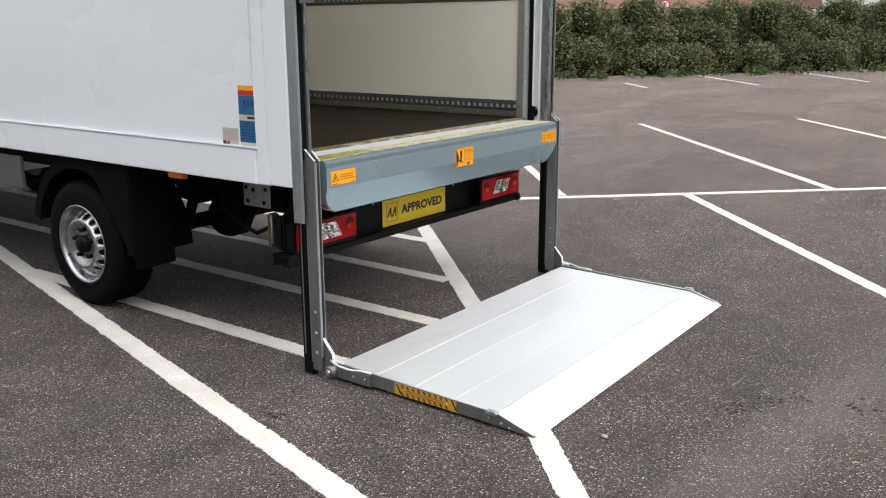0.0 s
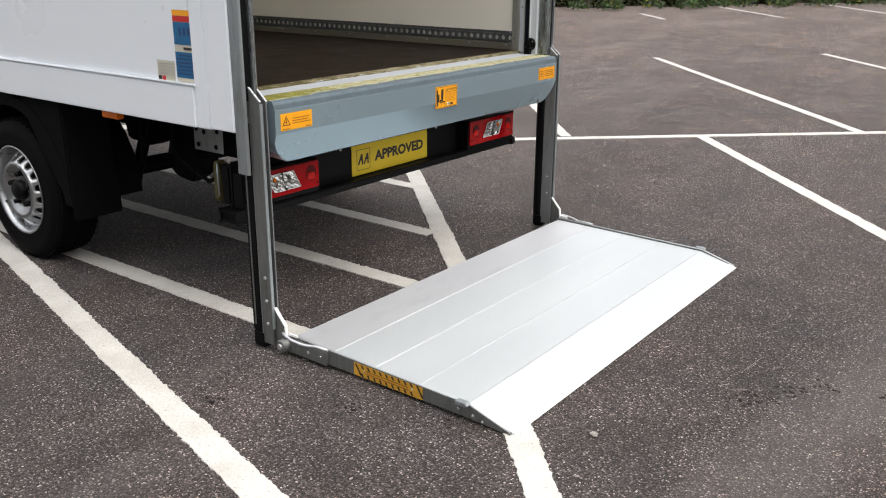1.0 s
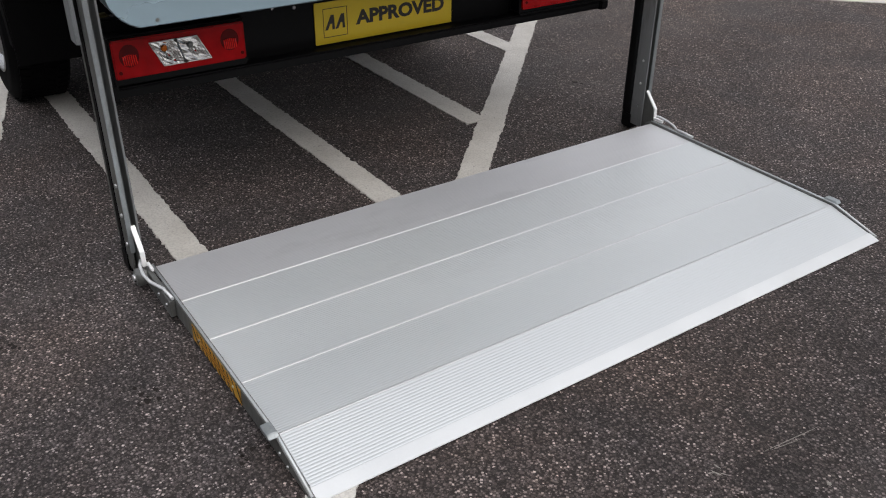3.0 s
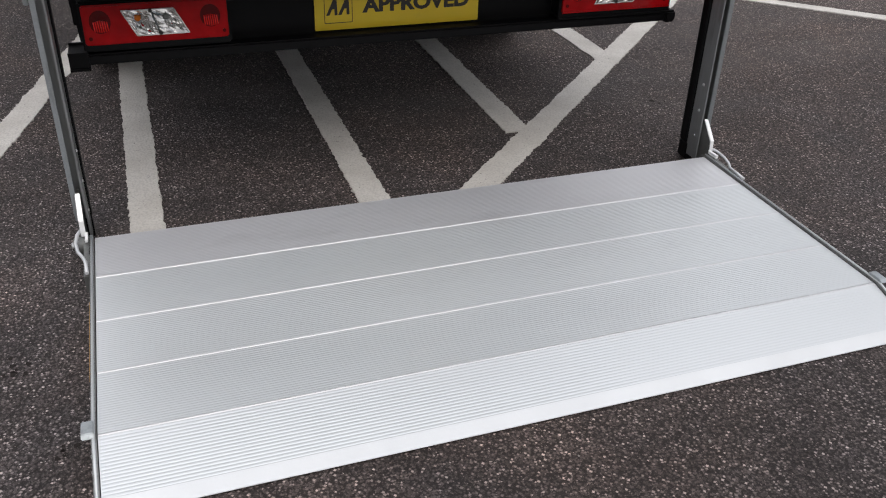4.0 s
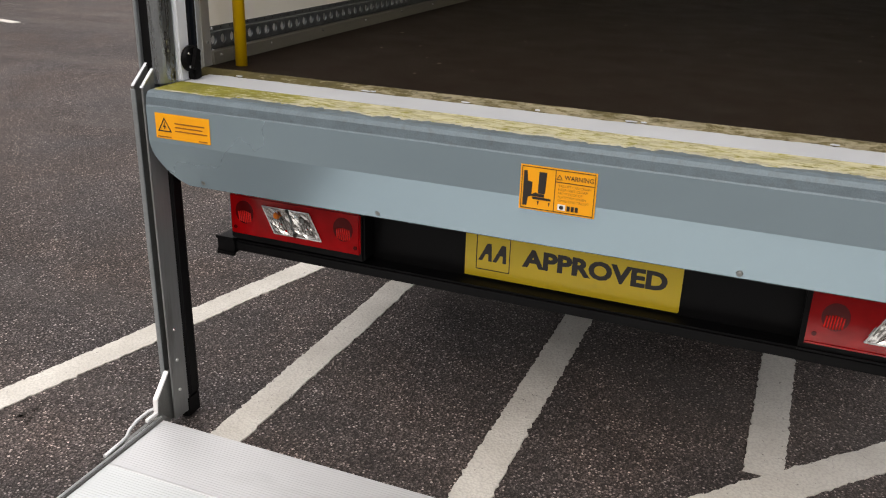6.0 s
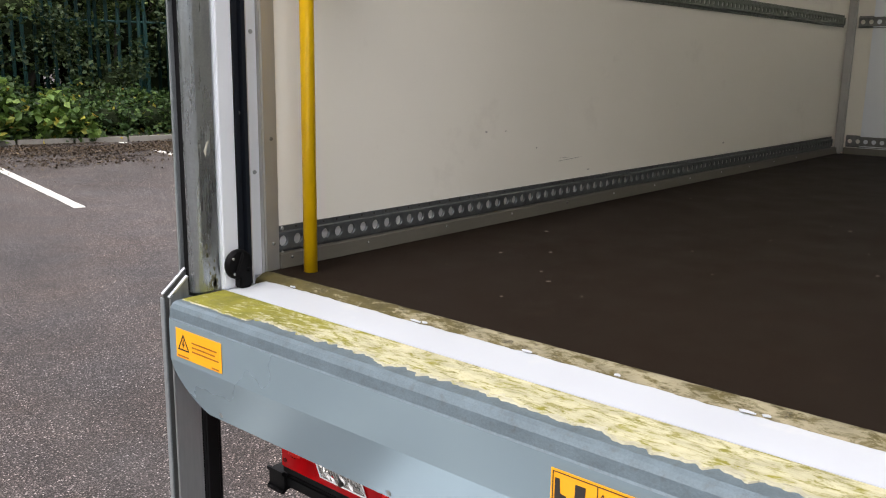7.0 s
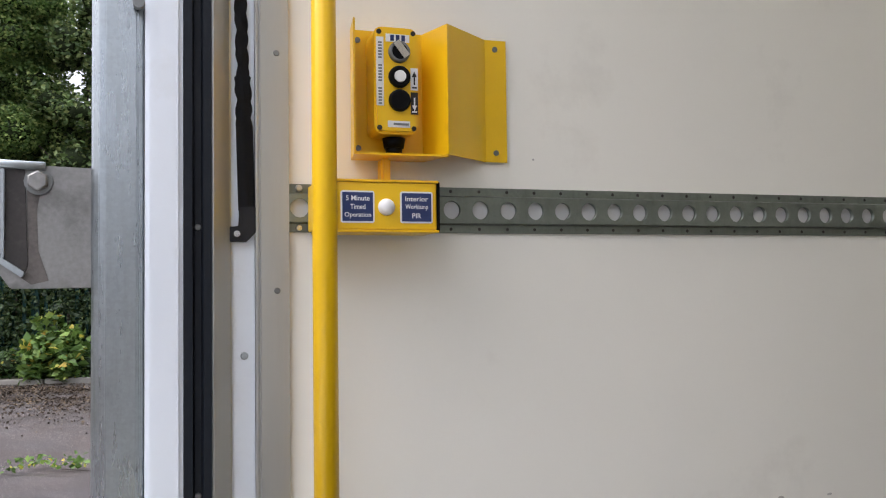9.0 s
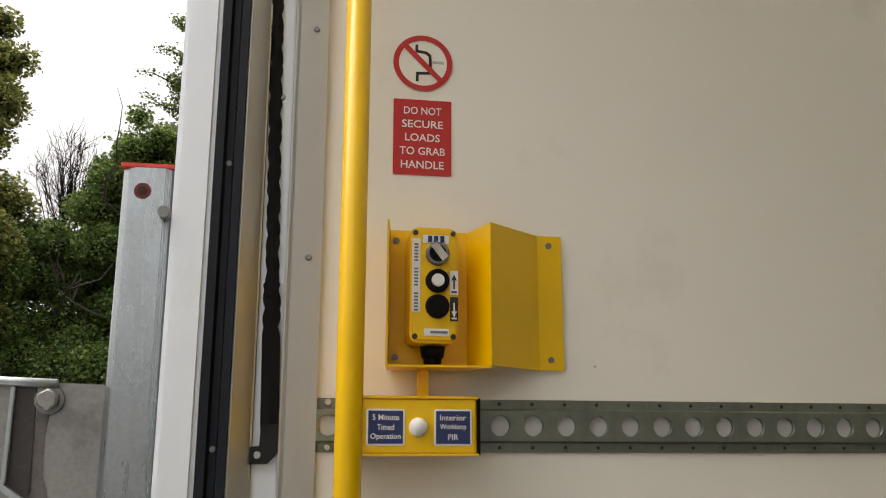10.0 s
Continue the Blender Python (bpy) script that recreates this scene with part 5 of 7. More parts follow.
part("bend_rod", tube([(-0.012, -1.050, 1.816), (0.04, -1.050, 1.818), (0.085, -1.050, 1.820), (0.094, -1.050, 1.815), (0.097, -1.050, 1.806), (0.092, -1.050, 1.795), (0.066, -1.050, 1.757)], 0.0055, 10), GALV, bracket)
part("latch_bolt", cyl((-0.004, -1.0555, 1.797), (-0.004, -1.040, 1.797), 0.013, 6, bevel=0.002), GALV_STAINED, bracket)
part("washer", cyl((-0.004, -1.0555, 1.797), (-0.004, -1.051, 1.797), 0.017, 20), GALV_DARK, bracket)
# slot drawn as a flat dark brown plate
part("slot", prism([(0.012, 1.812), (0.034, 1.812), (0.034, 1.690), (0.018, 1.678), (0.008, 1.690)], "y", -1.0552, -1.053), SLOT_BROWN, bracket)
part("brown_stain", prism([(-0.010, 1.806), (0.010, 1.806), (0.008, 1.69), (0.016, 1.676), (0.004, 1.667), (-0.016, 1.672), (-0.004, 1.71), (-0.002, 1.76)], "y", -1.0556, -1.0552), RUST_STAIN, bracket, "brown grease stain")
part("slot_guide", box(0.034, 0.039, -1.0555, -1.046, 1.70, 1.812, 0.001), GALV, bracket)
part("slot_guide", prism([(0.066, 1.735), (0.060, 1.735), (0.052, 1.712), (0.010, 1.682), (0.014, 1.676), (0.056, 1.706)], "y", -1.0555, -1.044, 0.001), GALV, bracket)
part("paint_scratch", prism([(-0.113, 1.335), (-0.105, 1.330), (-0.098, 1.312), (-0.102, 1.300), (-0.106, 1.318)], "y", -1.0362, -1.0354), BEIGE, lift)

# warning stickers on the beam
def sticker(y, z, w, h, x=0.0005):
    mm = Matrix.Translation((x, y, z)) @ TO_REAR
    return part("warning_sticker", flat(rect(w, h), mm), ORANGE, beam, "orange warning sticker"), Matrix.Translation((x + 0.0010, y, z)) @ TO_REAR


def triangle(bm, r, t, m, x, y):
    pts = [Vector((x + r * math.cos(a), y + r * math.sin(a))) for a in (math.pi / 2, math.pi * 7 / 6, math.pi * 11 / 6)]
    c = Vector((x, y))
    for a, b in zip(pts, pts[1:] + pts[:1]):
        ia, ib = c + (a - c) * (1 - t), c + (b - c) * (1 - t)
        flat([a, b, ib, ia], m, bm)
    return bm


st, mm = sticker(-0.928, 0.917, 0.162, 0.064, 0.0065)
bm = triangle(bmesh.new(), 0.024, 0.22, mm, -0.053, -0.002)
flat([(-0.052, 0.010), (-0.058, -0.003), (-0.053, -0.002), (-0.056, -0.010), (-0.048, 0.001), (-0.053, 0.0)], mm, bm)
part("pictogram", bm, INK, st)
bm = bmesh.new()
for k, w in enumerate((0.088, 0.082, 0.095)):
    flat(rect(w, 0.0030, -0.022 + w / 2, 0.010 - 0.0095 * k), mm, bm)
flat(rect(0.04, 0.003, -0.055, -0.027), mm, bm)
flat(rect(0.025, 0.003, 0.06, -0.027), mm, bm)
part("print_bars", bm, surface("brown_print", (0.30, 0.11, 0.01), 0.5, 0, 0.1, 20, 100, 0), st)

st, mm = sticker(0.0255, 0.8965, 0.165, 0.099, 0.0026)
mm = mm @ Matrix.Diagonal((0.935, 0.915, 1, 1))
bm = bmesh.new()
frame_lines(bm, 0.168, 0.100, 0.0014, mm)
flat(rect(0.0014, 0.100, -0.006, 0), mm, bm)
flat(rect(0.090, 0.0014, 0.039, 0.022), mm, bm)
part("border", bm, INK, st)
bm = bmesh.new()
for poly in ([(-0.080, 0.040), (-0.072, 0.040), (-0.070, 0.016), (-0.059, 0.014), (-0.060, -0.018), (-0.068, -0.024), (-0.070, -0.044), (-0.080, -0.044)],
             [(-0.044, 0.040), (-0.026, 0.040), (-0.028, -0.008), (-0.030, -0.012), (-0.044, -0.012), (-0.045, -0.004)],
             [(-0.062, -0.017), (-0.050, -0.010), (-0.044, -0.013), (-0.030, -0.013), (-0.030, -0.020), (-0.062, -0.020)],
             [(-0.058, -0.0215), (-0.030, -0.0215), (-0.014, -0.022), (-0.014, -0.027), (-0.056, -0.027)],
             [(-0.046, -0.031), (-0.041, -0.031), (-0.0435, -0.040)], [(-0.020, -0.031), (-0.015, -0.031), (-0.0175, -0.040)]):
    flat(poly, mm, bm)
part("pictogram", bm, INK, st)
bm = triangle(bmesh.new(), 0.0085, 0.3, mm, 0.003, 0.032)
part("pictogram", bm, INK, st)
lettering("WARNING", 0.066, 0.0115, mm @ Matrix.Translation((0.047, 0.0345, 0)), INK, st, bold=0.01)
for k, (words, w) in enumerate((("TAILLIFT CAN CRUSH", 0.074), ("KEEP FEET CLEAR", 0.068), ("FROM EDGE OF", 0.056), ("PLATFORM WHEN", 0.064), ("OPERATING TAILLIFT", 0.072))):
    lettering(words, w, 0.0058, mm @ Matrix.Translation((0.002 + w / 2, 0.0135 - 0.0088 * k, 0)), bpy.data.materials["brown_print"], st)
part("logo_patch", flat(rect(0.018, 0.014, 0.012, -0.0375), mm), WHITE_INK, st)
mm2 = Matrix.Translation((0.0044, 0.0255, 0.8965)) @ TO_REAR @ Matrix.Diagonal((0.935, 0.915, 1, 1))
part("logo_mark", flat(disc(0.005, 16, 0.012, -0.0375), mm2), INK, st)
for k in range(3):
    part("logo_shape", flat(rect(0.007, 0.012, 0.028 + 0.0095 * k, -0.0385), mm), INK, st)

st, mm = sticker(0.933, 0.917, 0.166, 0.063, -0.0012)
bm = bmesh.new()
frame_lines(bm, 0.156, 0.052, 0.0012, mm)
frame_lines(bm, 0.040, 0.042, 0.0012, mm, -0.054, 0)
for k in range(3):
    flat(rect(0.024, 0.006, -0.054, 0.012 - 0.012 * k), mm, bm)
for k in range(4):
    flat(rect(0.09, 0.004, 0.022, 0.015 - 0.0095 * k), mm, bm)
part("print_bars", bm, bpy.data.materials["brown_print"], st)

# platform
platform = part("platform", prism([(0.054, 0.018), (0.914, 0.014), (1.078, 0.0065), (1.078, 0.010), (0.914, 0.046), (0.054, 0.060)], "y", -1.040, 1.040), DECK_DULL, lift, "ribbed aluminium lift platform lying on the ground")


def deck_z(x):
    return 0.070 - 0.014 * (x - 0.052) / 0.860 if x < 0.912 else 0.056 - 0.046 * (x - 0.912) / 0.178


def deck_panel(x0, x1, material, rib=0.0014):
    bm = bmesh.new()
    n, prof = round((x1 - x0 - 0.003) / 0.0082), []
    pitch = (x1 - x0 - 0.003) / n
    prof.append((x0 + 0.0003, deck_z(x0) - 0.003))
    prof.append((x0 + 0.0005, deck_z(x0)))
    start = x0 + 0.0015
    for k in range(n):
        a = start + k * pitch
        for dx, dz in ((0.0, 0.0), (0.0008, 0.0), (0.0026, rib), (0.0056, rib), (0.0074, 0.0)):
            prof.append((a + dx, deck_z(a + dx) - 0.0004 + dz))
    prof.append((x1 - 0.0005, deck_z(x1)))
    prof.append((x1 - 0.0003, deck_z(x1) - 0.003))
    a, b = [bm.verts.new((x, -1.044, z)) for x, z in prof], [bm.verts.new((x, 1.044, z)) for x, z in prof]
    for k in range(len(prof) - 1):
        bm.faces.new((a[k], a[k + 1], b[k + 1], b[k]))
    part("deck_panel", bm, material, platform)


for x0, x1, mm in ((0.052, 0.272, DECK_DULL), (0.272, 0.483, DECK), (0.483, 0.695, DECK), (0.695, 0.911, DECK), (0.911, 1.065, DECK)):
    deck_panel(x0, x1 - 0.004 if x1 < 1.0 else x1, mm, 0.0005 if x0 < 0.8 else 0.0004)
    if x0 > 0.1:
        part("seam_bead", prism([(x0 - 0.0016, deck_z(x0) - 0.0030), (x0 - 0.0012, deck_z(x0) + 0.0013), (x0 + 0.0008, deck_z(x0) + 0.0013), (x0 + 0.0024, deck_z(x0) - 0.0006)], "y", -1.043, 1.043), BEAD, platform)
        # dark strip deepens the shade of the seam groove by colour
        part("seam_shade_strip", box(x0 - 0.0042, x0 - 0.0017, -1.043, 1.043, deck_z(x0) - 0.0070, deck_z(x0) - 0.0035), GALV_DARKEST, platform)
part("front_lip", prism([(1.066, 0.006), (1.105, 0.004), (1.105, 0.0070), (1.066, 0.0190)], "y", -1.046, 1.046, 0.001), LIP, platform, "bright bare front lip")
for s in (-1, 1):
    side = part("side_plate", prism([(0.05, 0.016), (0.91, 0.012), (1.092, 0.003), (1.092, 0.011), (0.918, 0.062), (0.05, 0.078)], "y", s * 1.046, s * 1.058, 0.001), GALV_DARK, platform, "dull galvanised side plate")
    part("edge_bead", tube([(0.05, s * 1.052, 0.078), (0.918, s * 1.052, 0.0625), (1.088, s * 1.052, 0.0125)], 0.0036, 8), DECK, side)
    part("catch", prism([(0.875, 0.058), (0.918, 0.056), (0.928, 0.064), (0.918, 0.072), (0.875, 0.072)], "y", s * 1.050, s * 1.076, 0.002), GALV, side)
    for x in (0.878, 0.940, 0.980):
        part("bolt", bolt((x, s * 1.058, deck_z(x) - 0.022), (0, s, 0), 0.006, 0.004), ZINC, side)
# hazard strip along the near side plate
hz = part("hazard_strip", prism([(0.393, 0.016), (0.722, 0.014), (0.722, 0.062), (0.393, 0.068)], "y", -1.0588, -1.0594), HAZARD, platform, "orange and black hazard warning strip")
bm = bmesh.new()
for k in range(11):
    x = 0.398 + 0.0295 * k
    top, low = (0.064, 0.050) if 0 < k < 10 else (0.064, 0.022)
    prism([(x, top), (x + 0.009, top), (x + 0.009 + (top - low) * 0.6, low), (x + (top - low) * 0.6, low)], "y", -1.0598, -1.0602, bm=bm)
    if 0 < k < 10:
        prism([(x, 0.031), (x + 0.009, 0.031), (x + 0.017, 0.017), (x + 0.008, 0.017)], "y", -1.0598, -1.0602, bm=bm)
part("black_stripes", bm, INK, hz)
bm = bmesh.new()
for k in range(2):
    prism([(0.455, 0.047 - 0.010 * k), (0.655, 0.046 - 0.010 * k), (0.655, 0.042 - 0.010 * k), (0.455, 0.043 - 0.010 * k)], "y", -1.0598, -1.0602, bm=bm)
part("print_bars", bm, bpy.data.materials["brown_print"], hz)
for x in (0.445, 0.675):
    part("rivet", bolt((x, -1.0594, 0.042), (0, -1, 0), 0.005, 0.003), ZINC, hz)

# ---- fittings on the inner wall ----
pole = thing("grab_pole", (-0.357, -0.997, ZF), "bright yellow upright grab pole by the opening", "grab pole")
part("tube", cyl((-0.357, -0.997, ZF), (-0.357, -0.997, 2.86), 0.0165, 32), YELLOW, pole)
part("top_bend", tube([(-0.357, -0.997, 2.85), (-0.357, -1.002, 2.88), (-0.357, -1.03, 2.90), (-0.357, -1.079, 2.905)], 0.0165, 16), YELLOW, pole)

switch = thing("timer_switch_box", (-0.43, -1.0, 1.735), "yellow switch box with navy labels and a white push button", "switch box")
body = part("cover", prism([(-0.346, -1.0685), (-0.346, -1.), (-0.352, -0.994), (-0.509, -0.994), (-0.512, -0.997), (-0.512, -1.0685)], "z", 1.736, 1.799, 0.001), YELLOW, switch)
part("top_flange", box(-0.514, -0.350, -1.0685, -0.992, 1.7995, 1.803, 0.001), YELLOW, switch)
part("bottom_flange", box(-0.514, -0.350, -1.0685, -0.992, 1.732, 1.7355, 0.001), YELLOW, switch)
part("rubber_edge", box(-0.5165, -0.5125, -1.0685, -0.996, 1.733, 1.802, 0.001), BLACK, switch)
part("push_button", lathe([(0.0, 0.0115), (0.004, 0.0112), (0.008, 0.009), (0.0105, 0.005), (0.011, 0.0)], (-0.440, -0.9945, 1.766), (0, 1, 0), 24), WHITE_INK, switch, "white domed push button")
for cx, words in ((-0.4005, ("5 Minute", "Timed", "Operation")), (-0.482, ("Interior", "Worklamp", "PIR"))):
    mm = Matrix.Translation((cx, -0.9936, 1.766)) @ TO_INSIDE
    lab = part("label", flat(round_rect(0.046, 0.043, 0.003), mm), WHITE_INK, switch, "navy label with a white border")
    mm = Matrix.Translation((cx, -0.9928, 1.766)) @ TO_INSIDE
    part("label_field", flat(rect(0.0415, 0.0385), mm), NAVY, lab)
    mm = Matrix.Translation((cx, -0.9918, 1.766)) @ TO_INSIDE
    for k, wd in enumerate(words):
        lettering(wd, 0.0039 * len(wd) + 0.001, 0.0068 if "p" not in wd else 0.0083, mm @ Matrix.Translation((0, 0.0115 - 0.0115 * k, 0)), WHITE_INK, lab, bold=0.012)

holder = thing("control_holder", (-0.52, -1.0755, 1.842), "yellow folded steel holder screwed to the lining", "holder")
plan = [(-0.401, -1.0155), (-0.409, -1.0755), (-0.517, -1.0755), (-0.5355, -1.0135), (-0.613, -1.0755), (-0.648, -1.0755)]
bm = bmesh.new()
lo, hi = [], []
for x, y in plan:
    top = 2.028
    lo.append(bm.verts.new((x, y, 1.843)))
    hi.append(bm.verts.new((x, y, top)))
for k in range(len(plan) - 1):
    bm.faces.new((lo[k], lo[k + 1], hi[k + 1], hi[k]))
bmesh.ops.recalc_face_normals(bm, faces=bm.faces)
bmesh.ops.solidify(bm, geom=bm.faces[:], thickness=0.0025)
part("folded_plate", bm, YELLOW, holder)
part("shelf", prism([(-0.401, -1.0155), (-0.409, -1.0755), (-0.517, -1.0755), (-0.5355, -1.0135)], "z", 1.840, 1.8428), YELLOW, holder)
part("hook_stem", box(-0.460, -0.446, -1.0695, -1.0455, 1.803, 1.8405, 0.003), YELLOW, holder)
for x, z in ((-0.419, 2.013), (-0.419, 1.857), (-0.630, 2.014), (-0.630, 1.857)):
    part("screw", cyl((x, -1.074, z), (x, -1.071, z), 0.0042, 16), GALV_DARK, holder)

pendant = thing("control_pendant", (-0.4605, -1.0355, 1.87), "yellow push button control pendant resting in its holder", "control unit")
bm = bmesh.new()
flat(round_rect(0.062, 0.150, 0.011), Matrix.Translation((-0.4625, -1.0695, 1.9455)) @ TO_INSIDE, bm, 0.050)
bmesh.ops.bevel(bm, geom=[e for e in bm.edges if all(v.co.y > -1.0255 for v in e.verts)], offset=0.004, segments=2, affect="EDGES")
part("case", bm, YELLOW, pendant)
FACE = -1.0193


def on_face(x, z, d=0.0):
    return Matrix.Translation((x, FACE + d, z)) @ TO_INSIDE


for sx in (-1, 1):
    for sz in (-1, 1):
        part("case_screw", cyl((-0.4625 + sx * 0.0245, FACE - 0.001, 1.9455 + sz * 0.067), (-0.4625 + sx * 0.0245, FACE + 0.0006, 1.9455 + sz * 0.067), 0.0036, 12), INK, pendant)
part("logo_plate", flat(rect(0.034, 0.011), on_face(-0.4645, 2.0045)), WHITE_INK, pendant)
for k in range(3):
    part("logo_shape", flat(rect(0.0052, 0.0085, 0.008 - 0.008 * k, 0), on_face(-0.4645, 2.0045, 0.0008)), NAVY, pendant)
for z, kind in ((1.985, "key"), (1.950, "up"), (1.917, "down")):
    bz = part("button_ring", lathe([(0.0, 0.0155), (0.005, 0.0150), (0.007, 0.0135), (0.006, 0.0110)], (-0.4665, FACE, z), (0, 1, 0), 28), GALV_DARK if kind == "key" else BLACK, pendant)
    part("button", cyl((-0.4665, FACE, z), (-0.4665, FACE + 0.006, z), 0.0128, 24, 0.0122), BLACK, bz)
    if kind == "key":
        kb = flat(rect(0.010, 0.025), Matrix.Translation((-0.4665, FACE + 0.006, z)) @ TO_INSIDE @ Matrix.Rotation(radians(38), 4, "Z") @ Matrix.Translation((0.002, 0.001, 0)), thick=0.006)
        part("selector", kb, CHROME, bz, "silver selector knob")
    if kind == "up":
        part("button_cap", cyl((-0.4665, FACE + 0.006, z), (-0.4665, FACE + 0.009, z), 0.0085, 22, 0.0078), WHITE_INK, bz)
strip = part("label_strip", flat(rect(0.0105, 0.096), on_face(-0.439, 1.957)), WHITE_INK, pendant)
bm = bmesh.new()
for k in range(3):
    for j in range(6):
        flat(rect(0.005, 0.0022, 0, 0.040 - 0.032 * k - 0.0042 * j), on_face(-0.439, 1.957, 0.0008), bm)
part("print_bars", bm, GALV_DARK, strip)
for z, a, b, up in ((1.948, WHITE_INK, INK, 1), (1.914, INK, WHITE_INK, -1)):
    ar = part("arrow_label", flat(rect(0.0105, 0.031), on_face(-0.488, z)), a, pendant)
    part("arrow", flat([(-0.001, -0.008 * up), (0.001, -0.008 * up), (0.001, 0.003 * up), (0.0035, 0.003 * up), (0, 0.011 * up), (-0.0035, 0.003 * up), (-0.001, 0.003 * up)][::up], on_face(-0.488, z, 0.0008)), b, ar)
    part("print_bars", flat(rect(0.007, 0.002, 0, -0.012), on_face(-0.488, z, 0.0008)), b, ar)
part("foot_label", flat(rect(0.032, 0.009), on_face(-0.4655, 1.884)), WHITE_INK, pendant)
part("print_bars", flat(rect(0.022, 0.003, 0.003, 0), on_face(-0.4655, 1.884, 0.0008)), GALV_DARK, pendant)
gl = part("cable_gland", cyl((-0.4645, -1.0455, 1.868), (-0.4645, -1.0455, 1.854), 0.0165, 18, 0.014), BLACK, pendant)
part("gland_nut", cyl((-0.4645, -1.0455, 1.856), (-0.4645, -1.0455, 1.8435), 0.0125, 10, 0.011), BLACK, gl)

sign = thing("prohibition_sign", (-0.454, -1.043, 2.276), "round red prohibition sticker on the cream lining", "sign")
mm = Matrix.Translation((-0.454, -YI + 0.0005, 2.276)) @ TO_INSIDE
part("white_disc", flat(disc(0.0418, 40), mm), CREAM, sign)
part("red_ring", ring(bmesh.new(), 0.0345, 0.0425, Matrix.Translation((-0.454, -YI + 0.0012, 2.276)) @ TO_INSIDE), RED, sign)
bm = bmesh.new()
mk = Matrix.Translation((-0.454, -YI + 0.0010, 2.276)) @ TO_INSIDE
flat([(-0.011, 0.028), (-0.007, 0.028), (-0.007, 0.020), (0.006, 0.018), (0.012, 0.013), (0.013, -0.012), (0.010, -0.017), (-0.006, -0.018), (-0.006, -0.028), (-0.010, -0.028), (-0.010, -0.014), (0.006, -0.013), (0.009, -0.010), (0.008, 0.010), (0.004, 0.014), (-0.011, 0.016)], mk, bm, 0.0004)
part("pictogram", bm, INK, sign)
part("pictogram", flat(rect(0.016, 0.004, 0.022, 0.002), mk, thick=0.0004), ALU, sign)
part("red_bar", flat(rect(0.074, 0.0078), Matrix.Translation((-0.454, -YI + 0.0016, 2.276)) @ TO_INSIDE @ Matrix.Rotation(radians(-45), 4, "Z")), RED, sign)
notice = thing("notice", (-0.454, -1.043, 2.164), "red notice sticker with white capitals on the cream lining", "sign")
mm = Matrix.Translation((-0.454, -YI + 0.0005, 2.1645)) @ TO_INSIDE
part("red_field", flat(round_rect(0.082, 0.111, 0.002), mm), RED, notice)
for k, (words, w) in enumerate((("DO NOT", 0.053), ("SECURE", 0.058), ("LOADS", 0.049), ("TO GRAB", 0.064), ("HANDLE", 0.060))):
    lettering(words, w, 0.0112, Matrix.Translation((-0.454, -YI + 0.0016, 2.1645 + 0.039 - 0.0198 * k)) @ TO_INSIDE, WHITE_INK, notice, bold=0.012)

# ---- planting, fence and distance ----
def leaves(name, points, size, material, parent=None, label="", flatness=0.9, **tags):
    """Folded leaves at the given points."""
    rng = np.random.default_rng(len(points))
    p = np.asarray(points)
    n = len(p)
    d = rng.normal(size=(n, 3))
    d[:, 2] *= 0.6
    d /= np.linalg.norm(d, axis=1)[:, None]
    up = rng.normal(size=(n, 3)) * flatness + np.array((0, 0, 1))
    side = np.cross(d, up)
    side /= np.linalg.norm(side, axis=1)[:, None] + 1e-9
    nor = np.cross(side, d)
    s = (size * rng.uniform(0.6, 1.35, n))[:, None]
    base, tip = p - d * s * 0.5, p + d * s * 0.5
    left, right = p - d * s * 0.05 + side * s * 0.36 + nor * s * 0.12, p - d * s * 0.05 - side * s * 0.36 + nor * s * 0.12
    v = np.stack((base, left, tip, right), 1).reshape(-1, 3)
    if parent:
        v = v - np.array(ORIGIN[parent.name])
    k = np.arange(n) * 4
    f = np.concatenate((np.stack((k, k + 1, k + 2), 1), np.stack((k, k + 2, k + 3), 1)))
    data = bpy.data.meshes.new(name)
    data.from_pydata(v.tolist(), [], f.tolist())
    data.materials.append(material)
    ob = new(name, data)
    ORIGIN[ob.name] = ORIGIN[parent.name].copy() if parent else Vector((0, 0, 0))
    if parent:
        ob.parent = parent
    return tagged(ob, label, **tags)


def blob_points(blobs, per_area, rng):
    out = []
    for x, y, z, rx, ry, rz in blobs:
        n = int(per_area * (rx * ry + ry * rz + rx * rz) * 4)
        d = rng.normal(size=(n, 3))
        d /= np.linalg.norm(d, axis=1)[:, None]
        r = 1 - np.abs(rng.normal(size=(n, 1))) * 0.16
        q = np.array((x, y, z)) + d * r * np.array((rx, ry, rz)) + rng.normal(size=(n, 3)) * 0.05
        out.append(q[q[:, 2] > 0.04])
    return np.concatenate(out)


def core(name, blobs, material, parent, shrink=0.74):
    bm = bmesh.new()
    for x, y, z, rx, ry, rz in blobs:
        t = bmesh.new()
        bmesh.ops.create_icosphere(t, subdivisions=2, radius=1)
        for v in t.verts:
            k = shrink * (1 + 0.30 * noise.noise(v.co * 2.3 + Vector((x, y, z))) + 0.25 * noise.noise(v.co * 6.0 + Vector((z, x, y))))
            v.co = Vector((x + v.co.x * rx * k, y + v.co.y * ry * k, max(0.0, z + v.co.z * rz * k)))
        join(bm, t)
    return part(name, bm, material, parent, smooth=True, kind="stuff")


# solid dark fill inside foliage: its inner shade put into the colour
DARK_CORE = surface("core_shade_green", (0.024, 0.032, 0.016), 0.95, 0, 0.5, 4, 30, 1.0, spec=0.0)
rng = np.random.default_rng(7)
blobs = []
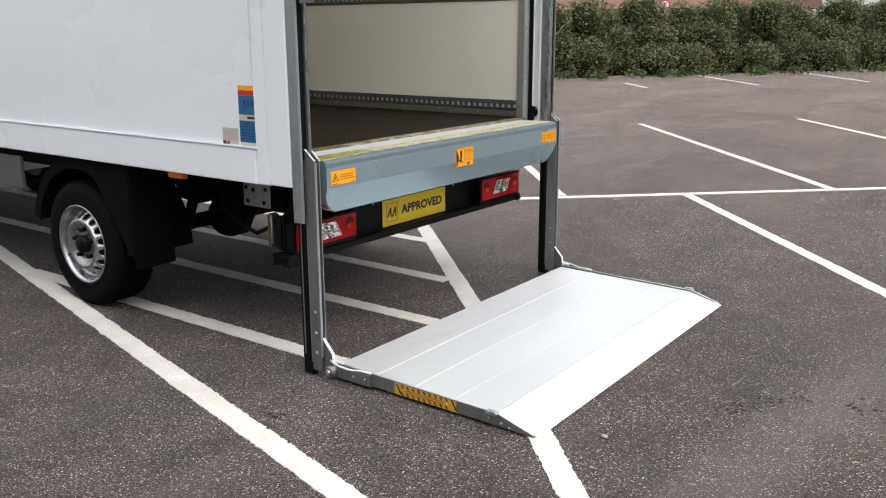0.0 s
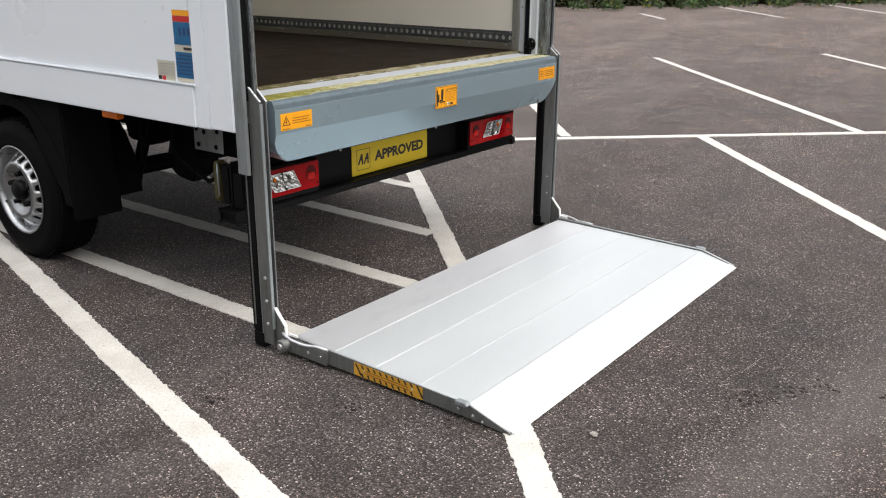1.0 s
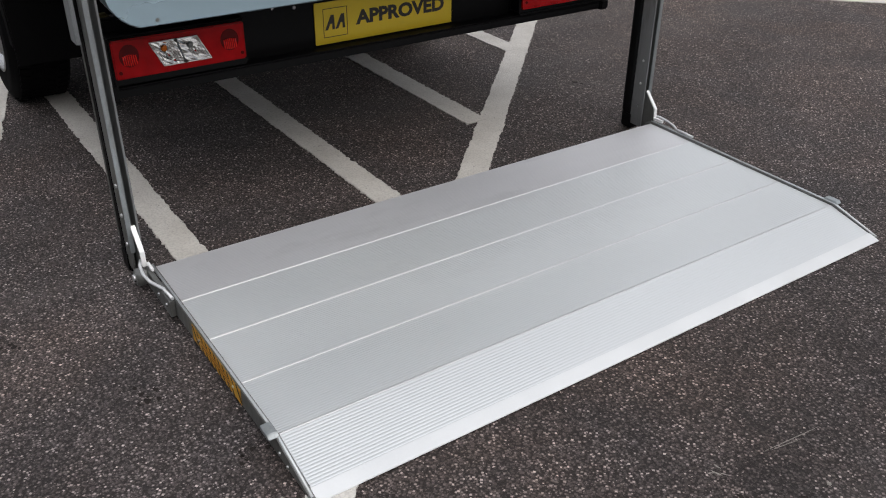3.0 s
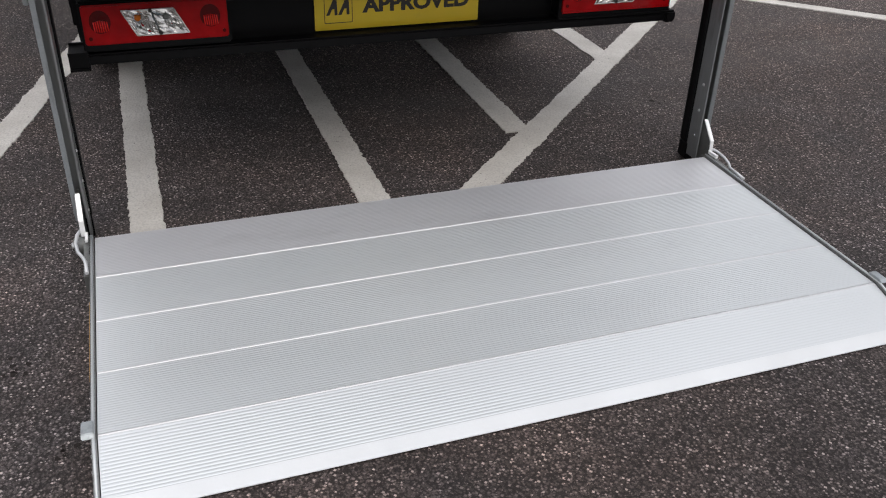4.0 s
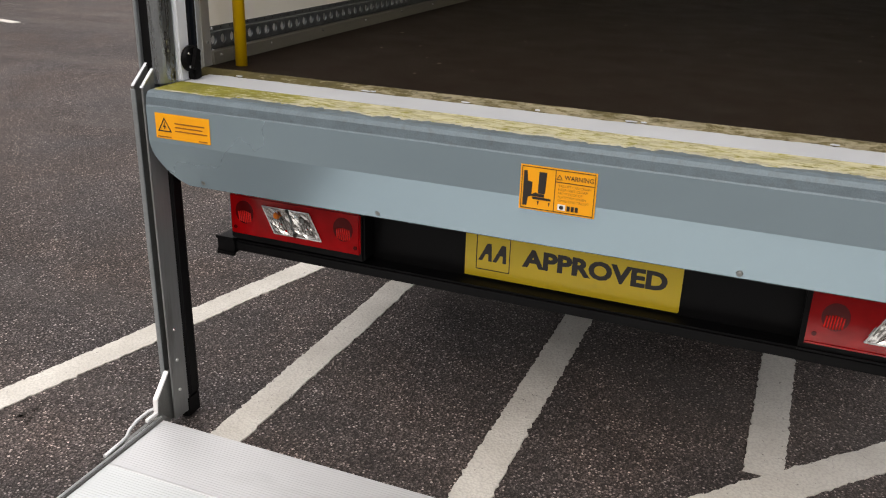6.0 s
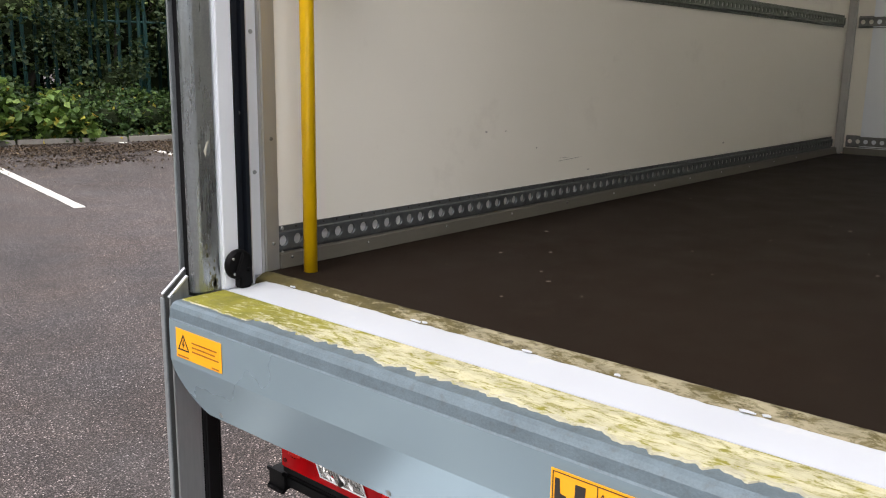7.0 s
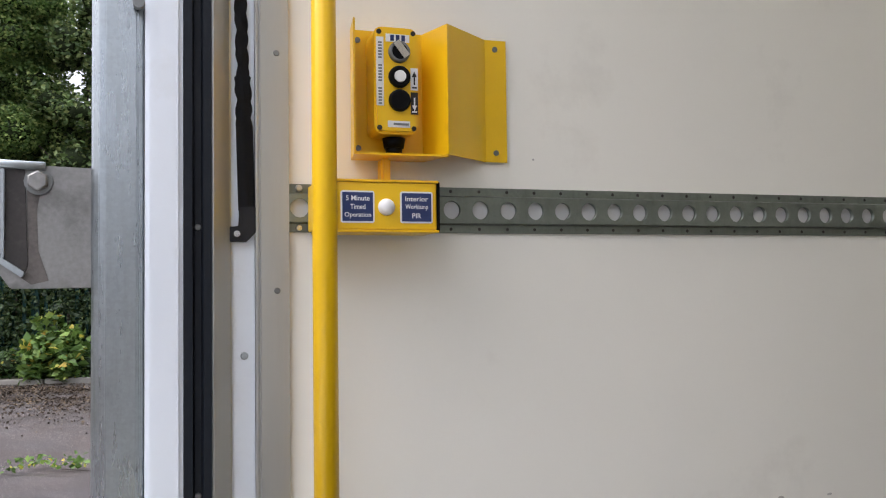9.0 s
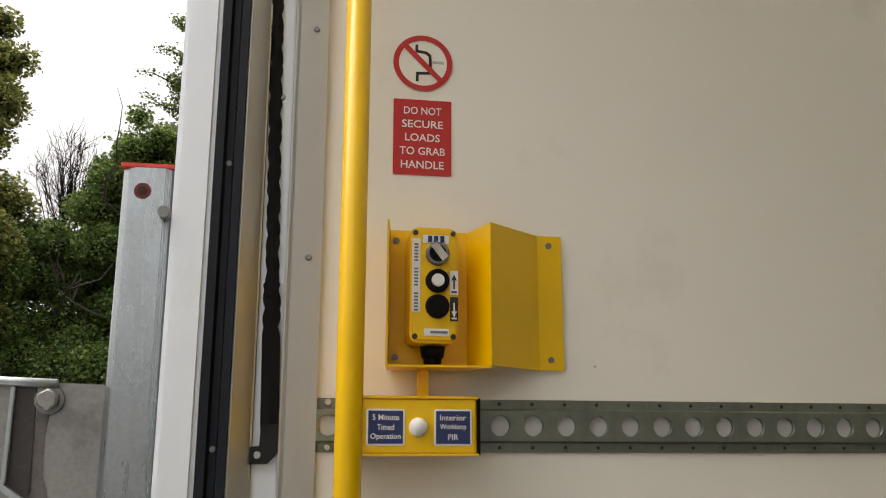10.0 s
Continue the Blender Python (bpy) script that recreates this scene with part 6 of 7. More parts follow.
for i in range(46):
    f = i / 45
    x, y = -17.2 + 20.5 * f, 14.0 + 34.0 * f
    for k in range(3):
        h, up = rng.uniform(0.75, 1.25), 0.86 + 0.5 * f
        blobs.append((x - 1.0 + rng.normal() * 0.4 - 0.35 * k, y + 0.6 + rng.normal() * 0.4 + 0.25 * k, (0.50 + 0.64 * k + rng.normal() * 0.1) * up, rng.uniform(0.6, 1.05), rng.uniform(0.6, 1.05), h * 0.72 * up))
hedge = thing("hedge", (-7, 26, 0), "tall overgrown bramble hedge along the far edge of the car park", "hedge")
core("dark_core_fill", blobs, DARK_CORE, hedge)
leaves("leaves", blob_points(blobs, 190, rng), 0.095, HEDGE_LEAF, hedge, kind="stuff")
canes = bmesh.new()
for k in range(150):
    x, y, z, rx, ry, rz = blobs[int(rng.integers(len(blobs)))]
    a, lift_up = rng.uniform(0, math.tau), rng.uniform(0.2, 0.6)
    p = Vector((x + 0.5 * rx * math.cos(a), y + 0.5 * ry * math.sin(a), z + rz * 0.6))
    q = Vector((math.cos(a), math.sin(a), 0)) * rng.uniform(0.2, 0.6)
    tube([p, p + q * 0.5 + Vector((0, 0, lift_up)), p + q + Vector((0, 0, lift_up * 0.8))], 0.008, 4, bm=canes)
part("cane", canes, BARK, hedge, kind="stuff")
low = [(-11.2 + 0.5 * k + rng.normal() * 0.2, 21.3 + 0.80 * k + rng.normal() * 0.25, 0.10, 0.35, 0.35, 0.2) for k in range(24)]
leaves("low_growth", blob_points(low, 170, rng), 0.09, BRAMBLE_LEAF, None, "bright low weeds creeping onto the tarmac", kind="stuff", category="weeds")

fence = thing("palisade_fence", (-4, -16.9, 0), "dark green steel palisade fence among the trees", "fence")
tmp = bmesh.new()
half, pts = 0.036, [(-0.036, 0.012), (-0.018, -0.004), (0.0, 0.006), (0.018, -0.004), (0.036, 0.012)]
lo, hi = [tmp.verts.new((x, y, 0.08)) for x, y in pts], [tmp.verts.new((x, y, 2.55 + (0.12 if k in (0, 2, 4) else 0.02))) for k, (x, y) in enumerate(pts)]
for k in range(4):
    tmp.faces.new((lo[k], lo[k + 1], hi[k + 1], hi[k]))
bmesh.ops.solidify(tmp, geom=tmp.faces[:], thickness=0.003)
pale_mesh = bpy.data.meshes.new("pale")
tmp.to_mesh(pale_mesh)
tmp.free()
pale_mesh.materials.append(FENCE_GREEN)
for i in range(122):
    x = -17.5 + 0.19 * i
    ob = new("pale", pale_mesh)
    ob.parent = fence
    ob.matrix_local = Matrix.Translation((x + 4, kerb_y(x) - 1.9 + 16.9, random.uniform(-0.03, 0.03))) @ turn @ Matrix.Rotation(radians(random.gauss(0, 1.0)), 4, "Y")
for z in (0.55, 2.2):
    part("rail", tube([(-17.6, kerb_y(-17.6) - 1.93, z), (5.7, kerb_y(5.7) - 1.93, z)], 0.03, 4), FENCE_GREEN, fence)
for i in range(9):
    x = -17 + 2.75 * i
    part("post", box(x - 0.05, x + 0.05, kerb_y(x) - 2.06, kerb_y(x) - 1.96, 0.02, 2.3, 0.004), FENCE_GREEN, fence)

shrubs = [(x + rng.normal() * 0.3, kerb_y(x) - 1.5 + rng.normal() * 0.15, rng.uniform(0.35, 1.1), rng.uniform(0.25, 0.5), 0.25, rng.uniform(0.25, 0.5)) for x in np.linspace(-2.6, 4.5, 26)]
leaves("shrub_leaves", blob_points(shrubs, 130, rng), 0.085, DARK_SHRUB, None, "dark green shrubs growing against the fence", kind="stuff", category="shrubs")
climbers = [(x + rng.normal() * 0.2, kerb_y(x) - 1.55 + rng.normal() * 0.1, rng.uniform(0.7, 2.3), rng.uniform(0.2, 0.5), 0.22, rng.uniform(0.2, 0.45)) for x in np.linspace(-16, 5, 84)]
leaves("climbing_leaves", blob_points(climbers, 120, rng), 0.10, DARK_SHRUB, None, "dark ivy leaves climbing over the fence", kind="stuff", category="climber")
brambles = thing("brambles", (-4, -16.3, 0), "green bramble bushes growing over the verge and kerb", "bushes")
blobs = []
for i in range(64):
    x = -17 + 0.36 * i
    tall = 0.75 + 0.5 * noise.noise(Vector((x * 0.45, 4, 0))) + (0.35 if -6.2 < x < -3.2 else 0) 
    tall *= 1.0 if x < -2.4 else 0.5
    for k in range(2):
        blobs.append((x + rng.normal() * 0.15, kerb_y(x) - 0.75 - 0.55 * k + rng.normal() * 0.1, 0.18 + 0.24 * tall * (1 + k), rng.uniform(0.3, 0.55), rng.uniform(0.3, 0.5), max(0.2, tall * rng.uniform(0.35, 0.55))))
core("dark_core_fill", blobs, DARK_CORE, brambles, 0.7)
leaves("leaves", blob_points(blobs, 250, rng), 0.10, BRAMBLE_LEAF, brambles, kind="stuff")
low = [(-16 + 0.5 * k + rng.normal() * 0.3, kerb_y(-16 + 0.5 * k) - 0.12 + rng.normal() * 0.14, 0.07, 0.30, 0.18, 0.10) for k in range(44)]
leaves("creepers", blob_points(low, 170, rng), 0.075, BRAMBLE_LEAF, None, "low green creepers hanging over the kerb", kind="stuff", category="weeds")
# leaf litter lying along the kerb
pts = []
for k in range(80000):
    x = rng.uniform(-9, 4)
    d = abs(rng.normal()) * 1.7
    if 0.8 * noise.noise(Vector((x * 0.6, d * 1.6, 8))) + 0.6 * noise.noise(Vector((x * 2.2, d * 5.0, 3))) + 0.2 * rng.normal() > 0.10 - 0.34 * math.exp(-((d - 1.1) / 0.9) ** 2) + 0.09 * d:
        pts.append((x, kerb_y(x) + 0.08 + d, 0.008 + 0.012 * rng.random()))
for cx, cy, rx, ry, n in ((0.3, -13.3, 1.1, 0.9, 4200), (-0.9, -14.0, 0.9, 0.5, 2200), (-1.6, -12.6, 0.35, 0.2, 500), (-2.3, -12.3, 0.55, 0.22, 900), (-2.5, -11.0, 0.40, 0.20, 700),
                          (-5.0, -11.9, 1.0, 0.35, 1900), (-3.6, -13.6, 0.8, 0.6, 1600), (-5.9, -12.9, 0.9, 0.5, 1600), (-0.1, -11.5, 0.5, 0.25, 500), (1.4, -14.0, 0.9, 0.8, 1800)):
    for k in range(n):
        a, b = rng.normal() * rx, rng.normal() * ry
        if noise.noise(Vector((a * 2.1 + cx, b * 4.5, 6))) + 0.5 * noise.noise(Vector((a * 7, b * 12, cx))) > -0.12:
            pts.append((cx + a, cy + b, 0.006 + 0.010 * rng.random()))
pts = [p for p in pts if p[1] > kerb_y(p[0]) + 0.07 and abs(p[0] + 0.39 - 0.1207 * (p[1] + 8.48)) > 0.09]
leaves("leaf_litter", np.array(pts), 0.042, LITTER, None, "brown fallen leaves lying along the kerb", 0.15, kind="stuff", category="leaf litter")
# brighter bramble bushes that spill over the kerb
BRIGHT_LEAF = leaf_material("fresh_bramble_leaves", ((0.0, (0.030, 0.06, 0.012)), (0.5, (0.092, 0.17, 0.032)), (0.88, (0.19, 0.28, 0.065)), (0.96, (0.5, 0.44, 0.07)), (1.0, (0.42, 0.22, 0.04))), 0.3)
for cx, wide, high, n in ((-4.5, 1.35, 1.2, 62), (-6.4, 0.5, 0.7, 12), (-2.5, 0.75, 0.75, 22), (1.75, 0.5, 1.0, 18)):
    bush = thing("bramble_bush", (cx, kerb_y(cx), 0), "fresh yellow-green bramble bush spilling over the kerb", "bush")
    tufts = []
    for k in range(n):
        f = rng.random()
        x = cx + rng.uniform(-1, 1) * wide * (1 - 0.5 * f)
        tufts.append((x, kerb_y(x) - 0.05 - 0.45 * f + rng.normal() * 0.12, 0.06 + high * f, rng.uniform(0.16, 0.28), rng.uniform(0.16, 0.26), rng.uniform(0.12, 0.22)))
    canes = bmesh.new()
    for x, y, z, *r in tufts[::2]:
        tube([(cx + (x - cx) * 0.4, kerb_y(cx) - 0.35, 0.05), (x, y - 0.08, z * 0.8 + 0.1), (x, y, z)], 0.006, 5, bm=canes)
    part("cane", canes, BARK, bush, kind="stuff")
    leaves("leaves", blob_points(tufts, 125, rng), 0.165, BRIGHT_LEAF, bush, kind="stuff")
for cx, out, n in ((-4.4, 0.5, 5), (-3.8, 1.2, 11), (-3.4, 1.7, 15), (-2.95, 1.8, 16)):
    runner_bits = [(cx + rng.normal() * 0.20, kerb_y(cx) + 0.1 + 0.6 * out * rng.random(), 0.05 + 0.10 * rng.random(), 0.17, 0.13, 0.07) for k in range(n)]
    leaves("creepers", blob_points(runner_bits, 150, rng), 0.10, BRIGHT_LEAF, None, "fresh green creeper lying on the tarmac", kind="stuff", category="weeds")
cane = [(0.75, -8.52, 0.012), (0.48, -8.32, 0.02), (0.35, -8.2, 0.02), (0.2, -8.03, 0.014), (0.04, -7.89, 0.012)]
trailing = thing("bramble_runner", (0.4, -8.2, 0), "thin bramble runner with green leaves lying on the tarmac", "weeds")
part("cane", tube(cane, 0.005, 6), BARK, trailing)
leaves("leaves", blob_points([(0.46, -8.31, 0.05, 0.05, 0.04, 0.03), (0.27, -8.12, 0.05, 0.05, 0.04, 0.03), (0.62, -8.42, 0.05, 0.05, 0.04, 0.03)], 900, rng), 0.06, BRIGHT_LEAF, trailing, kind="stuff")
bm = bmesh.new()
for cx, cy, spread, n in ((1.66, -0.275, 0.035, 26), (1.74, -0.16, 0.03, 16), (1.62, -0.355, 0.02, 10), (1.84, -0.065, 0.03, 12), (2.05, 0.014, 0.04, 16), (0.87, -1.12, 0.02, 8), (0.545, -1.24, 0.02, 8), (0.142, -1.49, 0.02, 8), (-0.658, 1.277, 0.02, 5)):
    for k in range(n):
        r = rng.uniform(0.0025, 0.0095)
        flat([(px * rng.uniform(0.5, 1.5), py * rng.uniform(0.5, 1.3)) for px, py in disc(r, 8)], Matrix.Translation((cx + rng.normal() * spread, cy + rng.normal() * spread, 0.0012)), bm, 0.0006)
part("tar_spots", bm, TAR, None, "small black tar spots on the tarmac", kind="stuff", category="stain")
bm = bmesh.new()
for x, y, w, h, a in ((1.546, -0.015, 0.17, 0.0022, 84), (1.550, -0.045, 0.09, 0.0016, 80), (1.521, -0.253, 0.03, 0.004, 20), (1.535, -0.240, 0.025, 0.003, 35), (1.515, -0.262, 0.02, 0.003, 60), (1.508, -0.235, 0.018, 0.004, 10), (-1.15, -5.2, 0.05, 0.012, 30)):
    flat([(px * w / 2 * rng.uniform(0.8, 1.2), py * h / 2 * rng.uniform(0.6, 1.3)) for px, py in disc(1, 10)], Matrix.Translation((x, y, 0.0012)) @ Matrix.Rotation(radians(a), 4, "Z"), bm, 0.0005)
part("pale_scratches", bm, PEBBLE, None, "pale scratches and scraps on the tarmac", kind="stuff", category="stain")
# a tarmac joint with a few weeds in it, and scattered grit
bm = bmesh.new()
prev = None
for k in range(60):
    x = -0.9 + 0.05 * k
    y = -8.13 - 0.543 * (x - 0.5) + 0.03 * noise.noise(Vector((x * 5, 0, 1)))
    w = 0.006 + 0.004 * noise.noise(Vector((x * 9, 3, 1)))
    row = [bm.verts.new((x, y - w, 0.002)), bm.verts.new((x, y + w, 0.002))]
    if prev:
        bm.faces.new((prev[0], row[0], row[1], prev[1]))
    prev = row
part("tarmac_joint", bm, SOIL, None, "dark open joint in the tarmac with soil in it", kind="structure", category="ground")
for x, y in ((1.09, -8.48), (0.93, -8.62), (0.66, -8.50)):
    spots = [(x + rng.normal() * 0.05, y + rng.normal() * 0.02, 0.03, 0.06, 0.05, 0.04) for k in range(3)]
    leaves("joint_weed", blob_points(spots, 700, rng), 0.055, BRIGHT_LEAF, None, "small green weed growing from a tarmac joint", kind="stuff", category="weeds")
bm = bmesh.new()
for k in range(120):
    x, y = rng.uniform(-2, 4.0), rng.uniform(-3.2, 3.0)
    t = bmesh.new()
    bmesh.ops.create_icosphere(t, subdivisions=1, radius=rng.uniform(0.0025, 0.006))
    bmesh.ops.transform(t, matrix=Matrix.Translation((x, y, 0.002)) @ Matrix.Diagonal((1.2, 0.9, 0.7, 1)), verts=t.verts)
    join(bm, t)
part("loose_grit", bm, PEBBLE, None, "pale loose grit scattered on the tarmac", kind="stuff", category="grit")
for x, y, r in ((1.309, -0.881, 0.0115), (1.40, -1.9, 0.008)):
    bm = bmesh.new()
    bmesh.ops.create_icosphere(bm, subdivisions=2, radius=r)
    for v in bm.verts:
        v.co = Vector((x + v.co.x * 1.3, y + v.co.y * 0.9, 0.006 + v.co.z * 0.5)) + v.co * 0.5 * noise.noise(v.co * 120)
    part("pebble", bm, PEBBLE, None, "small pale pebble lying on the tarmac", category="pebble", group="pebbles")


def tree(name, at, height, lean, limbs, crown, per_area, leaf, label, trunk_r=0.13, material=None, dense=0.0):
    ob = thing(name, at, label, "tree")
    rnd = random.Random(int(at[0] * 100) + 991)
    base = Vector(at)
    bm = bmesh.new()
    top = base + Vector((lean[0], lean[1], height))
    line = [base.lerp(top, k / 6) + Vector((rnd.gauss(0, 0.08), rnd.gauss(0, 0.08), 0)) * (k > 0) for k in range(7)]
    tube(line, [trunk_r * (1 - 0.13 * k) for k in range(7)], 9, bm)

    def limb(p, d, length, r, depth):
        pts, q = [p], p
        for k in range(4):
            d = (d + Vector((rnd.gauss(0, 0.22), rnd.gauss(0, 0.22), rnd.gauss(0.10, 0.15)))).normalized()
            q = q + d * length / 4
            pts.append(q)
        tube(pts, [r * (1 - 0.2 * k) for k in range(5)], 6 if depth else 4, bm)
        if depth:
            for k in range(3):
                a = rnd.uniform(0, math.tau)
                limb(pts[rnd.randint(1, 4)], (d + Vector((math.cos(a), math.sin(a), rnd.uniform(-0.2, 0.6))) * 0.8).normalized(), length * rnd.uniform(0.45, 0.7), r * 0.45, depth - 1)
    for k in range(limbs):
        a = rnd.uniform(0, math.tau)
        limb(line[2 + k % 5], Vector((math.cos(a), math.sin(a), rnd.uniform(0.3, 1.1))).normalized(), height * rnd.uniform(0.25, 0.42), trunk_r * 0.4, 1)
    part("trunk", bm, BARK, ob)
    if crown:
        pts = blob_points(crown, per_area, np.random.default_rng(int(abs(at[0] * 37)) + 5))
        leaves("crown", pts, leaf, material or TREE_LEAF, ob, kind="stuff")
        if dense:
            core("dark_core_fill", crown, DARK_CORE, ob, dense)
    return ob


def crown_of(cx, cy, z0, z1, r, n, seed):
    g = np.random.default_rng(seed)
    out = []
    for k in range(n):
        f = g.random()
        a, rr = g.uniform(0, math.tau), r * math.sqrt(g.random()) * (1 - 0.45 * f)
        s = g.uniform(0.28, 0.62) * r * 0.55
        out.append((cx + rr * math.cos(a), cy + rr * math.sin(a), z0 + (z1 - z0) * f, s, s, s * 0.75))
    return out


GREEN_TREE = "leafy green tree behind the fence"
for k, (x, dy, h, z0, z1, r, n) in enumerate(((-15.5, -3.4, 5.5, 1.8, 7.0, 2.3, 34), (-12.6, -3.0, 5.0, 1.7, 6.5, 2.2, 34), (-9.8, -3.6, 5.5, 1.9, 7.0, 2.3, 34),
                                            (-7.0, -3.0, 5.2, 1.8, 6.6, 2.2, 34), (-4.6, -3.6, 5.0, 1.9, 6.4, 2.1, 34), (-2.3, -3.2, 6.4, 1.9, 7.6, 2.0, 60),
                                            (-0.2, -3.6, 6.4, 1.2, 7.6, 1.8, 66), (1.3, -3.3, 6.6, 1.0, 7.9, 1.6, 84))):
    y = kerb_y(x) + dy
    tree("tree", (x, y, 0), h, (random.uniform(-0.3, 0.3), random.uniform(-0.3, 0.3)), 7, crown_of(x, y, z0, z1, r, n, 30 + k), 150, 0.11, GREEN_TREE, dense=0.6)
    # dark saplings in the thicket below each crown
    for j in range(4):
        xx = x + random.uniform(-1.3, 1.3)
        tree("sapling", (xx, kerb_y(xx) - 2.4 - random.random() * 1.2, 0), random.uniform(2.6, 4.2), (random.uniform(-0.4, 0.4), 0), 3, None, 0, 0.1, "thin dark sapling trunk behind the fence", 0.045)
under = []
for i in range(60):
    x = -17 + 0.385 * i
    under.append((x, kerb_y(x) - 2.9 + rng.normal() * 0.3, rng.uniform(0.4, 2.4), rng.uniform(0.4, 0.8), 0.5, rng.uniform(0.5, 0.9)))
    under.append((x, kerb_y(x) - 4.6 + rng.normal() * 0.5, rng.uniform(0.5, 3.0), rng.uniform(0.6, 1.1), 0.6, rng.uniform(0.6, 1.0)))
for i in range(40):
    x = -17 + 0.55 * i
    under.append((x, kerb_y(x) - 6.2 + rng.normal() * 0.4, rng.uniform(0.6, 3.4), rng.uniform(0.7, 1.1), 0.6, rng.uniform(0.8, 1.2)))
thicket = thing("thicket", (-4, -17, 0), "dark shaded undergrowth behind the fence", "bushes")
core("dark_core_fill", under, DARK_CORE, thicket, 0.78)
leaves("leaves", blob_points(under, 110, rng), 0.10, TREE_LEAF, thicket, kind="stuff")
# three fuller trees beside the post
def heap(cx, cy, layers, seed):
    g = np.random.default_rng(seed)
    k = 1.1
    layers = [(z * k, w * k, r * k, n) for z, w, r, n in layers]
    return [(cx + g.uniform(-w, w), cy + g.normal() * 0.45, z + g.normal() * 0.15, r * g.uniform(0.75, 1.2), r * 0.9, r * g.uniform(0.6, 0.95)) for z, w, r, n in layers for i in range(n)]


tree("tree", (3.25, -19.9, 0), 6.4, (0.2, 0), 7, heap(3.25, -19.9, [(0.9, 1.3, 0.7, 8), (2.0, 1.3, 0.7, 9), (3.1, 1.3, 0.65, 9), (4.3, 1.25, 0.62, 12), (5.3, 1.15, 0.6, 13), (6.2, 1.05, 0.55, 13), (6.9, 1.0, 0.5, 13), (7.4, 0.85, 0.42, 13), (7.75, 0.55, 0.3, 9)], 3), 430, 0.085, GREEN_TREE, dense=0.5, material=LIGHT_LEAF)
tree("tree", (5.3, -20.2, 0), 5.3, (-0.1, 0), 7, heap(5.3, -20.2, [(0.8, 1.1, 0.7, 8), (1.8, 1.1, 0.7, 8), (2.9, 1.1, 0.6, 9), (3.9, 1.1, 0.55, 10), (4.8, 1.05, 0.5, 12), (5.4, 1.0, 0.42, 11), (5.75, 0.9, 0.3, 9)], 4), 430, 0.085, GREEN_TREE, dense=0.5, material=LIGHT_LEAF)
tree("tree", (8.5, -19.5, 0), 9.0, (0.1, 0), 8, heap(7.9, -19.5, [(1.0, 1.6, 0.8, 9), (2.4, 1.6, 0.8, 9), (3.8, 1.5, 0.75, 10), (5.2, 1.5, 0.7, 12), (6.4, 1.5, 0.6, 13), (7.5, 1.4, 0.55, 13), (8.5, 1.5, 0.5, 13), (9.4, 1.45, 0.45, 12), (10.0, 1.2, 0.38, 10)], 5), 230, 0.10, GREEN_TREE, material=SUNLIT_LEAF, dense=0.5)
# a sparse tree that reaches over the post, and a bare one
x, y = 2.57, -20.7
thin = thing("tree", (x, y, 0), "tall thin tree with sparse leafy branches against the sky", "tree")
bm, sparse = bmesh.new(), []
tube([(x, y, 0), (x - 0.05, y, 4.4), (x + 0.05, y, 8.8), (x, y, 12.7)], [0.12, 0.09, 0.05, 0.015], 8, bm)
for z, reach, r in ((8.47, 0.99, 0.33), (8.965, 1.925, 0.165), (9.46, 1.32, 0.22), (9.24, 0.55, 0.44), (10.01, 1.1, 0.242), (10.67, 1.21, 0.198), (11.33, 0.88, 0.22), (12.1, 0.495, 0.286), (10.45, 0.33, 0.495), (8.8, -0.55, 0.66), (9.9, -0.77, 0.66), (11.22, -0.44, 0.55)):
    line = []
    for k in range(6):
        f = k / 5
        p = (x + reach * f, y + 0.12 * math.sin(3 * f + z), z - 0.25 + 0.25 * f + 0.05 * math.sin(7 * f + 2 * z))
        line.append(p)
        if k:
            sparse.append((p[0], p[1], p[2], r * (1.1 - 0.65 * f), r * 0.8, r * (0.75 - 0.45 * f)))
    tube(line, [0.03 - 0.0045 * k for k in range(6)], 5, bm)
part("trunk", bm, BARK, thin)
leaves("crown", blob_points(sparse, 150, rng), 0.085, TREE_LEAF, thin, kind="stuff")
x, y = 5.65, -22.2
bare = thing("bare_tree", (x, y, 0), "bare leafless tree with fine dark twigs against the sky", "tree")
bm, twigs = bmesh.new(), bmesh.new()
tube([(x, y, 0), (x + 0.05, y, 3.5), (x, y, 6.6)], [0.10, 0.07, 0.045], 8, bm)
part("trunk", bm, TWIG, bare)
rnd = random.Random(77)
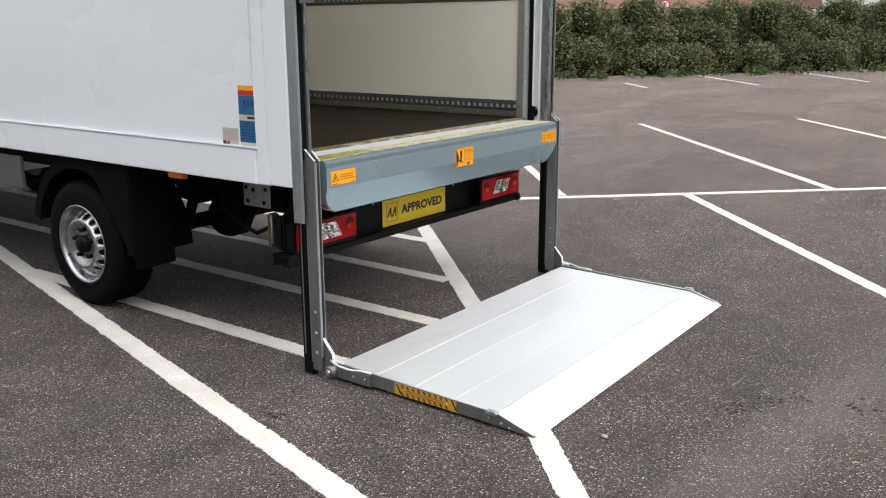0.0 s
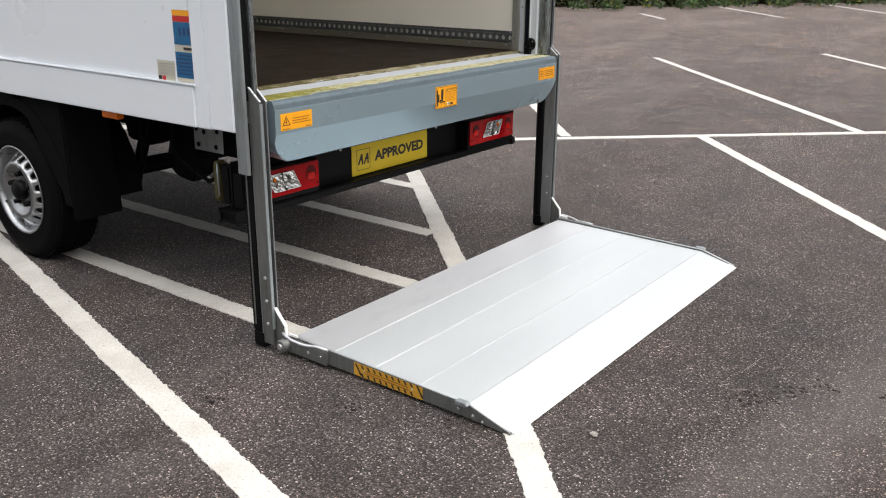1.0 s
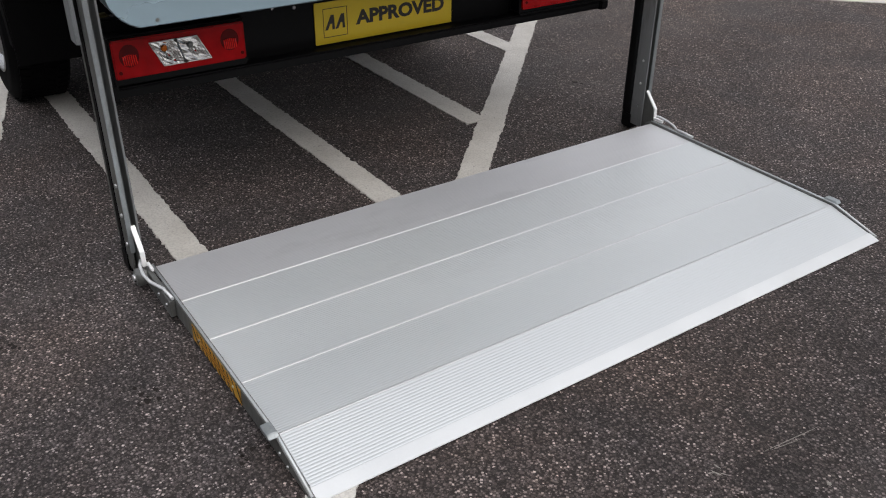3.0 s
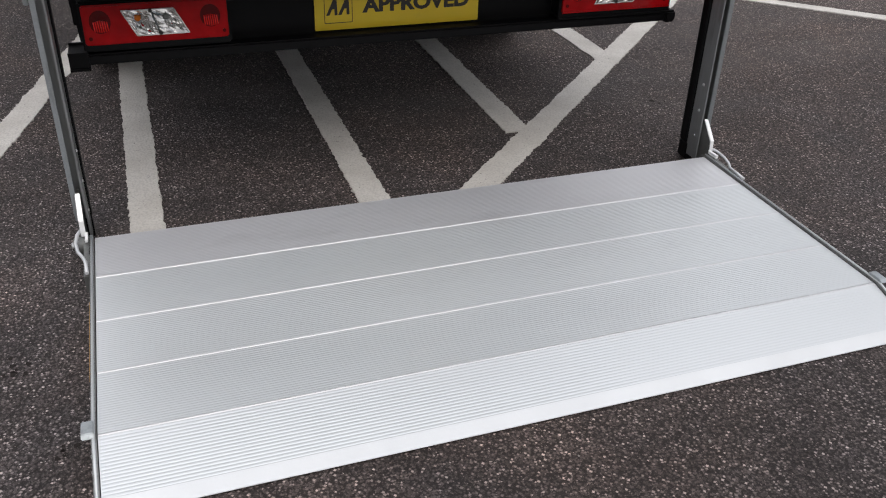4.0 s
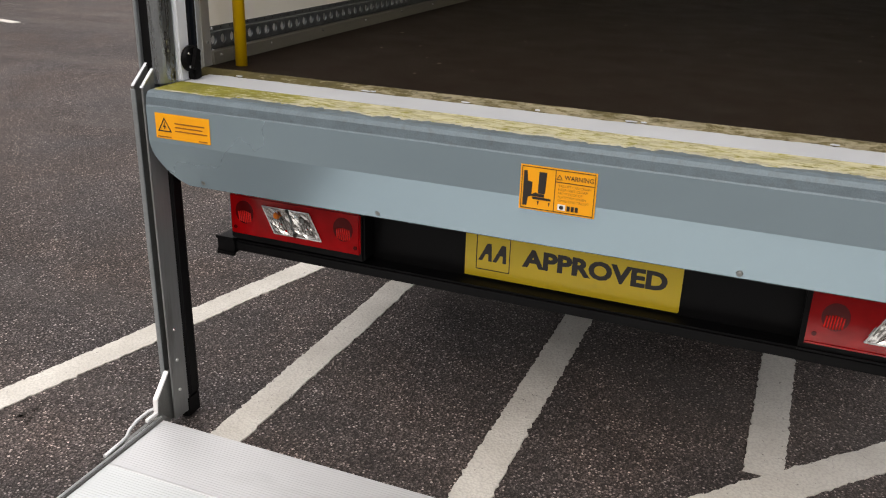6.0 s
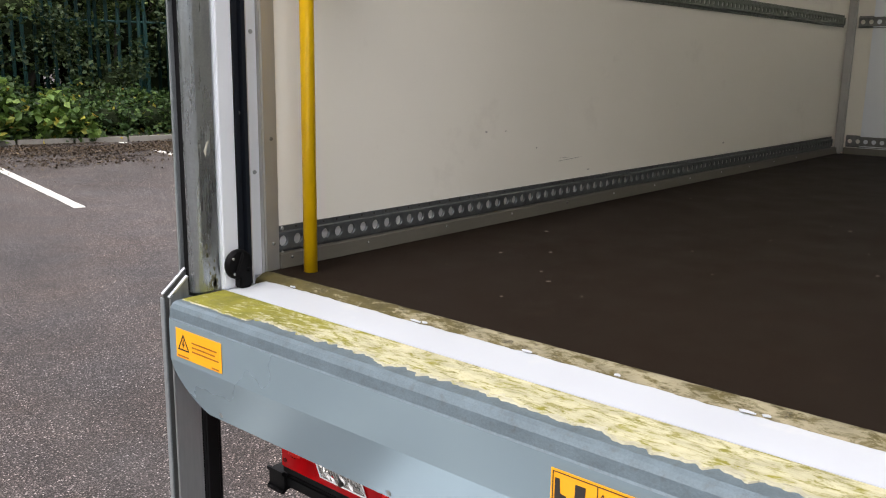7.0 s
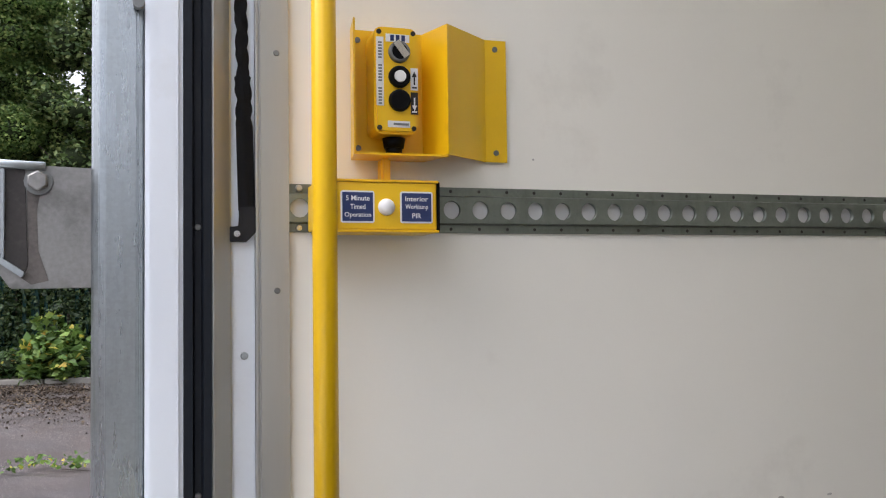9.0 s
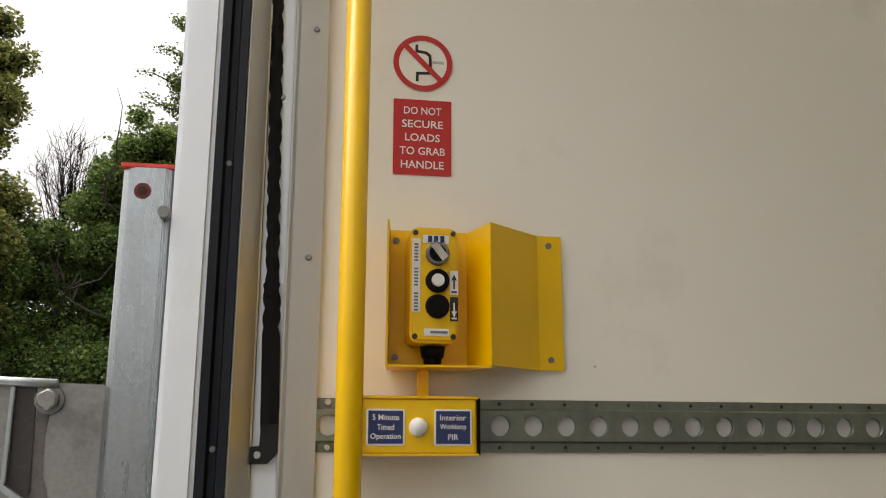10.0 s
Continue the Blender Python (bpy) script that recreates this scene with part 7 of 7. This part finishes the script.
for k in range(30):
    z, lean = rnd.uniform(5.6, 7.4), rnd.uniform(-1, 1)
    top = 9.3 + rnd.gauss(0, 0.22) - 0.9 * lean * lean
    line = [Vector((x + lean * 0.85 * f ** 0.8 + rnd.gauss(0, 0.03), y + rnd.gauss(0, 0.12) * f, z + (top - z) * f)) for f in (0, 0.2, 0.4, 0.6, 0.8, 1.0)]
    tube(line, [0.020, 0.016, 0.0125, 0.0095, 0.007, 0.005], 5, twigs)
    for j in range(17):
        f = rnd.uniform(0.15, 0.95) * 5
        a = line[int(f)].lerp(line[int(f) + 1], f - int(f))
        b = a + Vector((rnd.gauss(lean * 0.12, 0.16), rnd.gauss(0, 0.14), rnd.uniform(0.12, 0.42)))
        c = b + Vector((rnd.gauss(lean * 0.05, 0.07), rnd.gauss(0, 0.06), rnd.uniform(0.08, 0.28)))
        tube([a, b, c], [0.0075, 0.006, 0.0045], 4, twigs)
part("twigs", twigs, TWIG, bare, kind="stuff")

# unseen dark belt, added on the other sides to block low sky light
bm = bmesh.new()
line = [(3, 44), (16, 38), (28, 24), (33, 6), (32, -12), (24, -24), (11, -23)]
rows = []
for (ax, ay), (bx, by) in zip(line, line[1:]):
    for k in range(10):
        x, y = ax + (bx - ax) * k / 10, ay + (by - ay) * k / 10
        rows.append([bm.verts.new((x + 0.9 * noise.noise(Vector((x, y, h))), y + 0.9 * noise.noise(Vector((y, h, x))), (4.2 + 1.6 * noise.noise(Vector((x * 0.3, y * 0.3, 1)))) * h / 6)) for h in range(7)])
for a, b in zip(rows, rows[1:]):
    for k in range(6):
        bm.faces.new((a[k], b[k], b[k + 1], a[k + 1]))
part("unseen_dark_belt", bm, surface("unseen_belt_green", (0.035, 0.05, 0.022), 0.95, 0, 0.5, 0.8, 6, 0.8), None, "unseen dark green belt added to block low sky light", kind="structure", category="backdrop")

# distance beyond the hedge
house = thing("low_building", (-17, 36, 0), "pale low building with a brown roof beyond the hedge", "building")
part("wall", box(-30, -11, 43, 51, 0, 2.75, 0.02), WALL_PALE, house)
part("roof", prism([(42.4, 2.75), (51.6, 2.75), (47, 4.8)], "x", -30.5, -10.5), ROOF_BROWN, house)
post = thing("speed_sign", (-12.4, 32.6, 0), "round white speed sign on a post above the hedge", "sign")
part("post", cyl((-12.4, 32.6, 0), (-12.4, 32.6, 2.85), 0.035, 12), GALV, post)
face = Matrix.Translation((-12.4, 32.55, 2.6)) @ Matrix.Rotation(radians(22.0), 4, "Z") @ Matrix(((1, 0, 0, 0), (0, 0, -1, 0), (0, 1, 0, 0), (0, 0, 0, 1)))
part("sign_plate", flat(disc(0.22, 28), face, thick=0.004), WHITE_INK, post)
part("sign_ring", ring(bmesh.new(), 0.17, 0.22, face, 28, 0.006), RED, post)
lettering("5", 0.12, 0.2, face @ Matrix.Translation((0, 0, 0.007)), INK, post, bold=0.02)
